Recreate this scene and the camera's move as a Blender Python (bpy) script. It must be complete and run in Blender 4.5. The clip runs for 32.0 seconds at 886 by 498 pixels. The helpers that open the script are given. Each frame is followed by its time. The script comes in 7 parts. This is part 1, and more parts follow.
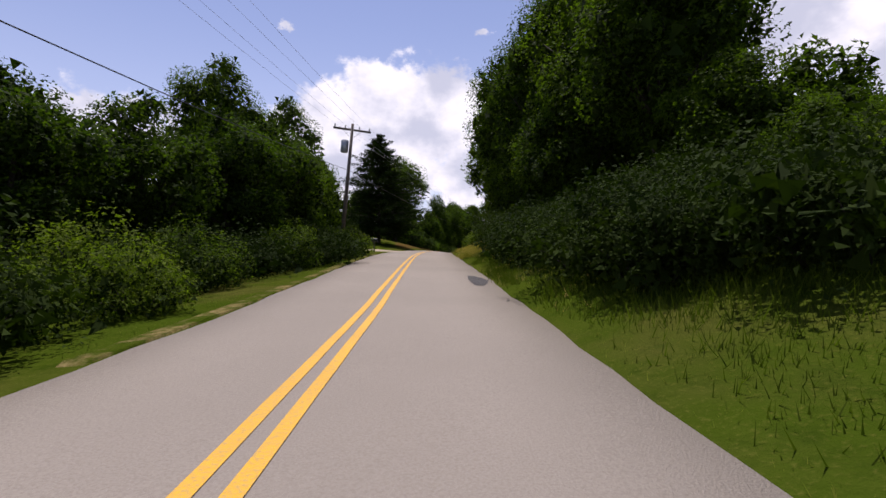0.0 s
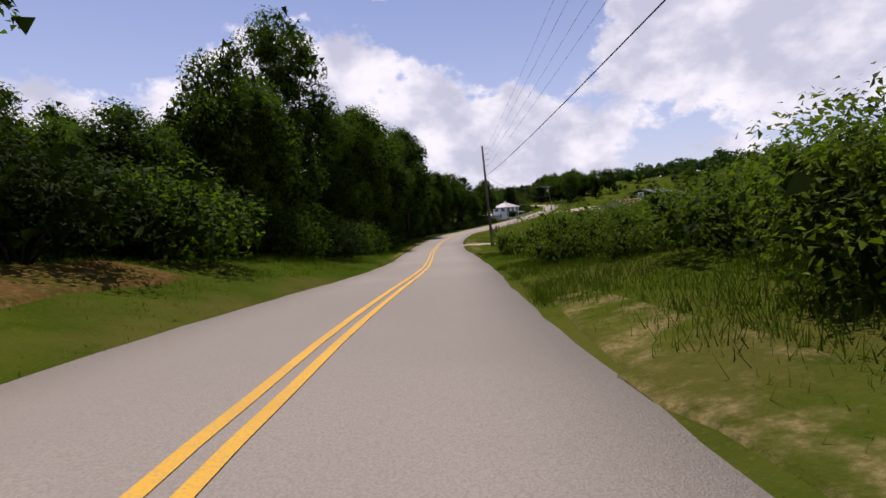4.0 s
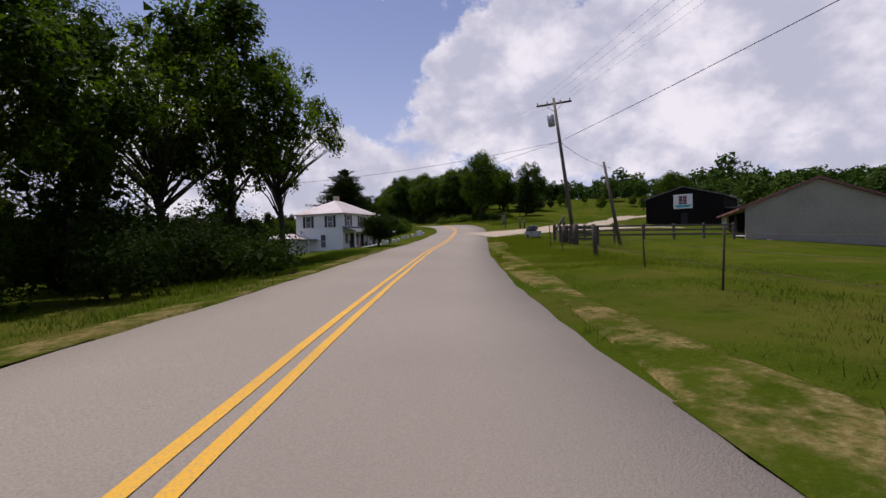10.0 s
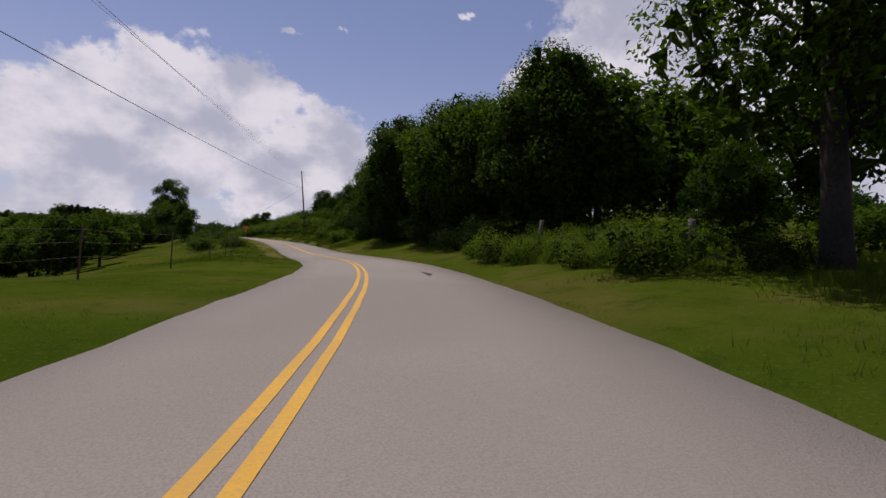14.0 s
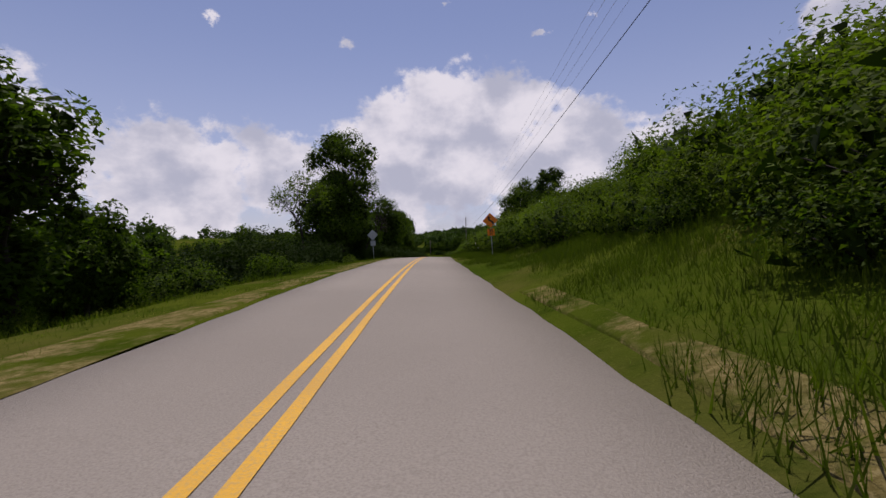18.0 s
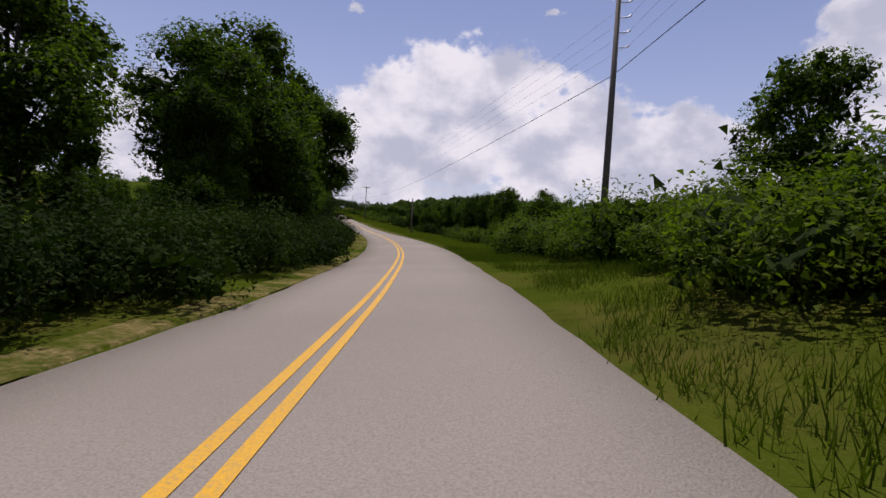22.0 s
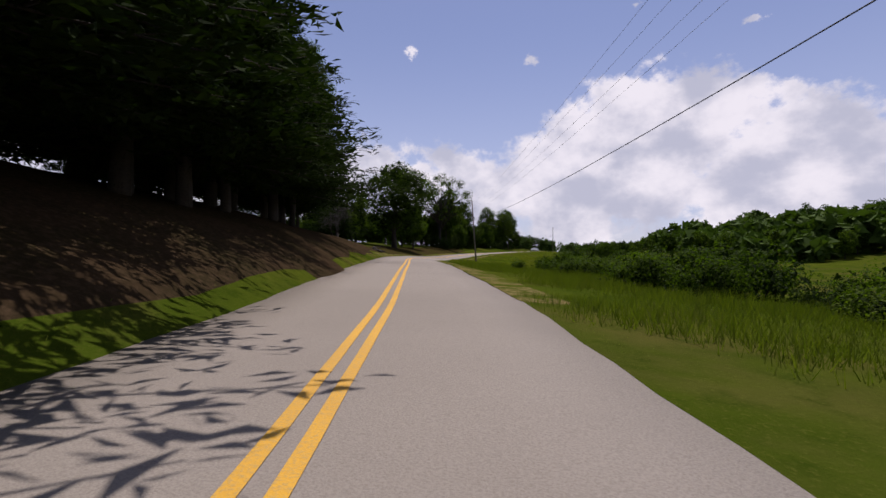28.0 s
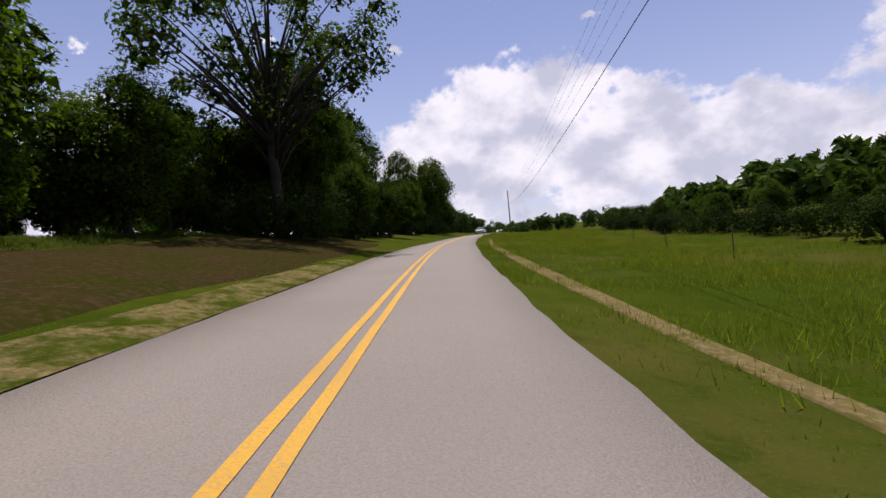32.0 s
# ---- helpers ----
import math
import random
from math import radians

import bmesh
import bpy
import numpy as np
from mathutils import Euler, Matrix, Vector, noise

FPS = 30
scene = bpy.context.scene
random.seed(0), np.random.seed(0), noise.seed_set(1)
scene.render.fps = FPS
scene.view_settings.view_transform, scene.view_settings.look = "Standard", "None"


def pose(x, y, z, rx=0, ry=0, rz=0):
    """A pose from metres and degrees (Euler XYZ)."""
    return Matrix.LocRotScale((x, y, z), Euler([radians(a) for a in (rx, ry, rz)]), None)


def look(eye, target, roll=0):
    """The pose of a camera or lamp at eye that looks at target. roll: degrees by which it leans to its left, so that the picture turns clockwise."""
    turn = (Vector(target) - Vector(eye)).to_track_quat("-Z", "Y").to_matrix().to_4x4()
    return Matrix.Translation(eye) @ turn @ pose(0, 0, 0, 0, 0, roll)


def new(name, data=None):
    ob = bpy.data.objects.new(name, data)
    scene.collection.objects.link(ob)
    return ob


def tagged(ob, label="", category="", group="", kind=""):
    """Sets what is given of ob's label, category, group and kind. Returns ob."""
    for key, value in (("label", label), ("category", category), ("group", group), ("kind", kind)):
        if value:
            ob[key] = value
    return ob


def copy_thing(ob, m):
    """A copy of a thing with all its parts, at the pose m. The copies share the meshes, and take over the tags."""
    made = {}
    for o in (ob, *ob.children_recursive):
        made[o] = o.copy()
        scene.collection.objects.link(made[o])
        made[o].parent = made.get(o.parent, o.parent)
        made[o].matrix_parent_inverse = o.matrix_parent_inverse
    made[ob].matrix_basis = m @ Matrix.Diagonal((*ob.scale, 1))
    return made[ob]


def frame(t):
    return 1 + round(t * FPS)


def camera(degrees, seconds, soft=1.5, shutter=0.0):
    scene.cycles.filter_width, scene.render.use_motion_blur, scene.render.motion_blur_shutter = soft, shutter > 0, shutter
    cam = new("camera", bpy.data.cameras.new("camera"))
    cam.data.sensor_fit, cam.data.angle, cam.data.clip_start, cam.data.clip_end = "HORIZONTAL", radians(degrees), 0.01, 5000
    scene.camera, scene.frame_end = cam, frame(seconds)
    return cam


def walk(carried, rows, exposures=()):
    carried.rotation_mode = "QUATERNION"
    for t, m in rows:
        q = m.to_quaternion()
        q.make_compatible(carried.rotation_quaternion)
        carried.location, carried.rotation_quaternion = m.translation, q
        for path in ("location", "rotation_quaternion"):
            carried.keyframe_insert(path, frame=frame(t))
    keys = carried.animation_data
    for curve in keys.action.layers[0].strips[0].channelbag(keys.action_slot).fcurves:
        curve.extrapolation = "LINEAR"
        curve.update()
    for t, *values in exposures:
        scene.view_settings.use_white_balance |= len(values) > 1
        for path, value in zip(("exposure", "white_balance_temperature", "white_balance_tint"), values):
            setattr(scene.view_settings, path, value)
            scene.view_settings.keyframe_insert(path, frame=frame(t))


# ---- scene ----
cam = camera(85.94, 32.0)
PATH = [
    (0, (0.000, 0.000, 1.150), (-0.044, 1.999, 1.113), 0.48),
    (0.5, (-0.432, 11.134, 1.234), (-0.478, 13.133, 1.191), -0.09),
    (1, (-0.859, 22.257, 1.271), (-0.902, 24.256, 1.216), -0.88),
    (1.5, (-1.212, 33.332, 1.249), (-1.232, 35.331, 1.185), -2.05),
    (2, (-1.409, 44.318, 1.143), (-1.395, 46.317, 1.058), -2.08),
    (2.5, (-1.386, 55.226, 0.931), (-1.326, 57.223, 0.828), -1.86),
    (3, (-1.142, 66.119, 0.646), (-1.048, 68.114, 0.535), -3.94),
    (3.5, (-0.702, 77.029, 0.311), (-0.570, 79.021, 0.189), -5.16),
    (4, (0.314, 87.903, -0.163), (0.618, 89.873, -0.325), -3.48),
    (4.5, (2.083, 98.659, -0.816), (2.490, 100.609, -1.003), -1.55),
    (5, (4.054, 109.331, -1.521), (4.435, 111.286, -1.704), 0.54),
    (5.5, (5.695, 119.981, -2.128), (5.985, 121.953, -2.280), 2.72),
    (6, (7.229, 130.548, -2.592), (7.576, 132.513, -2.724), 1.36),
    (6.5, (9.087, 140.964, -2.956), (9.505, 142.916, -3.073), 0.00),
    (7, (11.324, 151.220, -3.206), (11.821, 153.155, -3.295), 0.23),
    (7.5, (13.973, 161.308, -3.339), (14.554, 163.221, -3.412), 0.45),
    (8, (17.094, 171.225, -3.495), (17.775, 173.103, -3.593), 0.52),
    (8.5, (20.740, 181.002, -3.719), (21.516, 182.843, -3.817), 0.55),
    (9, (24.893, 190.690, -3.909), (25.751, 192.494, -3.993), -1.11),
    (9.5, (29.531, 200.286, -3.997), (30.470, 202.050, -4.056), -1.16),
    (10, (34.603, 209.696, -3.952), (35.618, 211.419, -3.987), -1.44),
    (10.5, (39.997, 218.784, -3.792), (41.079, 220.466, -3.807), -1.23),
    (11, (45.584, 227.500, -3.542), (46.715, 229.150, -3.540), -1.54),
    (11.5, (51.285, 235.930, -3.189), (52.449, 237.556, -3.163), -1.15),
    (12, (57.035, 244.264, -2.701), (58.196, 245.891, -2.645), 0.62),
    (12.5, (62.687, 252.769, -2.100), (63.793, 254.433, -2.032), 1.77),
    (13, (68.092, 261.634, -1.451), (69.122, 263.347, -1.380), 3.18),
    (13.5, (73.107, 270.941, -0.772), (74.030, 272.714, -0.696), 5.12),
    (14, (77.494, 280.762, -0.188), (78.261, 282.609, -0.157), 3.15),
    (14.5, (80.974, 291.131, 0.206), (81.540, 293.049, 0.209), 1.15),
    (15, (83.081, 302.047, 0.419), (83.336, 304.030, 0.382), 3.72),
    (15.5, (83.723, 313.345, 0.511), (83.762, 315.344, 0.469), 4.75),
    (16, (83.606, 324.860, 0.695), (83.593, 326.860, 0.690), 4.62),
    (16.5, (83.359, 336.569, 1.118), (83.354, 338.569, 1.157), 3.68),
    (17, (82.625, 348.463, 1.647), (82.450, 350.456, 1.674), 2.92),
    (17.5, (81.064, 360.510, 2.090), (80.791, 362.491, 2.097), 0.41),
    (18, (79.073, 372.748, 2.419), (78.769, 374.725, 2.407), -1.34),
    (18.5, (76.909, 385.218, 2.602), (76.594, 387.192, 2.561), -1.45),
    (19, (74.740, 397.890, 2.640), (74.445, 399.867, 2.582), -1.89),
    (19.5, (72.638, 410.690, 2.580), (72.350, 412.668, 2.509), -2.09),
    (20, (70.576, 423.557, 2.431), (70.296, 425.535, 2.345), -0.97),
    (20.5, (68.617, 436.459, 2.158), (68.363, 438.440, 2.049), 0.52),
    (21, (66.793, 449.383, 1.738), (66.554, 451.364, 1.608), 0.13),
    (21.5, (65.012, 462.353, 1.289), (64.773, 464.335, 1.171), 1.15),
    (22, (63.079, 475.417, 0.902), (62.799, 477.394, 0.792), 3.12),
    (22.5, (60.762, 488.577, 0.568), (60.415, 490.544, 0.467), 3.66),
    (23, (57.869, 501.760, 0.302), (57.424, 503.708, 0.213), 3.49),
    (23.5, (54.312, 514.827, 0.124), (53.771, 516.751, 0.049), 4.03),
    (24, (50.196, 527.638, 0.007), (49.577, 529.539, -0.064), 3.80),
    (24.5, (45.728, 540.123, -0.070), (45.062, 542.007, -0.133), 1.26),
    (25, (41.035, 552.299, -0.106), (40.324, 554.167, -0.164), 0.03),
    (25.5, (36.130, 564.213, -0.017), (35.379, 566.067, -0.041), -0.25),
    (26, (30.829, 575.780, 0.325), (29.974, 577.588, 0.346), -0.30),
    (26.5, (25.038, 586.897, 0.928), (24.104, 588.664, 0.988), -0.38),
    (27, (19.037, 597.654, 1.710), (18.081, 599.408, 1.792), -0.53),
    (27.5, (13.081, 608.169, 2.541), (12.124, 609.923, 2.622), -0.65),
    (28, (7.101, 618.384, 3.272), (6.095, 620.112, 3.327), 0.04),
    (28.5, (0.985, 628.204, 3.826), (-0.067, 629.904, 3.852), -0.99),
    (29, (-5.163, 637.666, 4.236), (-6.235, 639.354, 4.244), -1.60),
    (29.5, (-11.162, 646.852, 4.524), (-12.222, 648.548, 4.509), -2.31),
    (30, (-16.856, 655.831, 4.685), (-17.881, 657.548, 4.650), -4.02),
    (30.5, (-22.073, 664.688, 4.754), (-23.019, 666.449, 4.706), -5.69),
    (31, (-26.639, 673.484, 4.827), (-27.475, 675.300, 4.794), -8.03),
    (31.5, (-30.467, 682.302, 4.984), (-31.161, 684.178, 4.972), -6.24),
    (32, (-33.583, 691.275, 5.206), (-34.138, 693.197, 5.201), -5.41),
]
# The way along the road: a car's windscreen height above a two-lane country road
walk(cam, [(t, look(eye, target, roll)) for t, eye, target, roll in PATH], 
     [(t, stops, 6250, 22) for t, stops in ((0, 0.25), (2, 0.28), (3, 0.15), (6, 0.08), (7, 0.0), (10, -0.08), (11, -0.2), (12, -0.3), (14, -0.35), (17, -0.25), (19, -0.3), (20, -0.18),
                                            (22, -0.12), (23, -0.08), (25, -0.15), (28, -0.08), (30, 0.0), (32, 0.1))])

# ---- world, sun ----
SUN_AZ, SUN_EL = 14.0, 71.0      # degrees to the left of +y, and up


def toward(az, el):
    a, e = radians(az), radians(el)
    return Vector((-math.sin(a) * math.cos(e), math.cos(a) * math.cos(e), math.sin(e)))


class Nodes:
    """Short hand for a node tree."""

    def __init__(self, tree):
        self.tree = tree
        tree.nodes.clear()

    def add(self, kind, **sets):
        node = self.tree.nodes.new(kind)
        for key, value in sets.items():
            if key == "op":
                node.operation = value
            elif key == "noise":
                node.noise_dimensions = value
        return node

    def wire(self, a, b):
        self.tree.links.new(a, b)

    def feed(self, socket, value):
        if isinstance(value, bpy.types.NodeSocket):
            self.wire(value, socket)
        elif value is not None:
            socket.default_value = value

    def math(self, op, a, b=None, c=None, clamp=False):
        node = self.add("ShaderNodeMath", op=op)
        node.use_clamp = clamp
        for socket, value in zip(node.inputs, (a, b, c)):
            self.feed(socket, value)
        return node.outputs[0]

    def vec(self, op, a, b=None, scale=None):
        node = self.add("ShaderNodeVectorMath", op=op)
        self.feed(node.inputs[0], a)
        self.feed(node.inputs[1], b)
        if scale is not None:
            self.feed(node.inputs["Scale"], scale)
        return node.outputs["Value"] if op in ("DISTANCE", "DOT_PRODUCT", "LENGTH") else node.outputs[0]

    def noise(self, vector, scale, detail=4.0, rough=0.55, colour=False):
        node = self.add("ShaderNodeTexNoise")
        self.feed(node.inputs["Vector"], vector)
        node.inputs["Scale"].default_value, node.inputs["Detail"].default_value = scale, detail
        node.inputs["Roughness"].default_value = rough
        return node.outputs["Color" if colour else "Fac"]

    def ramp(self, value, low, high, to_low=0.0, to_high=1.0, smooth=True):
        node = self.add("ShaderNodeMapRange")
        node.interpolation_type = "SMOOTHSTEP" if smooth else "LINEAR"
        for socket, v in zip(node.inputs, (value, low, high, to_low, to_high)):
            self.feed(socket, v)
        return node.outputs[0]

    def mix(self, fac, a, b, blend="MIX"):
        node = self.add("ShaderNodeMix")
        node.data_type, node.blend_type = "RGBA", blend
        self.feed(node.inputs["Factor"], fac)
        self.feed(node.inputs[6], a if isinstance(a, bpy.types.NodeSocket) else (*a, 1))
        self.feed(node.inputs[7], b if isinstance(b, bpy.types.NodeSocket) else (*b, 1))
        return node.outputs[2]


world = bpy.data.worlds.new("sky")
scene.world = world
world.use_nodes = True
n = Nodes(world.node_tree)
way = n.add("ShaderNodeTexCoord").outputs["Generated"]
sky = n.add("ShaderNodeTexSky")
sky.sky_type, sky.sun_disc = "NISHITA", False
sky.sun_elevation, sky.sun_rotation = radians(SUN_EL), radians(-SUN_AZ)
sky.air_density, sky.dust_density, sky.ozone_density = 1.0, 0.6, 2.0
# cumulus banks: azimuth to the left of +y, elevation, reach in degrees
CLOUDS = [(9, 13, 12), (3, 14, 9), (17, 9, 10), (26, 8, 9), (-5, 9, 10), (-14, 8, 11), (-23, 6, 10), (-36, 15, 12), (-48, 18, 19),
          (-66, 16, 22), (-90, 20, 24), (38, 7, 11), (52, 9, 11), 
          (75, 14, 12), (115, 12, 12), (170, 10, 12), (-140, 12, 14)]
flat = n.vec("MULTIPLY", way, (1, 1, 1.35))
reach = None
for az, el, wide in CLOUDS:
    spot = toward(az, el)
    near = n.vec("DISTANCE", flat, (spot.x, spot.y, spot.z * 1.35))
    got = n.math("MULTIPLY_ADD", near, -1.0 / radians(wide), 1.0)
    reach = got if reach is None else n.math("MAXIMUM", reach, got)
rough = n.noise(flat, 6.5, 9, 0.62)
fine = n.noise(flat, 19.0, 7, 0.6)
dense = n.math("ADD", reach, n.math("MULTIPLY_ADD", rough, 2.0, -1.02))
dense = n.math("ADD", dense, n.math("MULTIPLY_ADD", fine, 0.62, -0.29))
wisp = n.noise(flat, 38.0, 6, 0.62)
for az, el, wide in ((-3.5, 23.6, 2.4), (-9, 24.5, 1.9), (20, 23, 2.6), (34, 24, 2.8), (52, 22, 2.6), (8, 27, 2.0), (-24, 27, 2.2)):
    spot = toward(az, el)
    near = n.vec("DISTANCE", n.vec("MULTIPLY", way, (1, 1, 2.0)), (spot.x, spot.y, spot.z * 2.0))
    got = n.math("MULTIPLY_ADD", near, -1.3 / radians(wide), n.math("MULTIPLY_ADD", wisp, 3.2, -1.05))
    dense = n.math("MAXIMUM", dense, n.math("MULTIPLY", got, 0.5))
cover = n.ramp(dense, 0.04, 0.30)
shade = n.ramp(n.math("ADD", n.noise(n.vec("ADD", flat, (0.0, 0.0, -0.05)), 7.0, 5, 0.55), n.math("MULTIPLY", dense, 0.12)), 0.42, 0.70)
cloud = n.mix(shade, (9.9, 9.7, 9.6), (5.7, 5.95, 6.7))
tint = n.mix(1.0, sky.outputs[0], (1.02, 0.98, 1.08), "MULTIPLY")
updown = n.add("ShaderNodeSeparateXYZ")
n.wire(way, updown.inputs[0])
haze = n.ramp(updown.outputs[2], 0.0, 0.50, 0.50, 0.12)
clear = n.mix(haze, tint, (7.2, 7.5, 8.6))
both = n.mix(n.math("MULTIPLY", cover, 0.96), clear, cloud)
ground_side = n.ramp(updown.outputs[2], -0.08, -0.01)
both = n.mix(ground_side, (0.9, 1.1, 0.7), both)
shine = n.add("ShaderNodeBackground")
n.wire(both, shine.inputs[0])
shine.inputs[1].default_value = 0.092
n.wire(shine.outputs[0], n.add("ShaderNodeOutputWorld").inputs[0])

sun = new("sun", bpy.data.lights.new("sun", "SUN"))
sun.data.energy, sun.data.angle, sun.data.color = 4.6, radians(0.53), (1.0, 0.95, 0.87)
sun.matrix_world = look(toward(SUN_AZ, SUN_EL) * 300, (0, 0, 0))


# ---- materials ----
def material(name, build, rough=0.8, spec=0.3, metal=0.0, deep=0.02):
    """A procedural surface: build(nodes, place) returns its colour and, if it has one, its height."""
    m = bpy.data.materials.new(name)
    m.use_nodes = True
    k = Nodes(m.node_tree)
    place = k.add("ShaderNodeNewGeometry").outputs["Position"]
    surface = k.add("ShaderNodeBsdfPrincipled")
    got = build(k, place)
    colour, height = got if isinstance(got, tuple) else (got, None)
    k.feed(surface.inputs["Base Color"], colour)
    surface.inputs["Roughness"].default_value, surface.inputs["Metallic"].default_value = rough, metal
    surface.inputs["Specular IOR Level"].default_value = spec
    if height is not None:
        bump = k.add("ShaderNodeBump")
        bump.inputs["Strength"].default_value, bump.inputs["Distance"].default_value = 0.5, deep
        k.wire(height, bump.inputs["Height"])
        k.wire(bump.outputs[0], surface.inputs["Normal"])
    k.wire(surface.outputs[0], k.add("ShaderNodeOutputMaterial").inputs[0])
    return m


def two_scale(a, b, c, big, small, bias=0.5):
    """Colour a to b in broad patches, with c in fine grain over it."""
    def build(k, place):
        broad = k.ramp(k.noise(place, big, 4), bias - 0.18, bias + 0.18)
        grain = k.noise(place, small, 5, 0.65)
        return k.mix(k.ramp(grain, 0.42, 0.72), k.mix(broad, a, b), c), grain
    return build


def leaf_material(name, dark, light, gloss=0.7, thin=0.14):
    m = bpy.data.materials.new(name)
    m.use_nodes = True
    k = Nodes(m.node_tree)
    own = k.add("ShaderNodeObjectInfo").outputs["Random"]
    piece = k.add("ShaderNodeNewGeometry").outputs["Random Per Island"]
    some = k.math("MULTIPLY_ADD", own, 0.45, k.math("MULTIPLY", piece, 0.55))
    colour = k.mix(some, dark, light)
    surface = k.add("ShaderNodeBsdfPrincipled")
    k.wire(colour, surface.inputs["Base Color"])
    surface.inputs["Roughness"].default_value = gloss
    surface.inputs["Specular IOR Level"].default_value = 0.06
    back = k.add("ShaderNodeBsdfTranslucent")
    k.wire(k.mix(1.0, colour, (1.9, 2.3, 0.7), "MULTIPLY"), back.inputs[0])
    blend = k.add("ShaderNodeMixShader")
    blend.inputs[0].default_value = thin
    k.wire(surface.outputs[0], blend.inputs[1])
    k.wire(back.outputs[0], blend.inputs[2])
    k.wire(blend.outputs[0], k.add("ShaderNodeOutputMaterial").inputs[0])
    return m


def plain(name, colour, rough=0.6, metal=0.0, grain=0.15, scale=18.0, spec=0.4):
    def build(k, place):
        f = k.noise(place, scale, 4)
        return k.mix(f, tuple(c * (1 - grain) for c in colour), tuple(min(1, c * (1 + grain)) for c in colour)), f
    return material(name, build, rough, spec, metal)


LEAF = leaf_material("broad leaves", (0.008, 0.019, 0.002), (0.066, 0.100, 0.006), 0.7, 0.42)
# darker copy of the leaf colour; shade in crowns and undergrowth is painted in
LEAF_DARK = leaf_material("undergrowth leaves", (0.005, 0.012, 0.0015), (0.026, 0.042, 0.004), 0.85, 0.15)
LEAF_LIGHT = leaf_material("light leaves", (0.018, 0.038, 0.003), (0.100, 0.132, 0.009), 0.7, 0.34)
LEAF_FAR = leaf_material("distant leaves", (0.018, 0.040, 0.007), (0.062, 0.098, 0.014))
NEEDLE = leaf_material("needles", (0.005, 0.012, 0.002), (0.022, 0.036, 0.006), 0.95, 0.12)
BLADE = leaf_material("grass blades", (0.036, 0.060, 0.003), (0.098, 0.110, 0.012), 0.85, 0.36)
LUSH = leaf_material("lush grass blades", (0.020, 0.038, 0.002), (0.062, 0.080, 0.007), 0.85, 0.32)
MEADOW = leaf_material("meadow grass blades", (0.060, 0.078, 0.005), (0.165, 0.158, 0.022), 0.85, 0.45)
STRAW = leaf_material("dry grass blades", (0.10, 0.085, 0.02), (0.26, 0.20, 0.07), 0.8, 0.5)
BARK = material("bark", two_scale((0.024, 0.019, 0.014), (0.042, 0.034, 0.026), (0.015, 0.012, 0.009), 0.9, 14.0), 0.9)


def asphalt(k, place):
    broad = k.ramp(k.noise(place, 0.12, 4), 0.35, 0.65)
    grain = k.noise(place, 60.0, 3, 0.7)
    fleck = k.ramp(k.noise(place, 120.0, 2), 0.55, 0.75)
    base = k.mix(broad, (0.232, 0.205, 0.168), (0.282, 0.250, 0.205))
    base = k.mix(k.ramp(grain, 0.35, 0.7), base, (0.20, 0.172, 0.140))
    return k.mix(k.math("MULTIPLY", fleck, 0.5), base, (0.34, 0.315, 0.275)), grain


def turf(k, place):
    broad = k.ramp(k.noise(place, 0.05, 4), 0.38, 0.62)
    mid = k.ramp(k.noise(place, 0.6, 5, 0.65), 0.35, 0.7)
    grain = k.noise(place, 22.0, 5, 0.7)
    base = k.mix(broad, (0.034, 0.056, 0.004), (0.060, 0.074, 0.007))
    base = k.mix(k.math("MULTIPLY", mid, 0.7), base, (0.026, 0.044, 0.003))
    base = k.mix(k.math("MULTIPLY", k.ramp(k.noise(place, 0.22, 5, 0.6), 0.46, 0.68), 0.6), base, (0.088, 0.072, 0.020))
    base = k.mix(k.math("MULTIPLY", k.ramp(k.noise(place, 1.7, 4, 0.65), 0.52, 0.72), 0.6), base, (0.020, 0.036, 0.003))
    return k.mix(k.ramp(grain, 0.5, 0.8), base, (0.082, 0.086, 0.014)), k.math("ADD", grain, k.noise(place, 5.0, 3))


ASPHALT = material("road surface", asphalt, 0.9, 0.08)
TURF = material("turf", turf, 0.95, 0.0, deep=0.07)
PAINT_YELLOW = material("yellow road paint", two_scale((0.62, 0.33, 0.02), (0.52, 0.28, 0.03), (0.40, 0.26, 0.08), 0.7, 40.0, 0.55), 0.7)
PATCH = material("tar patch", two_scale((0.022, 0.020, 0.018), (0.035, 0.032, 0.028), (0.06, 0.055, 0.05), 1.5, 60.0), 0.75)
GRAVEL = material("pale gravel", two_scale((0.33, 0.275, 0.20), (0.39, 0.33, 0.25), (0.23, 0.185, 0.125), 0.7, 24.0), 0.95, 0.0)


def mown(k, place):
    """Straw left by mowing, in broken streaks over grass."""
    green, height = turf(k, place)
    fine_grain = k.noise(place, 16.0, 5, 0.7)
    straw = k.mix(k.ramp(fine_grain, 0.35, 0.7), (0.13, 0.098, 0.034), (0.25, 0.195, 0.085))
    some = k.math("MULTIPLY", k.ramp(k.noise(place, 1.1, 5, 0.65), 0.40, 0.60), k.ramp(k.noise(place, 5.0, 4, 0.6), 0.30, 0.55))
    return k.mix(k.math("MULTIPLY", some, 0.85), green, straw), k.math("ADD", height, fine_grain)


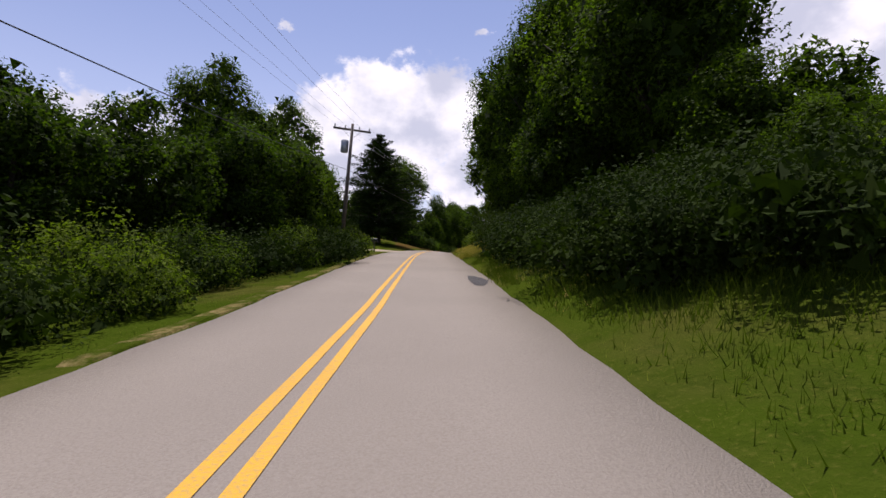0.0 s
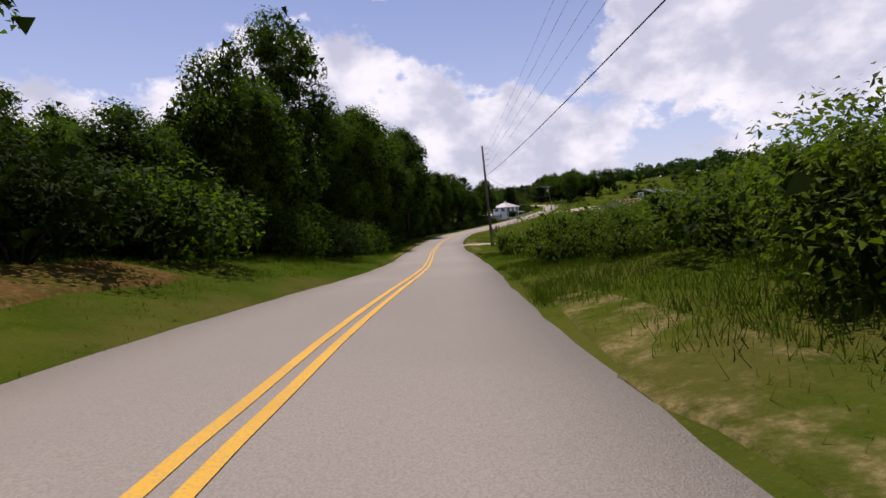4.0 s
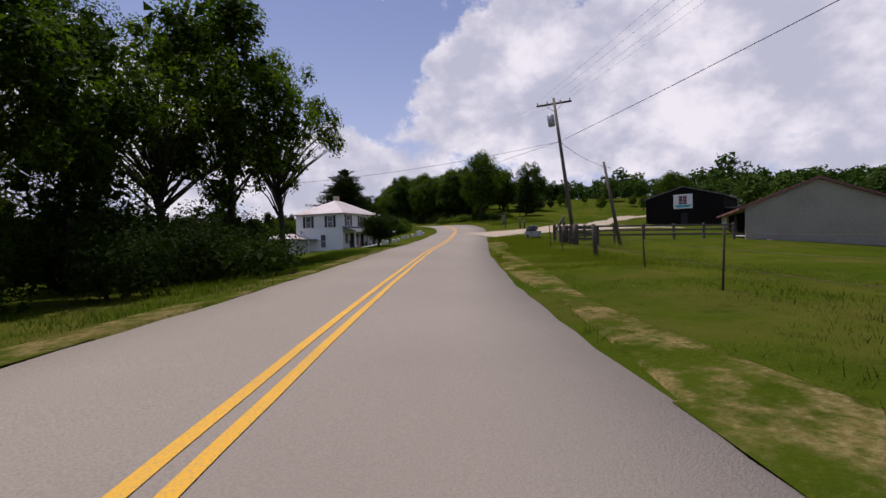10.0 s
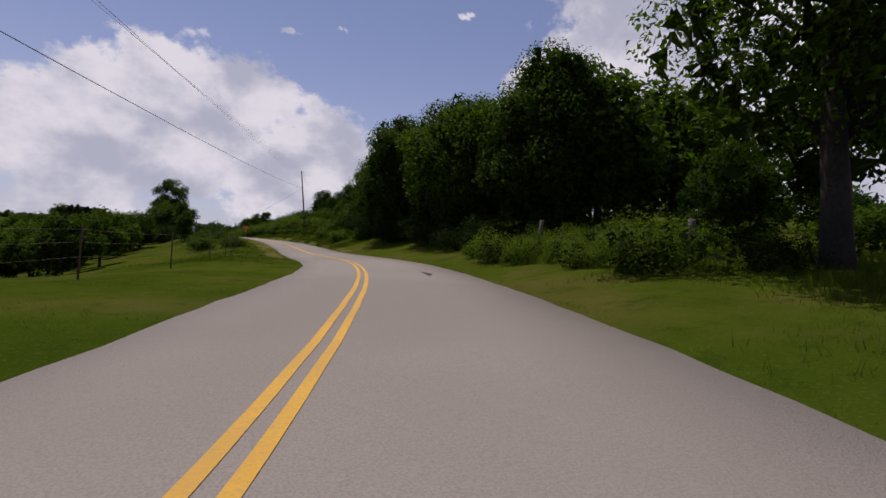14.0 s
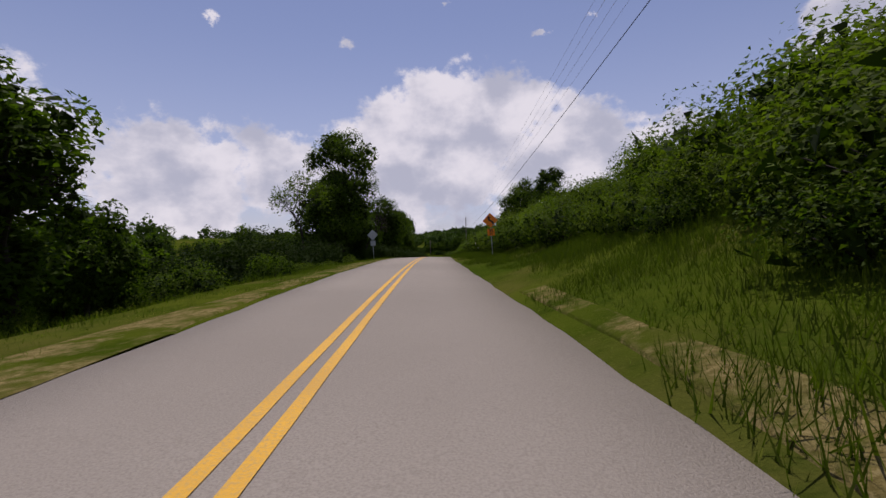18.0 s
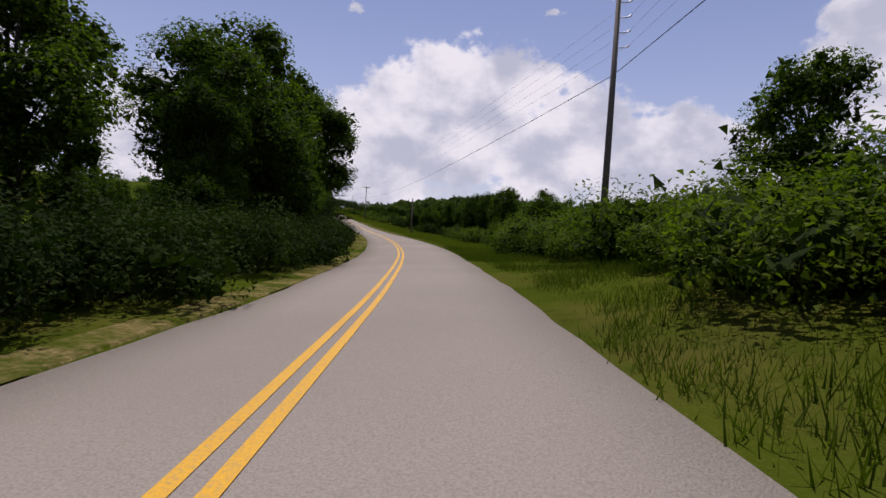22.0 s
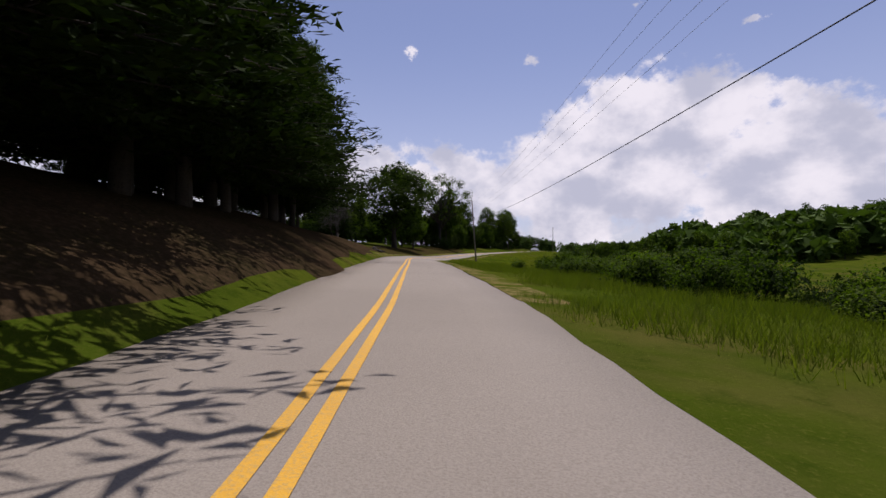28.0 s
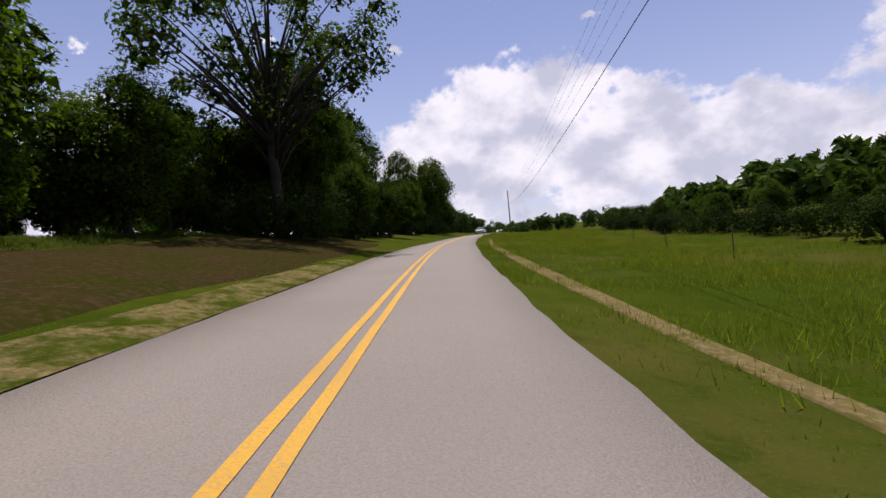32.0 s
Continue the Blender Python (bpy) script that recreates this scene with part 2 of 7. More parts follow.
STRAW_BED = material("mown straw on grass", mown, 0.95, 0.0, deep=0.07)
DRY_TRACK = material("worn track", two_scale((0.14, 0.105, 0.042), (0.08, 0.075, 0.018), (0.21, 0.16, 0.075), 1.2, 12.0), 0.95, 0.0)
# bare brown earth, its colour lowered further for the trees' shade
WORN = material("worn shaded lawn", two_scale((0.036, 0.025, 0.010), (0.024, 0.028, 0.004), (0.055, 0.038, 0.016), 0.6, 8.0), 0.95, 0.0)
SOIL = material("bare earth", two_scale((0.085, 0.046, 0.014), (0.040, 0.044, 0.006), (0.13, 0.078, 0.030), 0.8, 7.0), 0.95, 0.0)
NEEDLES_FALLEN = material("fallen needles", two_scale((0.034, 0.022, 0.012), (0.022, 0.018, 0.008), (0.055, 0.036, 0.020), 0.5, 9.0), 0.95, 0.0)
POLE = material("weathered pole", two_scale((0.13, 0.105, 0.082), (0.09, 0.073, 0.056), (0.19, 0.16, 0.13), 0.8, 25.0), 0.85)
WOOD_GREY = material("grey fence wood", two_scale((0.105, 0.085, 0.068), (0.065, 0.055, 0.045), (0.17, 0.145, 0.115), 1.2, 30.0), 0.9)
CUT_GRASS = leaf_material("straw on the bank", (0.10, 0.075, 0.020), (0.26, 0.19, 0.06), 0.8, 0.5)
CABLE = plain("black cable", (0.03, 0.03, 0.035), 0.6)
WIRE = plain("bright aluminium wire", (0.34, 0.35, 0.37), 0.5, 0.3)
STEEL = plain("galvanised steel", (0.36, 0.37, 0.37), 0.5, 0.6)
RUST = plain("rusty steel post", (0.10, 0.06, 0.04), 0.8)


# ---- tools ----
def mesh_of(name, verts, faces, mat, smooth=False, facing=None, inner=None):
    me = bpy.data.meshes.new(name)
    verts, faces = np.asarray(verts, np.float32), np.asarray(faces, np.int32)
    side = faces.shape[1]
    me.vertices.add(len(verts))
    me.vertices.foreach_set("co", verts.ravel())
    me.loops.add(faces.size)
    me.loops.foreach_set("vertex_index", faces.ravel())
    me.polygons.add(len(faces))
    me.polygons.foreach_set("loop_start", np.arange(0, faces.size, side, dtype=np.int32))
    me.polygons.foreach_set("use_smooth", np.full(len(faces), smooth))
    me.update(calc_edges=True)
    if facing is not None:
        me.polygons.foreach_set("use_smooth", np.ones(len(faces), bool))
        me.normals_split_custom_set_from_vertices(facing)
    me.materials.append(mat)
    if inner:
        me.materials.append(inner[1])
        me.polygons.foreach_set("material_index", (np.arange(len(faces)) >= inner[0]).astype(np.int32))
    return me


def part(name, bm, mat, parent=None, label=""):
    """Links a bmesh as one mesh object under a thing or a part."""
    me = bpy.data.meshes.new(name)
    bm.to_mesh(me)
    bm.free()
    me.materials.append(mat)
    ob = new(name, me)
    ob.parent = parent
    return tagged(ob, label)


def box(bm, x0, y0, z0, x1, y1, z1, bevel=0.0):
    m = Matrix.LocRotScale(((x0 + x1) / 2, (y0 + y1) / 2, (z0 + z1) / 2), None, (x1 - x0, y1 - y0, z1 - z0))
    got = bmesh.ops.create_cube(bm, size=1, matrix=m)["verts"]
    if bevel:
        edges = {e for v in got for e in v.link_edges}
        bmesh.ops.bevel(bm, geom=list(edges), offset=bevel, segments=1, affect="EDGES")
    return bm


def boxed(*sizes, bevel=0.0):
    return box(bmesh.new(), *sizes, bevel=bevel)


def tube(bm, points, radii, sides=8):
    """A tapered tube along points, closed at both ends."""
    rings = []
    pts = [Vector(p) for p in points]
    for i, p in enumerate(pts):
        along = (pts[min(i + 1, len(pts) - 1)] - pts[max(i - 1, 0)]).normalized()
        q = along.to_track_quat("Z", "Y")
        rings.append([bm.verts.new(p + q @ Vector((math.cos(a) * radii[i], math.sin(a) * radii[i], 0)))
                      for a in [2 * math.pi * j / sides for j in range(sides)]])
    for a, b in zip(rings, rings[1:]):
        for j in range(sides):
            f = bm.faces.new((a[j], a[(j + 1) % sides], b[(j + 1) % sides], b[j]))
            f.smooth = True
    bm.faces.new(rings[0][::-1])
    bm.faces.new(rings[-1])
    return bm


def tubed(points, radii, sides=8):
    return tube(bmesh.new(), points, radii, sides)


def prism(bm, outline, thick, m):
    """A flat outline in x and z, pushed out along y, moved by m."""
    a = [bm.verts.new(m @ Vector((x, 0, z))) for x, z in outline]
    b = [bm.verts.new(m @ Vector((x, thick, z))) for x, z in outline]
    bm.faces.new(a)
    bm.faces.new(b[::-1])
    for i in range(len(a)):
        j = (i + 1) % len(a)
        bm.faces.new((a[j], a[i], b[i], b[j]))
    bmesh.ops.recalc_face_normals(bm, faces=bm.faces[:])
    return bm


# ---- the road's line ----
ROAD_SOUTH = [
    (1.25, -60.00, -0.32), (-0.29, -20.03, -0.14), (-1.06, -0.04, -0.05), (-1.92, 22.22, 0.07),
    (-2.47, 44.31, -0.06), (-2.20, 66.16, -0.55), (-0.74, 88.03, -1.36), (3.01, 109.50, -2.72),
    (6.18, 130.73, -3.79), (10.29, 151.47, -4.41), (16.09, 171.57, -4.70), (23.93, 191.13, -5.11),
    (33.68, 210.22, -5.15), (44.69, 228.08, -4.74), (56.15, 244.85, -3.90), (67.17, 262.15, -2.65),
    (76.50, 281.13, -1.39), (82.03, 302.20, -0.78),
]
ROAD_NORTH = [
    (82.55, 324.85, -0.50), (81.57, 348.36, 0.45), (78.03, 372.58, 1.22), (73.69, 397.71, 1.44),
    (69.53, 423.40, 1.23), (65.74, 449.23, 0.54), (62.03, 475.24, -0.30), (56.84, 501.51, -0.90),
    (49.19, 527.30, -1.19), (40.05, 551.90, -1.31), (29.88, 575.32, -0.88), (18.11, 597.14, 0.51),
    (6.19, 617.83, 2.07), (-6.06, 637.10, 3.04), (-17.77, 655.29, 3.49), (-27.60, 673.03, 3.63),
    (-34.58, 690.93, 4.01), (-41.1, 714.9, 5.0), (-46.3, 739.1, 5.8), (-50.1, 763.9, 6.6),
    (-52.5, 788.8, 7.3), (-53.9, 814.3, 7.7), (-55.3, 844.3, 7.5), (-58.3, 899.3, 6.5),
    (-63.3, 979.3, 5.5),
]
ROAD = np.array(ROAD_SOUTH + ROAD_NORTH)
STEP = 8
# station, middle of the double line, the asphalt's left and right edge, cross fall in degrees (left side low: positive)
CROSS = np.array([
    (-2, 0.0, -2.4, 2.7, 0.5), (0.36, 0.05, -2.15, 2.7, 0.3), (1.37, -0.32, -2.9, 2.55, -1.7), (2.4, -0.26, -3.0, 2.25, -1.9), (3.4, -0.3, -2.85, 2.4, -4.9),
    (4.8, -0.2, -2.8, 2.6, -0.4), (5.5, -0.15, -2.8, 2.7, 2.6), (6.37, -0.1, -2.75, 2.75, 0.3), (7.4, -0.24, -3.2, 2.7, 0.4), (8.4, -0.22, -3.2, 2.65, 0.5),
    (9.37, -0.25, -3.3, 2.7, -1.1), (10.4, -0.3, -2.95, 2.7, -1.2), (11.4, -0.4, -3.2, 2.9, -1.2), (12.0, -0.2, -2.95, 3.1, 0.4), (12.5, -0.05, -2.7, 3.5, 1.9), (13.0, 0.2, -2.2, 3.9, 3.6), (13.4, 0.3, -2.05, 3.9, 4.6),
    (14.4, 0.12, -2.2, 4.0, 1.5), (15.6, 0.15, -2.2, 3.4, 4.7), (16.8, 0.24, -1.95, 3.1, 3.2), (17.3, 0.2, -1.9, 3.1, 1.4), (18.3, -0.1, -2.35, 2.6, -1.4),
    (19.3, -0.16, -2.6, 2.45, -2.0), (20.3, -0.29, -3.3, 2.5, 0.0), (21.3, -0.25, -3.2, 2.5, 0.8), (22.3, 0.11, -2.1, 2.9, 3.4), (23.3, 0.18, -2.1, 3.2, 3.8),
    (24.3, 0.06, -2.2, 2.95, 2.3), (25.3, -0.1, -2.9, 2.7, -0.2), (27.0, 0.1, -2.5, 2.8, -0.5), (28.35, 0.3, -2.1, 2.9, -0.7), (29.4, 0.07, -2.35, 2.45, -2.2),
    (30.4, -0.16, -2.7, 2.1, -5.4), (31.1, -0.2, -2.75, 2.4, -7.4), (32.3, 0.15, -2.2, 2.5, -5.0), (34.0, 0.1, -2.3, 2.6, -1.0), (36, 0.0, -2.4, 2.6, 0.0), (40, 0.0, -2.5, 2.6, 0.0)])


def spline(p):
    """The line through the points, with STEP places to a stretch."""
    out = []
    for i in range(len(p) - 1):
        a, b, c, d = p[max(i - 1, 0)], p[i], p[i + 1], p[min(i + 2, len(p) - 1)]
        for u in np.arange(STEP) / STEP:
            out.append(0.5 * (2 * b + (c - a) * u + (2 * a - 5 * b + 4 * c - d) * u**2 + (3 * b - a - 3 * c + d) * u**3))
    return np.array(out + [p[-1]])


LINE = spline(ROAD)
ALONG = np.gradient(LINE[:, :2], axis=0)
ALONG /= np.linalg.norm(ALONG, axis=1)[:, None]
MARK = np.arange(len(LINE)) / STEP - 2         # stations: 0 where the walk begins, 32 where it ends


def middle(t):
    return np.interp(t, CROSS[:, 0], CROSS[:, 1])


def edge(t, d):
    """How far from the line the asphalt ends, on the side of d."""
    return np.where(np.asarray(d) < 0, -np.interp(t, CROSS[:, 0], CROSS[:, 2]), np.interp(t, CROSS[:, 0], CROSS[:, 3]))


def fall(t, d):
    """Height that the road's cross fall adds at offset d; the right wheel track keeps the line's height."""
    return np.tan(np.radians(np.interp(t, CROSS[:, 0], CROSS[:, 4]))) * (d - 1.06)


def station(t, d=0.0):
    """Place and height of the road's crown at station t, and the place d metres to its right."""
    p = np.array([np.interp(t, MARK, LINE[:, i]) for i in range(3)])
    a = np.array([np.interp(t, MARK, ALONG[:, i]) for i in range(2)])
    a /= np.linalg.norm(a)
    return np.array([p[0] + a[1] * d, p[1] - a[0] * d]), p[2], math.degrees(math.atan2(-a[0], a[1]))


# rise of the ground over the road at 6, 12, 30 and 80 m from its crown, station by station
LEFT = np.array([
    (-3, -0.3, -0.6, -1, 0), (0.3, -0.3, -0.6, -0.8, 1), (1.2, 0.0, 0.3, 1.6, 4), (2.2, 0.3, 0.9, 2.8, 6), (3.2, 1.3, 2.5, 3.4, 5), (4.6, 1.0, 2.2, 2.8, 3),
    (6, 0, 0, 0, 0), (9, -0.1, -0.3, -0.6, -1), (11.6, -0.1, -0.6, -1.4, -3), (12.9, -0.5, -2.3, -4.8, -6), (14.3, -0.1, -0.5, -2.5, -5), (16, -0.2, -1.6, -6, -11), (17.5, -0.3, -2.2, -7, -12),
    (19, -0.2, -1.8, -6, -10), (21, -0.1, -0.8, -3, -6), (23.5, -0.1, -0.2, -0.3, 0), (25.3, 0, 0.1, 0.3, 1), (26.4, 0.5, 1.2, 2.5, 4), (27.4, 1.3, 2.7, 4, 6), (28.6, 2.0, 3.5, 4.5, 6),
    (30, 1.8, 3.2, 4.4, 6), (31, 1.2, 2.7, 4.0, 5.5), (32, 1.1, 2.4, 3.6, 5), (34, 0.8, 1.8, 2.6, 4), (40, 0.3, 0.8, 1.4, 3)])
RIGHT = np.array([
    (-3, 0.9, 2.0, 3, 5), (1, 1.1, 2.4, 3.4, 5), (3, 1.1, 2.4, 3, 4), (4.6, 0.5, 1.2, 1, 0), (5.6, -0.1, -0.3, -1, -2), (9, -0.1, -0.4, -1.2, -2),
    (11.2, 0.0, -0.3, -1.2, -2), (12.4, 0.1, 0.1, -0.2, -1), (13.4, 0.2, 0.4, -0.4, -1.6), (14.6, 0.5, 1.4, 2.2, 0.8), (15.6, 0.7, 2.4, 5, 7), (16.6, 1.2, 3.4, 6.4, 8), (17.6, 1.5, 3.8, 6.6, 8), (18.4, 1.0, 3.7, 6.3, 7.2), (19.2, 0.35, 3.0, 6, 6.5),
    (20.2, 0.5, 3.2, 5.4, 5.6), (21.3, 0.9, 3.4, 4.6, 4.5), (22.3, 0.6, 1.9, 2.6, 2.2), (23, 0.0, 0.1, -0.2, -1), (25.5, 0, -0.2, -1, -2), (27.6, -0.1, -0.3, -1, -2), (29.4, -0.5, -1.0, -1.6, -1), (31.5, -0.7, -1.2, -1.6, 1), (33, -0.6, -1.2, -1.4, 3), (36, -0.4, -0.9, -1.0, 4), (40, -0.4, -0.9, -1.0, 4)])
REACH = (6, 12, 30, 80)


def where(x, y):
    """Station and offset to the right of the road, for arrays of places."""
    x, y = np.asarray(x, float), np.asarray(y, float)
    t, d = np.empty(x.shape), np.empty(x.shape)
    for i in range(0, len(x), 4000):
        gap = (x[i:i + 4000, None] - LINE[:, 0]) ** 2 + (y[i:i + 4000, None] - LINE[:, 1]) ** 2
        k = gap.argmin(1)
        rel = np.stack([x[i:i + 4000] - LINE[k, 0], y[i:i + 4000] - LINE[k, 1]], 1)
        span = np.linalg.norm(LINE[np.minimum(k + 1, len(LINE) - 1), :2] - LINE[np.maximum(k - 1, 0), :2], axis=1) / 2
        ahead = (rel * ALONG[k]).sum(1)
        t[i:i + 4000] = MARK[k] + np.clip(ahead / np.maximum(span, 0.1), -1, 1) / STEP
        side = rel[:, 0] * ALONG[k, 1] - rel[:, 1] * ALONG[k, 0]
        d[i:i + 4000] = np.sign(side) * np.hypot(side, np.maximum(np.abs(ahead) - 0.6 * span, 0))
    return t, d


def rise(t, d):
    """Height over the road's crown at station t and offset d."""
    out = np.zeros(len(t))
    for table, side in ((LEFT, d < 0), (RIGHT, d >= 0)):
        a, rim = np.abs(d), edge(t, d)
        cols = [fall(t, np.sign(d) * rim) - 0.03] + [np.interp(t, table[:, 0], table[:, c]) for c in range(1, 5)]
        h = cols[-1].copy()
        for r0, r1, c0, c1 in zip((rim, *REACH), REACH, cols, cols[1:]):
            f = np.clip((a - r0) / (r1 - r0), 0, 1)
            h = np.where((a < r1) & (a >= r0), c0 + (c1 - c0) * f, h)
        h = np.where(a < rim, fall(t, d) - 0.03, h)
        out[side] = h[side]
    return out


def bumps(x, y):
    """Small unevenness of open ground."""
    return 0.10 * np.sin(x * 0.31 + 1.3 * np.sin(y * 0.13)) + 0.08 * np.sin(y * 0.47 + x * 0.11) + 0.05 * np.sin(x * 1.1) * np.sin(y * 0.9)


def hills(x, y):
    """Wooded hills round the valley, far from the road."""
    h = 13 * np.exp(-(((x - 330) / 150) ** 2 + ((y - 480) / 170) ** 2)) + 18 * np.exp(-(((x - 520) / 200) ** 2 + ((y - 240) / 260) ** 2))
    h += 17 * np.exp(-(((x - 260) / 130) ** 2 + ((y - 960) / 170) ** 2)) + 3 * np.exp(-(((x + 330) / 150) ** 2 + ((y - 500) / 320) ** 2))
    return h + 14 * np.exp(-(((x + 60) / 260) ** 2 + ((y - 1350) / 200) ** 2))


def ground_z(x, y, sunk=True):
    x, y = np.atleast_1d(np.asarray(x, float)), np.atleast_1d(np.asarray(y, float))
    t, d = where(x, y)
    crown = np.interp(t, MARK, LINE[:, 2])
    near = crown + rise(t, d)
    far = 0.006 * np.clip(y, -300, 1000) + rise(t, d) * 0.6 + np.clip(1 - np.abs(y - 200) / 160, 0, 1) * -1
    f = np.clip((np.abs(d) - 50) / 130, 0, 1)
    f = f * f * (3 - 2 * f)
    z = near * (1 - f) + far * f + hills(x, y) * np.clip((np.abs(d) - 30) / 60, 0, 1)
    z += bumps(x, y) * np.clip((np.abs(d) - 3.5) / 6, 0, 1)
    return z


def grid_z(t, d):
    """Place on the ground at station t and offset d."""
    xy, _, head = station(t, d)
    return xy[0], xy[1], float(ground_z([xy[0]], [xy[1]])[0]), head


def spaced(a, b, step, grow):
    mid = list(np.arange(a, b + step, step))
    lo, hi, w = [a], [mid[-1]], step
    for _ in range(26):
        w *= grow
        lo.append(lo[-1] - w)
        hi.append(hi[-1] + w)
    return np.array(lo[:0:-1] + mid + hi[1:])


def terrain():
    """The ground, one sheet to the horizon; sunk under the road and its verges, which lie on it."""
    xs, ys = spaced(-130, 200, 3.0, 1.22), spaced(-50, 860, 3.0, 1.22)
    gx, gy = [g.ravel() for g in np.meshgrid(xs, ys)]
    z = ground_z(gx, gy)
    _, d = where(gx, gy)
    a = np.abs(d)
    z -= np.where(a < 13.2, 0.45, 0.0) + np.where(a < 6, 0.5, 0.0)
    nx = len(xs)
    i = (np.arange(len(ys) - 1)[:, None] * nx + np.arange(nx - 1)).ravel()
    faces = np.stack([i, i + 1, i + nx + 1, i + nx], 1)
    return tagged(new("ground", mesh_of("ground", np.stack([gx, gy, z], 1), faces, TURF, True)),
                  "green grassy ground rolling away to wooded hills", "ground", kind="structure")


def ribbon(name, t0, t1, offsets, heights, mat, step=0.04, wobble=None):
    """A strip along the road between two stations, with its cross-section given by offsets and heights (or None: the ground)."""
    ts = np.arange(t0, t1 + step / 2, step)
    rows = []
    for j, (o, h) in enumerate(zip(offsets, heights)):
        c = np.stack([np.interp(ts, MARK, LINE[:, i]) for i in range(3)], 1)
        a = np.stack([np.interp(ts, MARK, ALONG[:, i]) for i in range(2)], 1)
        off = o(ts) if callable(o) else np.full(len(ts), float(o))
        if wobble is not None and j in wobble:
            off += wobble[j] * (np.sin(ts * 23.1) + np.sin(ts * 61.7 + 2) + np.sin(ts * 9.3 + 1)) / 3
        x, y = c[:, 0] + a[:, 1] * off, c[:, 1] - a[:, 0] * off
        z = c[:, 2] + h + fall(ts, off) if not isinstance(h, str) else ground_z(x, y) + float(h)
        rows.append(np.stack([x, y, z], 1))
    v = np.concatenate(rows)
    m = len(ts)
    i = (np.arange(len(offsets) - 1)[:, None] * m + np.arange(m - 1)).ravel()
    return mesh_of(name, v, np.stack([i, i + m, i + m + 1, i + 1], 1)[:, ::-1], mat, True)


# ---- plants ----
rng = np.random.default_rng(7)


def cards(centres, size, out, up_bias=0.5, long=1.5):
    """Small pointed leaf cards round the centres: vertices and faces."""
    m = len(centres)
    nrm = rng.normal(size=(m, 3)) * 0.62 + out * 0.85
    nrm[:, 2] += up_bias
    nrm /= np.linalg.norm(nrm, axis=1)[:, None]
    t = np.cross(nrm, rng.normal(size=(m, 3)))
    if long > 2:
        t = out + rng.normal(size=(m, 3)) * 0.55
        nrm = np.cross(t, rng.normal(size=(m, 3)))
        nrm /= np.linalg.norm(nrm, axis=1)[:, None] + 1e-6
    t /= np.linalg.norm(t, axis=1)[:, None] + 1e-6
    s = np.cross(nrm, t)
    a = size * rng.uniform(0.6, 1.25, (m, 1))
    bend = nrm * a * 0.2
    v = np.stack([centres - t * a * long / 2 - bend - s * a * 0.22, centres + s * a * 0.62, centres + t * a * long / 2 - bend], 1).reshape(-1, 3)
    return v, np.arange(3 * m).reshape(-1, 3)


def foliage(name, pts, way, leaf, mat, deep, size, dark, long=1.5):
    """Leaves round a heart of larger, darker leaf clumps that paint in inner shade."""
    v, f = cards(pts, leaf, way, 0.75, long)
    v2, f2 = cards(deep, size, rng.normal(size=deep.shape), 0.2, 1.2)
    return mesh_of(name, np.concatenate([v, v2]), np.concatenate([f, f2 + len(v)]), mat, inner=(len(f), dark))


def crown_points(count, radius, low, high, puffs, puff, squash=1.0, lean=0.0):
    """Leaf places on a heap of uneven puffs, and the way outward."""
    c, got = [], 0
    while got < puffs:
        p = rng.uniform(-1, 1, 3)
        r = np.linalg.norm(p)
        if 0.35 < r < 1.0:
            c.append(p)
            got += 1
    c = np.array(c)
    mid, half = (low + high) / 2, (high - low) / 2
    narrow = 1 - 0.35 * np.clip(c[:, 2], 0, 1) ** 2
    c = np.stack([c[:, 0] * radius * 0.82 * narrow + lean * c[:, 2], c[:, 1] * radius * 0.82 * narrow, mid + c[:, 2] * half * 0.88], 1)
    size = puff * rng.uniform(0.55, 1.25, puffs)
    which = rng.choice(puffs, count, p=size**2 / (size**2).sum())
    way = rng.normal(size=(count, 3))
    way[:, 2] = way[:, 2] * 0.8 + 0.25
    way /= np.linalg.norm(way, axis=1)[:, None]
    reach = size[which][:, None] * rng.uniform(0.25, 1.0, (count, 1)) ** 0.45
    return c[which] + way * reach * (1, 1, squash), way, c


def broad_tree(name, height, radius, low, leaves, leaf, puffs, puff, mat, trunk=0.22, limbs=9, lean=0.0):
    """A broadleaf tree: tapered trunk, limbs, and a crown of leaf clumps."""
    tree = new(name)
    pts, way, centres = crown_points(leaves, radius, low, height, puffs, puff, lean=lean)
    bm = bmesh.new()
    top = height * 0.8
    spine = [Vector((lean * 0.3 * u * u + 0.12 * math.sin(5 * u), 0.1 * math.sin(7 * u + 1), top * u - 0.3 * (u == 0))) for u in (0, 0.06, 0.2, 0.4, 0.6, 0.8, 1)]
    tube(bm, spine, [trunk * k for k in (1.5, 1.15, 1, 0.8, 0.55, 0.35, 0.1)], 9)
    for i in range(min(limbs, len(centres))):
        c = Vector(centres[i])
        start = max(low * 0.75, c.z * 0.55)
        a = Vector((lean * 0.3 * (start / top) ** 2, 0, start))
        mid = a.lerp(c, 0.5) + Vector((0, 0, 0.25))
        tube(bm, [a, mid, c], [trunk * 0.38, trunk * 0.22, trunk * 0.06], 5)
    part("trunk", bm, BARK, tree)
    # clumps deep in the crown carry its inner shade as a dark leaf colour
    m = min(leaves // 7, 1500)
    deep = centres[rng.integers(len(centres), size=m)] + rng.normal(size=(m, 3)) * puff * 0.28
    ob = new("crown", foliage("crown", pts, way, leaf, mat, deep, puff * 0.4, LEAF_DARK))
    ob.parent = tree
    return tree


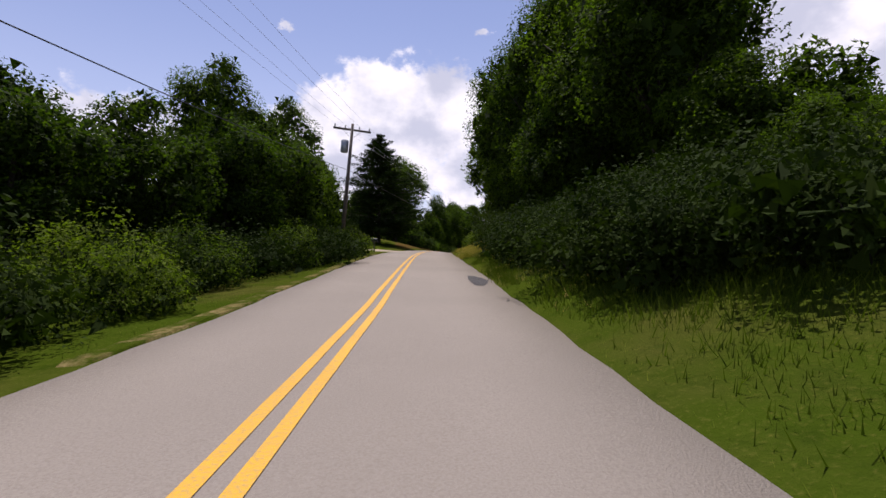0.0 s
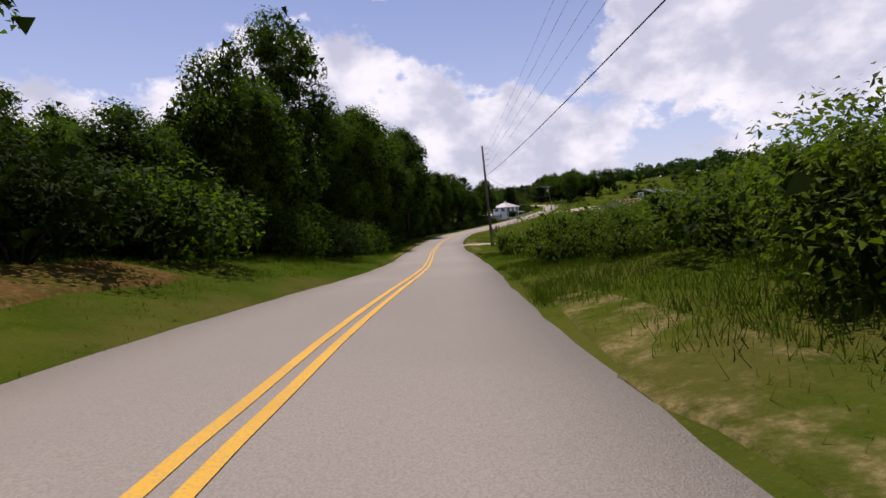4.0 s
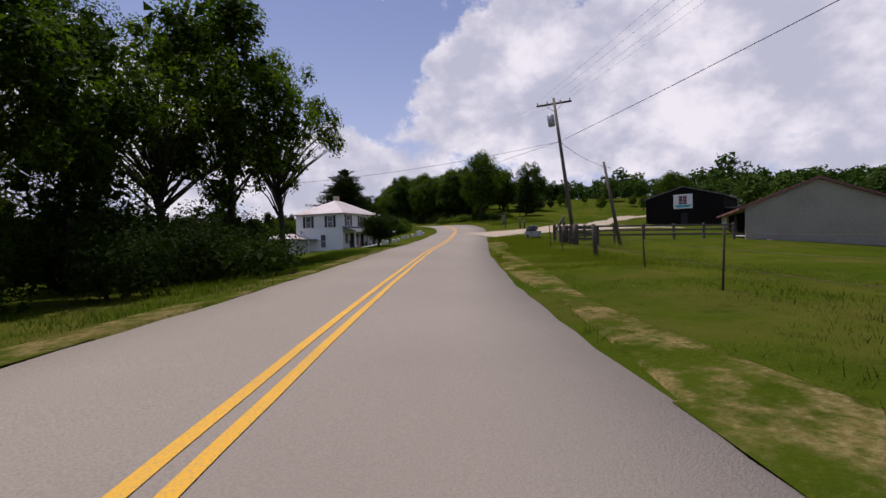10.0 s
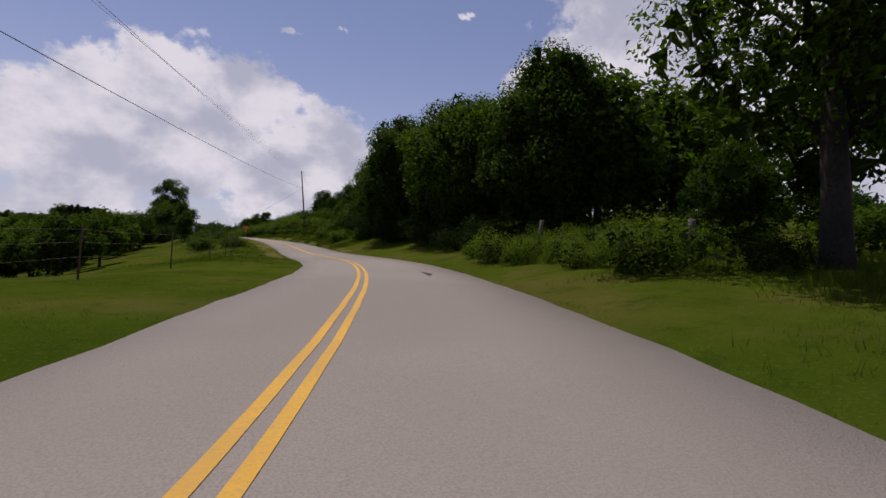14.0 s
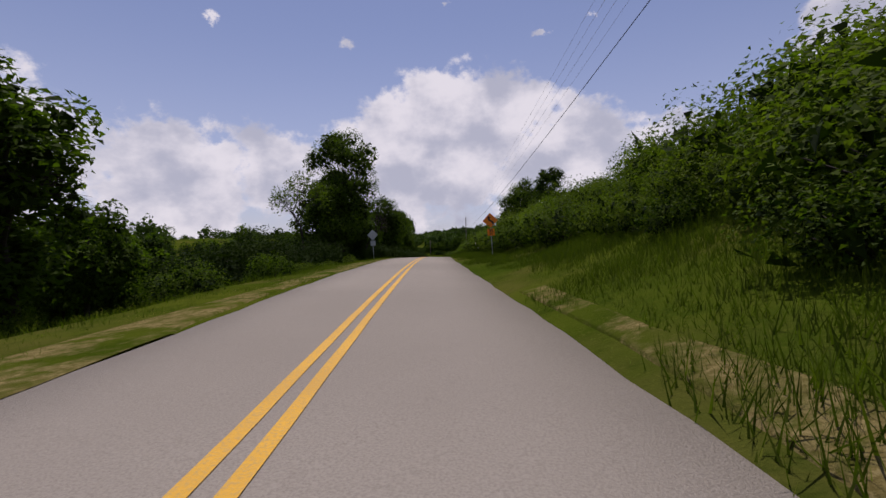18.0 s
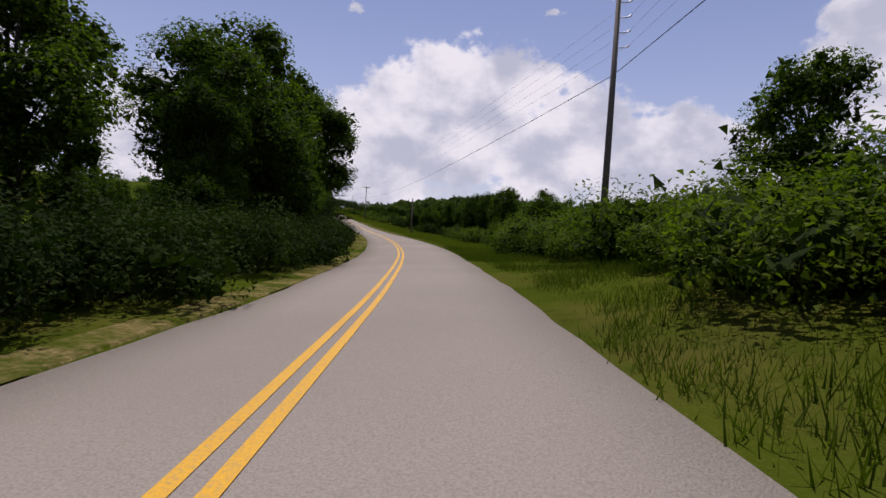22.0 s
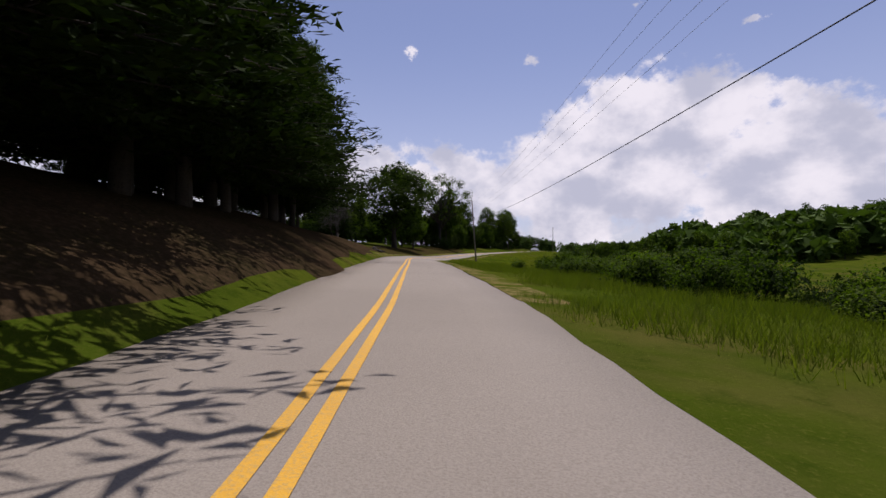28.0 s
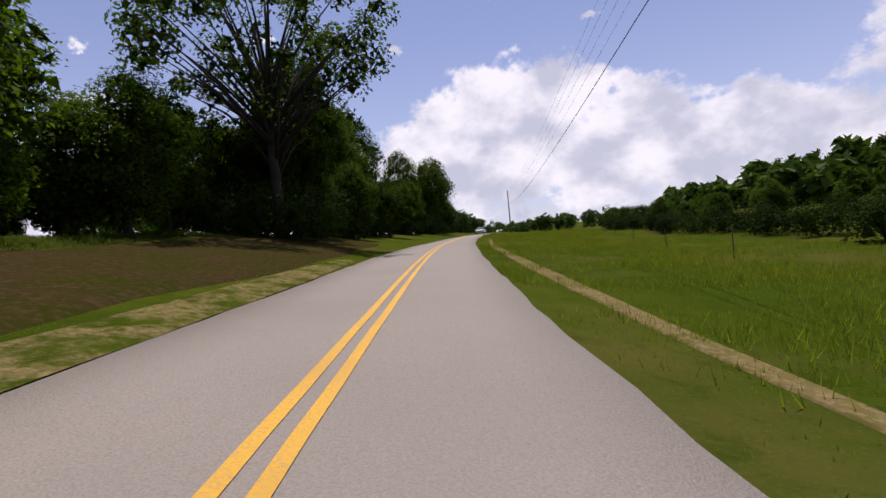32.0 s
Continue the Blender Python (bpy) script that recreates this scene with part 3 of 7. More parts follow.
def conifer(name, height, radius, low, whorls, per, tufts, mat, droop=0.25, trunk=0.2, needle=0.34):
    """A pine or cedar: a straight trunk and whorls of boughs with needle tufts."""
    tree = new(name)
    bm = bmesh.new()
    tube(bm, [(0, 0, -0.3), (0, 0, 0.3), (0.05, 0, height * 0.5), (0, 0, height)], [trunk * 1.4, trunk, trunk * 0.6, 0.02], 9)
    pts, way = [], []
    for i in range(whorls):
        u = i / (whorls - 1)
        z = low + (height * 0.99 - low) * u + rng.uniform(-0.12, 0.12) * (u < 0.95)
        full = radius * (1 - u) ** 0.62 * (0.7 + 0.55 * rng.random()) + 0.25
        for j in range(per):
            if rng.random() < 0.12:
                continue
            a = 2 * math.pi * (j + 0.5 * (i % 2) + rng.uniform(-0.2, 0.2)) / per
            r = full * rng.uniform(0.65, 1.15)
            tip = Vector((math.cos(a) * r, math.sin(a) * r, z + r * (0.16 - droop * (1 - u)) + rng.uniform(-0.55, 0.55)))
            root = Vector((0, 0, z))
            if u < 0.85:
                tube(bm, [root, root.lerp(tip, 0.5) + Vector((0, 0, 0.1)), tip], [trunk * 0.22 * (1 - u) + 0.01, trunk * 0.12 * (1 - u) + 0.01, 0.008], 3)
            k = max(4, int(tufts * (0.35 + 0.65 * (1 - u))))
            f = 0.15 + 0.85 * rng.uniform(0, 1, (k, 1)) ** 0.8
            base = np.array(root) + (np.array(tip) - np.array(root)) * f
            pts.append(base + rng.normal(size=(k, 3)) * (0.08 + 0.12 * r * np.clip(1.15 - f, 0.2, 0.6)) * (1, 1, 0.55))
            way.append(np.tile(np.array([math.cos(a), math.sin(a), 0.2]), (k, 1)))
    part("trunk", bm, BARK, tree)
    pts, way = np.concatenate(pts), np.concatenate(way)
    deep = pts[rng.integers(len(pts), size=len(pts) // 7)] * (0.85, 0.85, 1) - (0, 0, 0.1)
    ob = new("crown", foliage("crown", pts, way, needle, mat, deep, 0.24, mat, 2.6))
    ob.parent = tree
    return tree


def bush(name, radius, height, leaves, leaf, mat, puffs=14):
    """A shrub: a few stems under a heap of leaves."""
    thing = new(name)
    pts, way, centres = crown_points(leaves, radius, 0.15, height, puffs, radius * 0.42)
    bm = bmesh.new()
    for c in centres[:7]:
        tube(bm, [(0, 0, -0.2), Vector(c) * 0.5, Vector(c)], [0.035, 0.025, 0.008], 3)
    part("stem", bm, BARK, thing)
    # the shrub's shaded inside, painted with dark clumps
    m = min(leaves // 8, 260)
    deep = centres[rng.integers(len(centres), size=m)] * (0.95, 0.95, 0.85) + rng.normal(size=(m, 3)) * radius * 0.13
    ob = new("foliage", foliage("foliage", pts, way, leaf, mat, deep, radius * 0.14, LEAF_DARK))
    ob.parent = thing
    return thing


USED = set()
# how far each kind has grown here: spread and height
GROWN = {"oak_tree": (1.25, 1.2), "broadleaf_tree": (0.70, 0.72), "tall_tree": (1.03, 1.05), "locust_tree": (1.15, 1.15), "maple_tree": (0.75, 0.76), "ivy_clad_tree": (0.8, 0.75),
         "wood_tree": (0.8, 0.8), "hedgerow_tree": (1.0, 0.95), "forest_tree": (0.58, 0.6), "thicket_tree": (0.62, 0.6), "pine_tree": (0.95, 0.78), "spruce_tree": (0.82, 0.75),
         "shrub": (0.75, 0.75), "leafy_shrub": (1.1, 1.15), "bramble": (0.9, 0.85), "bank_shrub": (0.85, 0.9), "vine_thicket": (1.15, 1.1), "undergrowth_shrub": (0.85, 0.85),
         "wild_shrub": (0.88, 0.9), "bare_tree": (0.85, 0.85), "half_dead_tree": (1.05, 1.05)}


def plant(kind, x, y, size=1.0, label="", category="tree", group="", sink=0.1, turn=None, wide=1.0, z=None):
    """Sets a copy of a plant on the ground; the first one is the plant itself."""
    ang = rng.uniform(0, 6.283) if turn is None else turn
    zz = float(ground_z([x], [y])[0]) if z is None else z
    kx, kz = GROWN.get(kind.name, (1, 1))
    big = Vector((size * wide * kx, size * wide * kx, size * kz))
    m = Matrix.LocRotScale((x, y, zz - sink), Euler((rng.uniform(-0.04, 0.04), rng.uniform(-0.04, 0.04), ang)), big)
    if kind.name in USED:
        ob = copy_thing(kind, m @ Matrix.Diagonal((1 / kind.scale.x, 1 / kind.scale.y, 1 / kind.scale.z, 1)))
    else:
        USED.add(kind.name)
        kind.matrix_basis = m
        ob = kind
    return tagged(ob, label, category, group)


# the kinds
OAK = [broad_tree("oak_tree", 12.0, 4.6, 2.0, 30000, 0.115, 96, 1.3, LEAF, 0.26, 14),
       broad_tree("broadleaf_tree", 12.0, 4.2, 1.2, 17000, 0.165, 84, 1.3, LEAF, 0.22, 12, 0.8)]
TALL = [broad_tree("tall_tree", 14.0, 3.8, 2.0, 24000, 0.13, 88, 1.25, LEAF, 0.22, 16),
        broad_tree("locust_tree", 14.0, 4.2, 2.6, 17000, 0.15, 76, 1.15, LEAF, 0.2, 18, -0.8)]
AIRY = broad_tree("walnut_tree", 12.0, 5.6, 3.2, 9500, 0.13, 84, 0.72, LEAF_LIGHT, 0.2, 60)
DENSE = broad_tree("maple_tree", 10.0, 4.4, 0.7, 20000, 0.155, 96, 1.2, LEAF, 0.24, 10)
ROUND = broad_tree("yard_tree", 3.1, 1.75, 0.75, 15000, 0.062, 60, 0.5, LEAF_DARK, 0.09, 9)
IVY = broad_tree("ivy_clad_tree", 9.0, 1.7, 0.3, 9000, 0.15, 40, 0.8, LEAF, 0.2, 8)
MID = [broad_tree("wood_tree", 10.0, 4.6, 0.4, 2400, 0.50, 56, 1.4, LEAF_FAR, 0.2, 4),
       broad_tree("hedgerow_tree", 9.0, 4.2, 0.3, 2400, 0.50, 50, 1.3, LEAF_FAR, 0.2, 4, 0.6)]
BACK = [broad_tree("forest_tree", 13.0, 4.6, 0.6, 5200, 0.35, 64, 1.5, LEAF, 0.22, 6), broad_tree("thicket_tree", 11.0, 4.4, 0.4, 5200, 0.35, 60, 1.4, LEAF, 0.22, 6)]
PINE = [conifer("pine_tree", 13.0, 4.8, 2.2, 28, 10, 190, NEEDLE, 0.12, 0.24, 0.105), conifer("spruce_tree", 13.0, 4.4, 2.2, 28, 9, 190, NEEDLE, 0.18, 0.22, 0.105)]
LONE = conifer("lawn_spruce", 13.0, 5.4, 1.1, 32, 11, 210, NEEDLE, 0.12, 0.24, 0.10)
CEDAR = conifer("cedar_tree", 9.0, 2.6, 0.8, 24, 9, 44, NEEDLE, 0.05, 0.15, 0.17)
BUSH = [bush("shrub", 1.7, 1.9, 3000, 0.09, LEAF_LIGHT, 26), bush("leafy_shrub", 1.9, 1.6, 3000, 0.095, LEAF, 26), bush("bramble", 2.3, 1.3, 3200, 0.09, LEAF_LIGHT, 30)]


def bare_tree(name, height, spread, trunk, seed, twigs=0, depth=4, fork=0.32):
    """A leafless tree: limbs that fork into thinner boughs and twigs."""
    own = np.random.default_rng(seed)
    tree = new(name)
    bm, stem = bmesh.new(), bmesh.new()
    ends = []

    def grow(p, way, long, thick, level):
        bend = Vector(own.normal(size=3)) * 0.18
        q = p + way * long * 0.5 + bend * long * 0.2
        r = p + (way + bend).normalized() * long
        tube(bm, [p, q, r], [thick, thick * 0.8, thick * 0.55], 7 if level < 2 else 4)
        if level == depth:
            ends.append(r)
            return
        for k in range(4 if level in (1, 2) else 3 if level else 5):
            side = Vector(own.normal(size=3))
            side -= side.dot(way) * way
            nxt = (way * own.uniform(0.5, 0.9) + side.normalized() * spread * own.uniform(0.5, 1.0) + Vector((0, 0, 0.12))).normalized()
            grow(p.lerp(r, own.uniform(0.55, 1.0)), nxt, long * own.uniform(0.55, 0.8), thick * 0.5, level + 1)

    tube(stem, [(0, 0, -0.3), (0, 0, 0.4), (0, 0, height * fork)], [trunk * 1.4, trunk, trunk * 0.85], 9)
    grow(Vector((0, 0, height * (fork - 0.02))), Vector((0, 0, 1)), height * 0.26, trunk * 0.8, 0)
    part("trunk", stem, BARK, tree)
    part("branchwork", bm, BARK, tree)
    if twigs:
        at_ends = np.array(ends)[own.integers(len(ends), size=twigs)] + own.normal(size=(twigs, 3)) * 0.25
        ob = new("crown", mesh_of("crown", *cards(at_ends, 0.2, own.normal(size=(twigs, 3))), LEAF_LIGHT))
        ob.parent = tree
    return tree


DEAD = bare_tree("bare_tree", 11.0, 0.9, 0.2, 3)
YARD = bare_tree("bare_yard_tree", 9.0, 1.0, 0.14, 11, 0, 6, 0.14)
THIN = bare_tree("half_dead_tree", 12.0, 0.8, 0.14, 5, 900)
FINE = [bush("bank_shrub", 1.7, 1.8, 4400, 0.072, LEAF_LIGHT, 30), bush("vine_thicket", 2.1, 1.5, 4400, 0.075, LEAF_LIGHT, 32)]
# undergrowth leaves are coloured near black to stand in for shade under trees
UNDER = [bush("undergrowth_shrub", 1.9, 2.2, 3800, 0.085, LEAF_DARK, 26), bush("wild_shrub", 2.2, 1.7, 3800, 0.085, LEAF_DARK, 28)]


def ivy_tree(name, height, radius):
    """A tall thin-crowned tree whose trunk is wrapped in ivy."""
    tree = broad_tree(name, height, radius, height * 0.42, 9000, 0.16, 56, 1.1, LEAF, 0.24, 22, 0.5)
    pts, way, _ = crown_points(5000, 1.0, 0.2, height * 0.62, 44, 0.62)
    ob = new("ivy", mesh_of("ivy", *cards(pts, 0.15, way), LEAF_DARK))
    ob.parent = tree
    return tree


CREEPER = [ivy_tree("creeper_clad_tree", 15.0, 3.4), ivy_tree("vine_clad_tree", 13.5, 2.8)]


def wood(kinds, t0, t1, d0, d1, count, size, label, category="tree", group="", wide=1.0):
    """Plants spread at random over a stretch of the roadside."""
    last, own = [], np.random.default_rng([int(abs(t0) * 100), int(abs(d0) * 10), count])
    for i in range(count):
        for _ in range(12):
            t = t0 + (t1 - t0) * (i + own.uniform(0.0, 1.0)) / count
            xy, _, _ = station(t, own.uniform(d0, d1))
            if all(np.hypot(*(xy - o)) > 1.6 * size[0] for o in last[-12:]):
                break
        last.append(xy)
        kind = kinds[int(own.integers(len(kinds)))]
        plant(kind, xy[0], xy[1], own.uniform(*size), label, category, group, wide=wide * own.uniform(0.88, 1.12), turn=own.uniform(0, 6.283))


def single(kind, t, d, size, label, category="tree", wide=1.0, turn=None):
    xy, _, _ = station(t, d)
    return plant(kind, xy[0], xy[1], size, label, category, wide=wide, turn=turn)


# stretch by stretch: left of the road
WOODS = "green broadleaf tree in dark roadside woods"
SHRUB = "green undergrowth shrub darkened for the shade below the trees"
wood([DENSE, OAK[1]], 0.45, 1.3, -17, -9.5, 8, (0.62, 0.76), "rounded green broadleaf tree beside the road", group="trees by the first bend")
wood(BACK, 0.2, 1.7, -34, -18, 11, (0.5, 0.65), WOODS, group="trees by the first bend")
wood([UNDER[0], FINE[0], UNDER[1]], -0.2, 1.4, -6.4, -3.7, 28, (0.7, 1.1), "leafy green shrub at the road's edge", "shrub", "roadside shrubs")
wood([DENSE, OAK[1]], 1.2, 1.62, -14, -8.5, 4, (0.65, 0.8), WOODS, group="trees by the first bend")
for t, d, s in ((0.5, -8.6, 0.72), (0.66, -7.8, 0.76), (0.88, -7.4, 0.84), (1.06, -7.0, 0.92), (1.24, -7.6, 0.9)):
    single(DENSE, t, d, s, "rounded green broadleaf tree beside the road")
single(PINE[0], 1.84, -9.4, 0.76, "pine tree beside the gravel drive", wide=0.8)
single(PINE[0], 1.45, -13.5, 1.0, "pine tree beside the gravel drive", wide=1.2)
wood([DENSE, PINE[1]], 1.3, 1.6, -11.5, -8.6, 3, (0.6, 0.7), WOODS, group="trees by the first bend")
wood([DENSE, BACK[0], TALL[0]], 1.2, 1.62, -13, -6.8, 9, (0.75, 0.95), WOODS, group="trees by the first bend")
wood(UNDER, 1.15, 1.6, -10.5, -7.0, 8, (0.8, 1.2), SHRUB, "shrub", "roadside shrubs")
single(PINE[1], 2.0, -22, 1.1, "dark pine near the gravel drive")
single(LONE, 2.84, -7.6, 1.08, "lone spruce with low boughs on a lawn", turn=0.3, wide=1.1)
wood([DENSE, OAK[1]], 3.1, 3.75, -17, -12, 4, (0.7, 0.9), WOODS, group="trees behind the house")
single(OAK[0], 4.0, -10.5, 1.12, "large shade tree above the cut bank", wide=1.1)
single(DENSE, 4.45, -13, 1.45, "large shade tree above the cut bank")
wood([DENSE, BACK[0]], 4.0, 5.1, -16, -10.5, 9, (0.62, 0.85), WOODS, group="left woods")
wood(UNDER, 4.3, 5.6, -10.5, -7.2, 18, (1.0, 1.5), SHRUB, "shrub", "roadside shrubs")
single(TALL[0], 5.35, -8.8, 1.05, "tall dense tree above the road bank", wide=0.8)
wood(BACK, 4.1, 5.8, -34, -17, 12, (0.9, 1.1), WOODS, group="left woods")
wood([PINE[0], OAK[0], BACK[0]], 2.6, 4.8, -80, -52, 16, (0.9, 1.2), "tree behind the brick house", group="trees behind the house")
wood([BACK[0], BACK[1]], 3.9, 5.2, -52, -38, 9, (0.9, 1.1), "tree behind the brick house", group="trees behind the house")
single(DENSE, 5.0, -8.4, 1.25, "dense green tree above the road bank", wide=0.75)
single(DENSE, 5.4, -12.5, 1.35, "dense green tree above the road bank", wide=0.85)
single(DENSE, 6.1, -8.2, 1.15, "dense green tree at the woods' edge", wide=0.75)
wood([TALL[0], OAK[1], DENSE], 4.9, 6.6, -16, -8.5, 6, (0.9, 1.1), WOODS, group="left woods")
wood([BUSH[1], UNDER[0]], 4.2, 6.4, -8.2, -6.4, 14, (1.0, 1.6), "leafy green shrub under the trees", "shrub", "roadside shrubs")
wood([TALL[0], TALL[1]], 6.1, 7.9, -11.0, -7.6, 13, (1.0, 1.25), WOODS, group="left woods")
wood([TALL[0], OAK[1], DENSE], 7.9, 9.1, -11.0, -8.0, 9, (0.72, 0.9), WOODS, group="left woods")
single(TALL[0], 9.25, -9.6, 0.95, "tall leafy tree at the woods' edge", wide=0.8)
for t, d, s in ((8.5, -10.4, 0.8), (8.7, -9.8, 0.85), (8.9, -10.6, 0.92)):
    single(TALL[1], t, d, s, "tall dark tree in the roadside woods", wide=0.85)
wood(BACK, 8.8, 10.3, -22, -13.5, 4, (0.6, 0.8), WOODS, group="left woods")
for t, d, k in ((9.15, -9.4, 0), (9.3, -11.5, 1), (9.45, -10.2, 1), (9.62, -9.0, 0), (9.78, -11.8, 0), (9.95, -9.6, 1), (10.2, -10.6, 0)):
    single(CREEPER[k], t, d, 1.0, "tall tree with its trunk wrapped in ivy")
wood([TALL[1], DENSE], 10.35, 10.95, -12.5, -9.0, 4, (0.42, 0.52), WOODS, group="left woods")
wood([DENSE, OAK[1]], 6.3, 9.0, -12.5, -8.6, 16, (0.55, 0.78), WOODS, group="left woods")
wood(BACK, 6.1, 8.7, -27, -13.5, 14, (0.85, 1.05), WOODS, group="left woods")
wood(UNDER, 6.2, 10.9, -10.5, -5.5, 56, (0.8, 1.4), SHRUB, "shrub", "roadside shrubs")
wood(UNDER, 10.75, 11.2, -13.5, -9.5, 9, (1.2, 1.7), SHRUB, "shrub", "roadside shrubs")
single(AIRY, 11.0, -12.0, 1.0, "tall tree with a dark trunk by the yard")
single(TALL[1], 10.5, -9.6, 0.6, "tall tree with a dark trunk by the yard")
single(TALL[0], 10.72, -11.5, 0.7, "tall tree with a dark trunk by the yard")
single(TALL[1], 11.12, -10.0, 0.9, "tall tree with a dark trunk by the yard")
single(AIRY, 11.32, -9.3, 1.1, "tall thin-leaved tree at the road's edge", wide=0.75)
wood(MID, 10.3, 13.2, -70, -45, 18, (0.75, 1.1), "distant broadleaf tree behind the farmhouse yard", group="trees behind the yard")
single(PINE[0], 13.5, -15.5, 0.98, "big dark pine beside the white farmhouse", wide=1.5)
single(PINE[0], 13.93, -16.2, 1.1, "dark pine beside the white farmhouse", wide=1.1)
wood([UNDER[0], BUSH[1]], 13.35, 13.75, -12.5, -8.8, 9, (1.1, 1.6), "dense dark shrub beside the farmhouse lawn", "shrub", "farmhouse shrubs")
wood(MID, 12.5, 19.8, -110, -75, 40, (0.9, 1.5), "distant tree in a dark valley wood", group="valley wood")
wood(MID, 15.0, 20.5, -75, -50, 24, (0.9, 1.3), "tree in a dark valley wood", group="valley wood")
wood(BACK, 15.3, 20.4, -62, -34, 40, (0.9, 1.2), "tree in a dark valley wood", group="valley wood")
wood(BACK, 16.4, 21.2, -33, -16, 52, (0.8, 1.05), "tree in a dark valley wood", group="valley wood")
single(IVY, 18.1, -10.0, 0.9, "tree trunk wrapped thickly in ivy")
single(IVY, 18.46, -9.4, 1.2, "tall snag wrapped in ivy", wide=1.25)
single(THIN, 19.82, -12.0, 0.92, "thin half-dead tree with bare limbs")
single(DEAD, 18.46, -9.9, 0.75, "dead limbs rising above an ivy-clad snag")
single(TALL[1], 20.28, -10.6, 1.1, "broadleaf tree with a dead top")
single(TALL[0], 20.42, -12.5, 0.9, "tall tree beside the back of a road sign", wide=1.15)
single(OAK[1], 20.15, -11.5, 1.3, "broad dark tree at the wood's edge", wide=1.2)
wood(UNDER, 19.1, 20.6, -15, -9.5, 24, (1.3, 1.9), "dark shrub under the trees at the valley's edge", "shrub", "valley shrubs")
single(DENSE, 20.55, -9.6, 1.0, "broad dark tree at the wood's edge")
single(DENSE, 21.05, -8.2, 1.42, "round green roadside tree", wide=1.05)
snag = single(DEAD, 20.46, -9.3, 1.0, "dead leaning tree at the road's edge", turn=0.6, wide=0.7)
snag.matrix_basis = Matrix.Translation(snag.location) @ Matrix.Rotation(radians(19), 4, Vector((*ALONG[int(np.abs(MARK - 20.4).argmin())][:2], 0))) @ Matrix.Translation(-snag.location) @ snag.matrix_basis
single(THIN, 20.5, -11.5, 0.8, "thin half-dead tree with bare limbs")
single(TALL[1], 20.58, -11.0, 0.5, "tall leafy tree beside a dead one")
wood([DENSE, OAK[1]], 20.9, 21.7, -15.5, -10.0, 6, (0.62, 0.78), "round green roadside tree", group="trees past the sign")
wood([DENSE, OAK[1], DENSE], 21.3, 22.3, -11, -7.4, 11, (0.9, 1.15), WOODS, group="bend woods")
wood([TALL[1], DENSE], 22.3, 23.1, -11, -7.4, 8, (0.48, 0.62), WOODS, group="bend woods")
single(TALL[0], 22.95, -9.8, 0.8, "tall tree rising out of the bend woods", wide=1.3)
wood([TALL[1], DENSE, OAK[1]], 23.05, 23.95, -10.8, -7.4, 9, (0.85, 1.0), WOODS, group="bend woods", wide=1.2)
wood(BACK, 20.4, 24.3, -26, -13, 24, (0.52, 0.7), WOODS, group="bend woods")
wood(BUSH, 16.4, 20.2, -10, -5.8, 22, (0.4, 0.85), "light green bush on the verge", "shrub", "verge bushes")
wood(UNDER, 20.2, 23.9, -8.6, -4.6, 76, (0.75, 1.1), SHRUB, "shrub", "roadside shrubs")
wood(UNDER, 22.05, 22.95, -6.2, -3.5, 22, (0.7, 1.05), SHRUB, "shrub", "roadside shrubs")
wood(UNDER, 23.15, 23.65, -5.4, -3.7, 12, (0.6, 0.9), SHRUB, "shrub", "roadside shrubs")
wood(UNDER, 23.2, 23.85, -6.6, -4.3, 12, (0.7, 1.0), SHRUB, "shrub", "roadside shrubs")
single(PINE[0], 24.25, -10.4, 1.1, "tall pine with layered boughs", wide=1.35)
single(PINE[1], 24.5, -12.5, 1.1, "tall pine with layered boughs", wide=1.3)
single(PINE[0], 24.15, -13.5, 1.15, "tall pine with layered boughs", wide=1.3)
wood(UNDER, 23.9, 24.95, -13, -8.0, 13, (1.0, 1.4), SHRUB, "shrub", "roadside shrubs")
wood([DENSE], 24.4, 25.3, -17, -11.5, 5, (0.55, 0.7), "dark tree at the back of a lawn", group="pine row")
single(OAK[1], 25.72, -14.5, 0.66, "broadleaf tree with a shaded crown on a lawn")
single(DENSE, 25.78, -18.5, 0.8, "broadleaf tree with a shaded crown on a lawn")
single(PINE[0], 26.05, -9.6, 0.95, "dense dark pine beside the road", wide=1.4)
single(DENSE, 26.5, -8.4, 1.15, "dense dark tree beside the road", wide=0.8)
wood([PINE[0], DENSE, BACK[1], BACK[0]], 24.9, 27.6, -34, -18, 26, (0.62, 0.85), "dark pine at the back of a lawn", group="pine row", wide=1.3)
wood([PINE[0], DENSE, PINE[0]], 26.1, 27.4, -17, -7.6, 16, (0.85, 1.05), "dark pine at the back of a lawn", group="pine row", wide=1.3)
wood([PINE[1], PINE[0]], 27.2, 29.5, -10.0, -7.6, 22, (1.1, 1.25), "dark pine on a shaded bank", group="pines on the bank", wide=1.27)
wood([LONE, PINE[1]], 27.4, 29.4, -16, -12.0, 12, (0.8, 0.95), "dark pine on a shaded bank", group="pines on the bank")
wood([PINE[0], PINE[1]], 29.5, 30.3, -14.5, -9.4, 8, (0.95, 1.12), "dark pine on a shaded bank", group="pines on the bank", wide=1.1)
single(TALL[0], 29.3, -6.9, 0.82, "slim broadleaf tree at the end of the pines", wide=0.85)
single(PINE[0], 31.15, -14, 0.66, "dark pine on a lawn", wide=1.5)
single(DENSE, 31.4, -13.5, 0.75, "dark round tree on a lawn")
single(YARD, 30.80, -11.0, 0.78, "bare grey tree on a lawn", wide=1.25)
single(YARD, 30.88, -11.3, 0.7, "bare grey tree on a lawn", turn=1.0, wide=1.2)
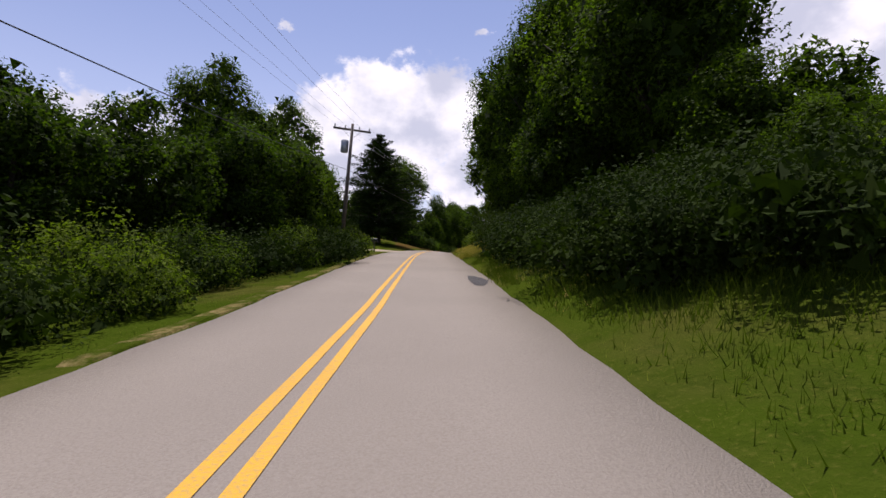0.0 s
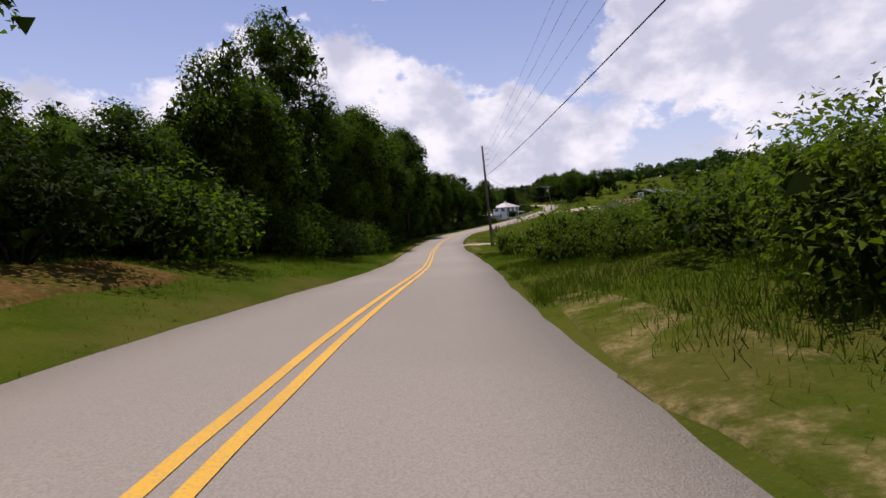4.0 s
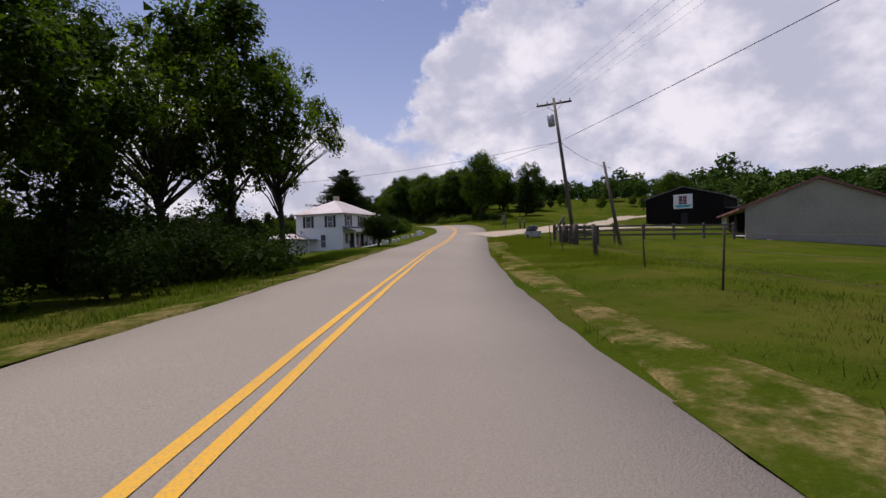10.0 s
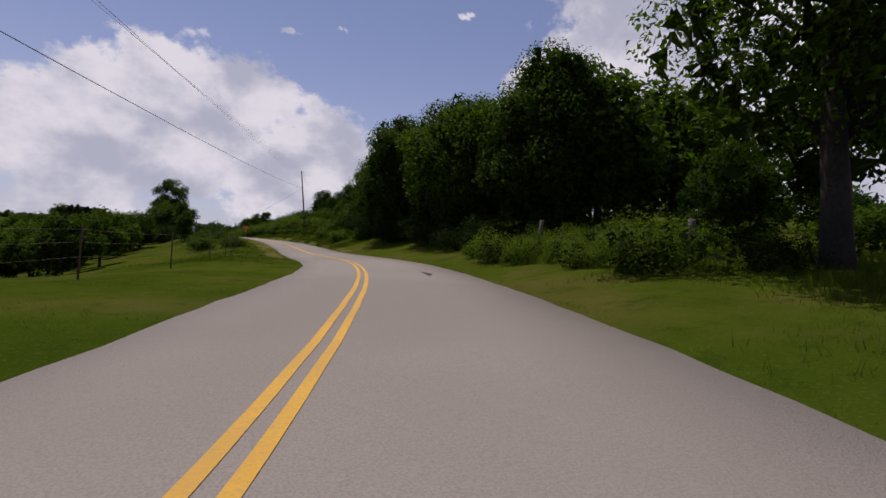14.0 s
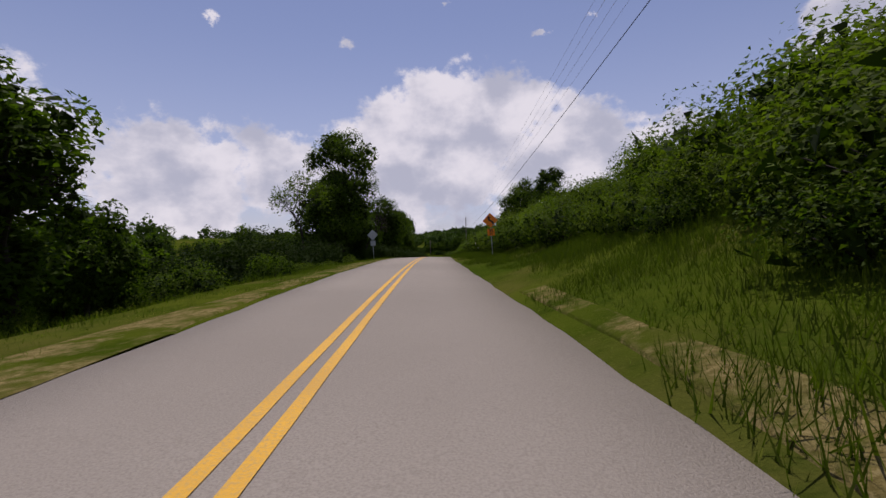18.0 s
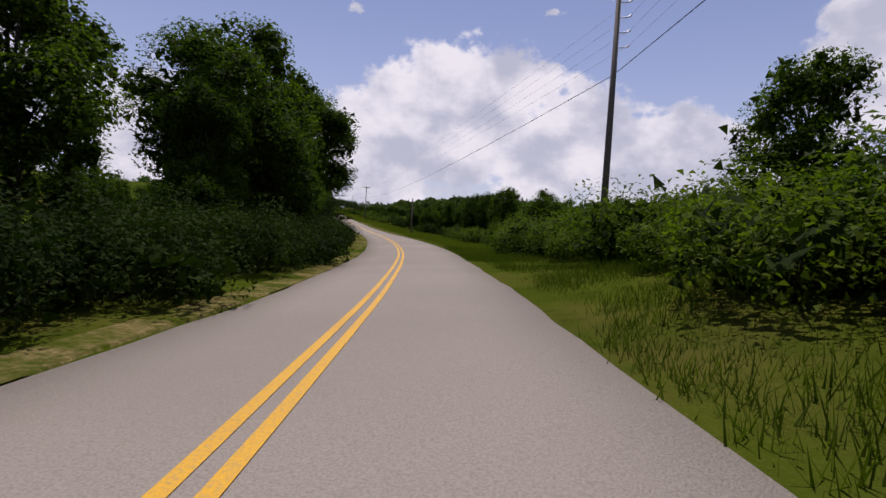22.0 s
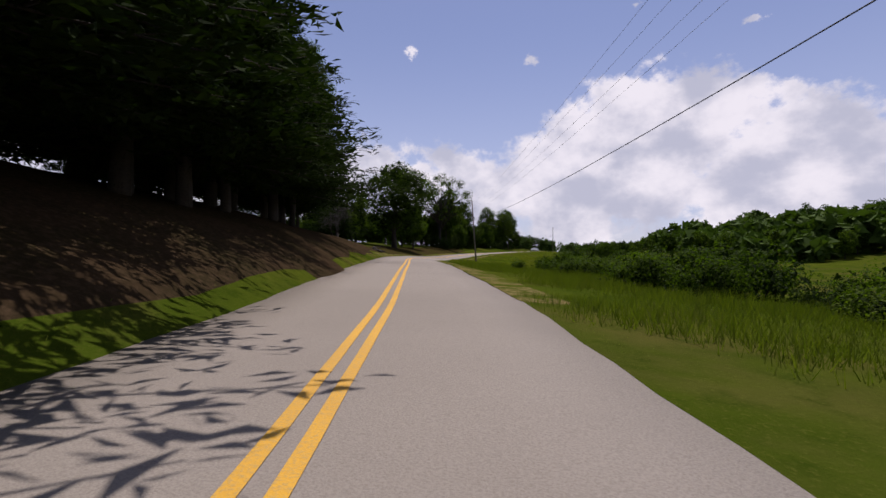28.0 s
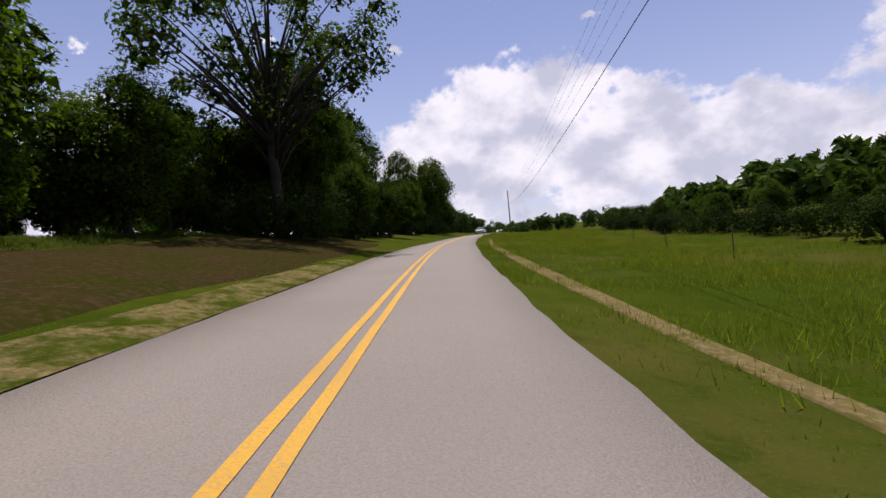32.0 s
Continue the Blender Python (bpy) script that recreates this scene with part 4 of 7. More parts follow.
single(YARD, 30.7, -11.0, 0.42, "small bare tree on a lawn", turn=2.4, wide=1.3)
single(CEDAR, 30.98, -11.2, 0.5, "small dark cedar on a lawn", wide=1.2)
single(DENSE, 31.12, -11.8, 0.62, "dark round tree on a lawn")
single(OAK[0], 31.85, -8.6, 1.05, "shade tree with a forked trunk on a lawn", wide=1.2)
single(TALL[0], 31.35, -12.5, 0.58, "tall shade tree on a lawn", wide=1.2)
single(DENSE, 31.6, -13.5, 0.8, "dark round tree on a lawn")
single(OAK[1], 32.3, -8.2, 1.05, "shade tree on a mown lawn")
single(DENSE, 32.5, -12.5, 1.1, "shade tree on a mown lawn")
single(AIRY, 33.1, -8.6, 1.55, "tall tree with an open sunlit crown")
wood([DENSE, OAK[1]], 32.8, 33.6, -17, -11, 7, (0.85, 1.05), "dense green tree at the back of a lawn", group="far left trees")
wood([DENSE, OAK[1], TALL[0]], 33.2, 36.2, -13, -7.2, 22, (0.8, 1.0), "dense green roadside tree", group="far left trees")
wood(UNDER, 32.9, 37, -12, -7.5, 26, (1.1, 1.7), SHRUB, "shrub", "roadside shrubs")
wood(BACK, 30.2, 35.0, -58, -36, 30, (0.6, 0.85), "dark tree at the back of the lawn", group="trees behind the lawn")
wood([BACK[0], BACK[1], DENSE], 31.5, 33.4, -30, -14, 20, (0.75, 0.95), "dark tree at the back of the lawn", group="trees behind the lawn")
wood([BACK[0], BACK[1]], 32.4, 35.4, -36, -15, 24, (0.85, 1.1), "dark tree at the back of the lawn", group="trees behind the lawn")
wood(MID, 35.5, 38.5, -16, -7, 10, (0.7, 0.9), "distant green roadside tree", group="far left trees")

# right of the road
wood([TALL[0], TALL[0], OAK[0]], 0.85, 2.1, 8.0, 10.6, 11, (0.95, 1.1), "towering dark broadleaf tree on the bank", group="right bank trees", wide=0.9)
wood([TALL[0], TALL[1]], 2.3, 2.72, 8.6, 11, 6, (1.05, 1.25), "towering dark broadleaf tree on the bank", group="right bank trees")
wood(UNDER, 2.2, 2.72, 7.0, 8.6, 10, (0.8, 1.1), SHRUB, "shrub", "bank shrubs")
wood([DENSE, OAK[1]], 0.9, 1.6, 7.0, 9.0, 9, (0.85, 1.05), "towering dark broadleaf tree on the bank", group="right bank trees")
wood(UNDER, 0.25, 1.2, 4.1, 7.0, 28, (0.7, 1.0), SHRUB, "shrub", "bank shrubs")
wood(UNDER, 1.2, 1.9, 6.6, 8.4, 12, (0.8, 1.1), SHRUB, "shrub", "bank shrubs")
wood([BACK[0], BACK[1]], 2.1, 3.5, 15, 24, 9, (1.1, 1.3), WOODS, group="right bank trees")
wood(UNDER, 1.6, 3.4, 9.5, 13, 16, (0.9, 1.3), SHRUB, "shrub", "bank shrubs")
wood(BACK, 1.0, 2.6, 14, 26, 10, (1.1, 1.35), WOODS, group="right bank trees")
wood([DENSE, OAK[1]], -0.6, 0.75, 10.5, 20, 8, (0.38, 0.5), WOODS, group="right bank trees")
for t, d, k, s in ((0.42, 8.6, DENSE, 0.34), (0.56, 8.8, DENSE, 0.6), (0.7, 8.4, TALL[0], 0.75), (0.8, 9.6, TALL[0], 0.95)):
    single(k, t, d, s, "dark broadleaf tree on the shaded bank")
wood(UNDER, 0.2, 0.9, 4.4, 7.6, 20, (0.7, 0.95), SHRUB, "shrub", "bank shrubs")
single(DENSE, 2.95, 8.2, 0.98, "bright green broadleaf tree on the bank", wide=0.8)
wood([TALL[0], OAK[1]], 2.1, 3.3, 12.5, 18, 6, (1.1, 1.3), "towering dark broadleaf tree on the bank", group="right bank trees")
wood([OAK[0], TALL[0]], 3.6, 4.6, 13.5, 20, 6, (1.0, 1.2), "green broadleaf tree behind the shrubs", group="right bank trees")
wood([FINE[0], FINE[1], UNDER[0]], 0.2, 2.5, 7.6, 10.5, 28, (0.7, 1.05), "leafy shrub on the grassy bank", "shrub", "bank shrubs")
wood(FINE, 2.7, 5.4, 4.6, 8.6, 52, (0.7, 1.1), "tall leafy shrub on the bank", "shrub", "bank shrubs")
wood(BUSH, 2.7, 5.4, 9.0, 14, 50, (0.85, 1.25), "tall leafy shrub on the bank", "shrub", "bank shrubs")
wood(BUSH, 6.3, 6.8, 7.6, 10.0, 4, (0.35, 0.55), "vine-covered shrub along the fence", "shrub", "bank shrubs")
single(OAK[0], 14.42, 10.2, 0.95, "tall oak standing over the field corner", wide=0.85)
wood(FINE, 14.45, 15.1, 5.8, 9.0, 12, (0.5, 0.8), "leafy weeds below the wooded hill", "shrub", "hill shrubs")
single(CEDAR, 14.6, 22.0, 0.92, "ragged cedar on the grassy hill", wide=1.25)
single(IVY, 14.66, 21.4, 1.1, "broken snag beside a cedar", wide=0.35)
single(DENSE, 14.62, 11.8, 0.5, "dark leafy tree beside a tall oak")
for t, d, s in ((13.95, 9.6, 0.75), (14.1, 10.2, 0.6), (14.25, 9.4, 0.8), (14.42, 8.8, 0.5)):
    single(UNDER[0], t, d, s, "round dark shrub along the old fence line", "shrub")
wood(BUSH, 14.2, 14.9, 8.5, 18, 7, (0.6, 1.0), "dark shrub at the foot of an oak", "shrub", "hill shrubs")
wood([DENSE, OAK[1], DENSE], 15.05, 16.7, 8.6, 14, 19, (1.25, 1.6), "green tree on the wooded hillside", group="hillside wood")
wood(BACK, 15.05, 17.0, 14, 34, 28, (1.35, 1.75), "green tree on the wooded hillside", group="hillside wood")
wood(UNDER, 15.0, 16.8, 7.2, 10, 18, (0.9, 1.4), "dark shrub along the wood's edge", "shrub", "hill shrubs")
wood([OAK[1], DENSE], 16.8, 17.5, 9.8, 12.5, 6, (0.5, 0.66), "dark green tree on the bank", group="hillside wood")
wood([OAK[1], DENSE], 17.0, 18.7, 14.5, 21, 14, (0.68, 0.88), "dark green tree on the bank", group="hillside wood")
wood([FINE[1]], 16.3, 18.2, 5.4, 7.4, 20, (0.4, 0.6), "low vines on the grassy bank", "shrub", "bank shrubs")
wood(FINE, 16.9, 18.4, 6.6, 10.0, 22, (0.7, 1.0), "leafy shrub on the bank", "shrub", "bank shrubs")
wood([UNDER[0], FINE[1]], 17.05, 17.75, 11.5, 14.5, 14, (1.2, 1.6), "leafy shrub on the bank", "shrub", "bank shrubs")
wood(BUSH, 17.9, 22.8, 11, 17, 120, (0.9, 1.35), "leafy sunlit shrub on the bank", "shrub", "bank shrubs")
wood([FINE[1], FINE[0], FINE[1]], 19.7, 22.4, 5.3, 7.4, 34, (0.55, 0.85), "low vine thicket at the foot of the bank", "shrub", "bank shrubs")
wood([FINE[1], FINE[0]], 18.0, 20.6, 6.3, 8.6, 40, (0.7, 1.05), "low vine thicket at the foot of the bank", "shrub", "bank shrubs")
wood(FINE, 18.2, 21.2, 7.4, 10.8, 48, (0.85, 1.2), "leafy sunlit shrub on the bank", "shrub", "bank shrubs")
wood(FINE, 21.2, 22.8, 8.6, 11.0, 24, (0.85, 1.2), "leafy sunlit shrub on the bank", "shrub", "bank shrubs")
wood(FINE, 22.45, 23.0, 7.4, 9.6, 11, (1.0, 1.25), "leafy sunlit shrub on the bank", "shrub", "bank shrubs")
wood(FINE, 20.35, 22.9, 6.0, 8.6, 44, (0.65, 0.95), "leafy sunlit vine-covered shrub low on the bank", "shrub", "bank shrubs")
wood([OAK[1], DENSE], 18.6, 22.6, 17, 23, 10, (0.34, 0.5), "young tree on top of the bank", group="bank trees")
single(OAK[1], 22.55, 13.0, 0.78, "tree standing above the bank shrubs")
single(DENSE, 19.75, 9.6, 0.72, "dark tree behind the warning sign", wide=1.2)
single(OAK[1], 19.6, 11.0, 0.62, "dark tree behind the warning sign")
single(OAK[1], 20.3, 13, 0.4, "small tree on the overgrown bank")
wood([OAK[1], OAK[0], DENSE], 20.4, 22.4, 15, 21, 8, (0.4, 0.6), "young tree on top of the bank", group="bank trees")
wood(BUSH, 22.6, 24.6, 9.5, 14, 26, (0.9, 1.4), "leafy shrub beside the field edge", "shrub", "field-edge shrubs")
wood([DENSE, OAK[1]], 26.0, 28.2, 15, 26, 12, (0.26, 0.4), "low hedgerow tree beyond the verge", group="hedgerow trees")
wood([DENSE, OAK[1]], 23.8, 25.8, 15, 26, 15, (0.7, 0.95), "rounded hedgerow tree beyond the verge", group="hedgerow trees")
wood([UNDER[0], BUSH[1], UNDER[1]], 23.0, 27.0, 11.5, 18, 40, (0.8, 1.2), "tall dark hedge shrub beyond the verge", "shrub", "field-edge shrubs")
single(FINE[0], 23.48, 8.8, 1.45, "slim young tree rising out of the hedge", wide=0.6)
wood([DENSE], 25.5, 25.95, 12.2, 15.5, 4, (0.68, 0.78), "rounded hedgerow tree beyond the verge", group="hedgerow trees")
wood([UNDER[0], BUSH[1], UNDER[1]], 27.0, 30.5, 12, 20, 34, (0.6, 1.0), "low dark hedge shrub beyond the verge", "shrub", "field-edge shrubs")
wood([BACK[0], BACK[1], DENSE], 32.5, 36.5, 23, 38, 50, (0.36, 0.55), "tree on the edge of a wooded hill", group="hill edge trees")
wood(UNDER, 32.5, 35.5, 21, 25, 20, (0.9, 1.3), "leafy shrub at the foot of the wooded hill", "shrub", "meadow shrubs")
wood([BACK[0], BACK[1]], 31.5, 36.5, 38, 62, 40, (0.5, 0.7), "tree on the edge of a wooded hill", group="hill edge trees")
wood(MID, 22.5, 28.9, 36, 75, 34, (0.65, 1.0), "distant rounded green hedgerow tree", group="hedgerow trees")
wood(BUSH, 26.8, 30.0, 8.5, 15, 36, (0.6, 0.95), "overgrown roadside bramble in flower", "shrub", "brambles")
wood(BUSH, 31.2, 33.0, 24, 34, 6, (0.9, 1.3), "leafy shrub in the meadow", "shrub", "meadow shrubs")
wood([BACK[0], MID[0], BACK[1]], 14.9, 15.8, 34, 80, 14, (0.32, 0.6), "tree on the crest of the hill field", group="trees beyond the field")
wood(MID, 14.2, 18.0, 60, 110, 16, (0.7, 1.0), "distant tree beyond the hill field", group="trees beyond the field")
for x, y, s in ((127, 250, 1.0), (141, 262, 1.1), (168, 283, 1.0), (176, 246, 1.1), (189, 256, 1.0)):
    plant(MID[0], x, y, s, "broadleaf tree beyond the barns")
plant(OAK[0], 143.8, 281.9, 0.74, "big round tree beyond the end of the lane", wide=1.15)
wood(MID, 33.0, 39.0, 60, 110, 40, (0.8, 1.2), "tree on the edge of a wooded hill", group="hill edge trees")
wood(MID, 36.0, 40.0, 8, 40, 14, (0.5, 0.7), "distant tree beside the road", group="hill edge trees")


def far_woods(name, spots, label):
    """Distant woods: one mass of tree crowns of leaf clumps."""
    vs, fs, k = [], [], 0
    for x, y, r in spots:
        z = float(ground_z([x], [y])[0])
        h = r * rng.uniform(1.5, 2.3)
        pts, way, _ = crown_points(260, r, 0.3, h, 20, r * 0.40)
        v, f = cards(pts + (x, y, z - 0.4), 1.45, way)
        vs.append(v)
        fs.append(f + k)
        k += len(v)
    return tagged(new(name, mesh_of(name, np.concatenate(vs), np.concatenate(fs), LEAF_FAR)), label, "woods", kind="stuff")


def spots(x0, x1, y0, y1, count, r=(4.5, 7.0), keep=90):
    out = []
    while len(out) < count:
        x, y = rng.uniform(x0, x1, 400), rng.uniform(y0, y1, 400)
        _, d = where(x, y)
        out += [(a, b, rng.uniform(*r)) for a, b, e in zip(x, y, d) if abs(e) > keep]
    return out[:count]


far_woods("eastern_woods", spots(190, 620, 120, 700, 620, keep=120), "wooded hills in the distance beyond the farm")
far_woods("northern_woods", spots(30, 420, 800, 1250, 520, keep=95), "wooded hillside beyond the meadow")
far_woods("ridge_woods", spots(-420, 160, 1000, 1500, 330, keep=60), "distant woods where the road leads")
far_woods("western_woods", spots(-420, -60, 100, 900, 520, keep=100), "distant woods to the west of the road")

hill_places = [(*station(t, d)[0], r) for t, d, r in zip(rng.uniform(31.5, 39.5, 300), rng.uniform(40, 125, 300), rng.uniform(2.3, 3.8, 300))]
far_woods("slope_woods", hill_places, "wooded slope at the back of the meadow")


# ---- grass ----
def grass(name, t0, t1, d0, d1, count, height, label, mat=None, lean=0.35):
    """Tufts of grass over a stretch of verge: one object."""
    ts = rng.uniform(t0, t1, count)
    ds = rng.uniform(d0, d1, count) + 0.25 * (d1 - d0) * np.sin(ts * 5.1 + 2 * np.sin(ts * 13)) * np.abs(rng.uniform(0, 1, count)) * (abs(d0 + d1) > 8)
    ds = np.sign(d0) * np.maximum(np.abs(ds), edge(ts, d0) + 0.1 + 0.3 * rng.random(count))
    c = np.stack([np.interp(ts, MARK, LINE[:, i]) for i in range(2)], 1)
    a = np.stack([np.interp(ts, MARK, ALONG[:, i]) for i in range(2)], 1)
    x, y = c[:, 0] + a[:, 1] * ds, c[:, 1] - a[:, 0] * ds
    z = ground_z(x, y)
    blades = 3
    root = np.repeat(np.stack([x, y, z - 0.05], 1), blades, 0) + rng.normal(size=(count * blades, 3)) * (0.07, 0.07, 0)
    m = len(root)
    ang = rng.uniform(-1.4, 1.4, m)
    clump = np.repeat(0.65 + 0.45 * np.sin(x * 0.9 + 2 * np.sin(y * 0.37)) * np.sin(y * 0.8), blades)
    side = np.stack([np.cos(ang), np.sin(ang), 0 * ang], 1) * rng.uniform(0.004, 0.010, (m, 1)) * (0.8 + height) * (1.0 if height > 0.2 else 1.0)
    tip = root + np.stack([rng.normal(size=m) * lean, rng.normal(size=m) * lean, np.ones(m)], 1) * (height * clump * rng.uniform(0.5, 1.2, m))[:, None]
    v = np.stack([root - side, root + side, tip], 1).reshape(-1, 3)
    up = rng.normal(size=(m, 3)) * 0.35 + (0, 0, 1)
    up = np.repeat(up / np.linalg.norm(up, axis=1)[:, None], 3, 0)
    return tagged(new(name, mesh_of(name, v, np.arange(3 * m).reshape(-1, 3), mat or BLADE, facing=None if height > 0.2 else up)), label, "grass", kind="stuff")


# ---- setting ----
terrain()
VERGE = np.array((-0.25, 0.03, 0.7, 1.5, 2.4, 3.4, 4.6, 6.0, 7.8, 10.6))


def across(u, side=0, more=0.0):
    """The offset at u from the double line (0) to the asphalt's edge (1), and some way past it."""
    if side:
        return lambda ts: side * (edge(ts, side) + more)
    return lambda ts: middle(ts) * (1 - abs(u)) + u * edge(ts, u)


road = tagged(new("road", ribbon("road", -2, 39, [across(0, -1, 0.02), across(-1), across(-0.5), across(0), across(0.5), across(1), across(0, 1, 0.02)], [-0.5, -0.01, 0.02, 0.04, 0.02, -0.01, -0.5],
                                 ASPHALT, wobble={0: 0.07, 1: 0.07, 5: 0.07, 6: 0.07})), "weathered grey asphalt two-lane country road", "road", kind="structure")
for off in (-0.115, 0.115):
    line = new("yellow_line", ribbon("yellow_line", -2, 36, [lambda ts, o=off + w: middle(ts) + o for w in (-0.055, 0.055)], [0.046, 0.046], PAINT_YELLOW, wobble={0: 0.008, 1: 0.008}))
    line.parent = road
for name, side in (("left", -1), ("right", 1)):
    outs = [across(0, side, v) for v in VERGE][::side]
    hs = ["-0.5" if v > 10 else ("0.0" if v > 0 else "-0.05") for v in VERGE][::side]
    tagged(new("verge_" + name, ribbon("verge_" + name, -2, 39, outs, hs, TURF)), "uneven green grass verge beside the road", "verge", kind="structure")


# ---- ground details ----
def verge_z(q, t, d):
    """Height of the verge's facets, and of the open land past them."""
    c = np.stack([np.interp(t, MARK, LINE[:, i]) for i in range(2)], 1)
    a = np.stack([np.interp(t, MARK, ALONG[:, i]) for i in range(2)], 1)
    s, rim = np.sign(d), edge(t, d)
    hs = np.stack([ground_z(c[:, 0] + a[:, 1] * (rim + o) * s, c[:, 1] - a[:, 0] * (rim + o) * s) for o in VERGE], 1)
    near = np.array([np.interp(abs(dd), r + VERGE, h) for dd, r, h in zip(d, rim, hs)])
    return np.where(np.abs(d) < 10, near, ground_z(q[:, 0], q[:, 1]))


def patch(name, line, widths, mat, label, category, lift=0.05, kind="structure", rough=0.05):
    """A strip of other ground along a line of places, lying on the land."""
    p = np.array(line, float)
    fine_p = spline(p)
    w = np.interp(np.linspace(0, 1, len(fine_p)), np.linspace(0, 1, len(widths)), widths)
    a = np.gradient(fine_p, axis=0)
    a /= np.linalg.norm(a, axis=1)[:, None]
    cols = np.linspace(-1, 1, 13)
    rows = []
    for c in cols:
        wob = 1 + rough * (np.sin(np.arange(len(fine_p)) * 1.7 + c) + np.sin(np.arange(len(fine_p)) * 0.63))
        q = fine_p + np.stack([a[:, 1], -a[:, 0]], 1) * (w * c * wob)[:, None]
        t, d = where(q[:, 0], q[:, 1])
        z = verge_z(q, t, d) + lift * (1 - c**10) - (0.12 if abs(c) > 0.99 else 0)
        z[0], z[-1] = z[0] - 0.12, z[-1] - 0.12
        inside = np.abs(d) < edge(t, d) + 0.05
        z = np.where(inside, np.interp(t, MARK, LINE[:, 2]) + fall(t, d) + np.interp(np.abs(d) / edge(t, d), (0, 0.5, 1), (0.048, 0.028, -0.002)), z)
        rows.append(np.stack([q[:, 0], q[:, 1], z], 1))
    v, m = np.concatenate(rows), len(fine_p)
    i = (np.arange(len(cols) - 1)[:, None] * m + np.arange(m - 1)).ravel()
    return tagged(new(name, mesh_of(name, v, np.stack([i, i + 1, i + m + 1, i + m], 1)[:, ::-1], mat, True)), label, category, kind=kind)


def at(*pairs):
    return [tuple(station(t, d)[0]) for t, d in pairs]


patch("gravel_drive", at((1.98, -2.3), (2.1, -6), (2.22, -11), (2.5, -18), (2.85, -23), (3.3, -27), (3.7, -31)), (3.4, 2.2, 2.0, 1.8, 1.8, 1.8, 2.0), GRAVEL,
      "pale gravel driveway curving up to a house", "driveway")
patch("drive_grass", at((2.32, -13.5), (2.5, -18), (2.85, -23), (3.25, -26.6)), (0.25, 0.5, 0.5, 0.3), TURF, "strip of grass between the wheel tracks", "grass strip", 0.075)
patch("farm_lane", at((12.34, 2.4), (12.38, 4.6), (12.53, 8.2), (12.78, 12.6), (13.12, 17.2), (13.42, 22.0), (13.75, 28), (14.2, 42), (14.8, 75)), (5.6, 4.4, 3.3, 2.6, 1.9, 1.7, 1.6, 1.6, 1.6), GRAVEL,
      "pale gravel farm lane between a field and the barns", "lane", 0.10, rough=0.02)
patch("gravel_yard", at((12.62, 9.6), (12.66, 13.2), (12.74, 17.5), (12.85, 23), (12.95, 29)), (1.6, 2.0, 2.2, 2.2, 1.4), GRAVEL, "worn gravel yard before the dark barn", "yard", 0.07, rough=0.03)
patch("sandy_shoulder", at((6.35, 3.1), (6.5, 5.0), (6.62, 8.0), (6.75, 12)), (1.4, 1.2, 1.0, 0.7), GRAVEL, "pale crushed stone spilled at a field entrance", "shoulder")
patch("bare_bank", at((2.85, -4.6), (3.2, -5.2), (3.6, -5.6), (4.1, -5.8), (4.5, -5.6)), (0.7, 1.7, 2.1, 1.8, 0.8), SOIL, "bare brown earth on the cut bank", "bank", 0.07, rough=0.12)
patch("needle_floor", at((26.5, -8.0), (27.2, -7.4), (28.0, -7.1), (28.9, -7.2), (29.7, -7.8), (30.3, -8.3)), (3.5, 4.6, 4.8, 4.8, 4.9, 4.6), NEEDLES_FALLEN, "brown needle-covered earth under the pines", "forest floor", 0.10)
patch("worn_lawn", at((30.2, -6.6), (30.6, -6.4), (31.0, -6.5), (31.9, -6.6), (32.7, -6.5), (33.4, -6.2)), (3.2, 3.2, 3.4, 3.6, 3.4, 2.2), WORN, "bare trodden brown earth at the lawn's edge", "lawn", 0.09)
patch("eroded_edge", at((31.2, 3.6), (31.3, 3.65), (31.45, 3.6), (31.6, 3.4)), (0.2, 0.45, 0.45, 0.15), SOIL, "eroded gravelly edge of the road", "road edge", 0.02)
patch("track_in_grass", at((32.0, 3.9), (32.4, 3.95), (32.8, 3.85), (33.4, 3.8), (34.2, 3.9)), (0.1, 0.3, 0.34, 0.25, 0.1), DRY_TRACK, "pale worn track beside the road", "track", 0.03)
for t, d, l, w in ((21.33, -2.1, 1.9, 0.4), (21.58, -1.3, 1.2, 0.2), (14.75, 2.3, 0.9, 0.14), (9.9, 2.35, 1.2, 0.25), (0.6, 2.2, 1.6, 0.3)):
    span = l / 24
    patch("tar_patch", at((t - span, d), (t, d + 0.1), (t + span, d)), (w * 0.3, w, w * 0.25), PATCH, "dark tar patch on the asphalt", "", 0.04, "").parent = road

def straw_strip(t0, t1, side, out, wide):
    """Mown straw lying along the asphalt's edge."""
    ts = np.arange(t0, t1 + 0.01, 0.22)
    line = at(*[(t, side * (float(edge(t, side)) + out)) for t in ts])
    own = np.random.default_rng(int(t0 * 100))
    patch("straw_strip", line, [min(wide * own.uniform(0.3, 1.15), out - 0.02) for t in ts], STRAW_BED, "dry mown straw broken over the road's edge", "straw", 0.04, rough=0.02)


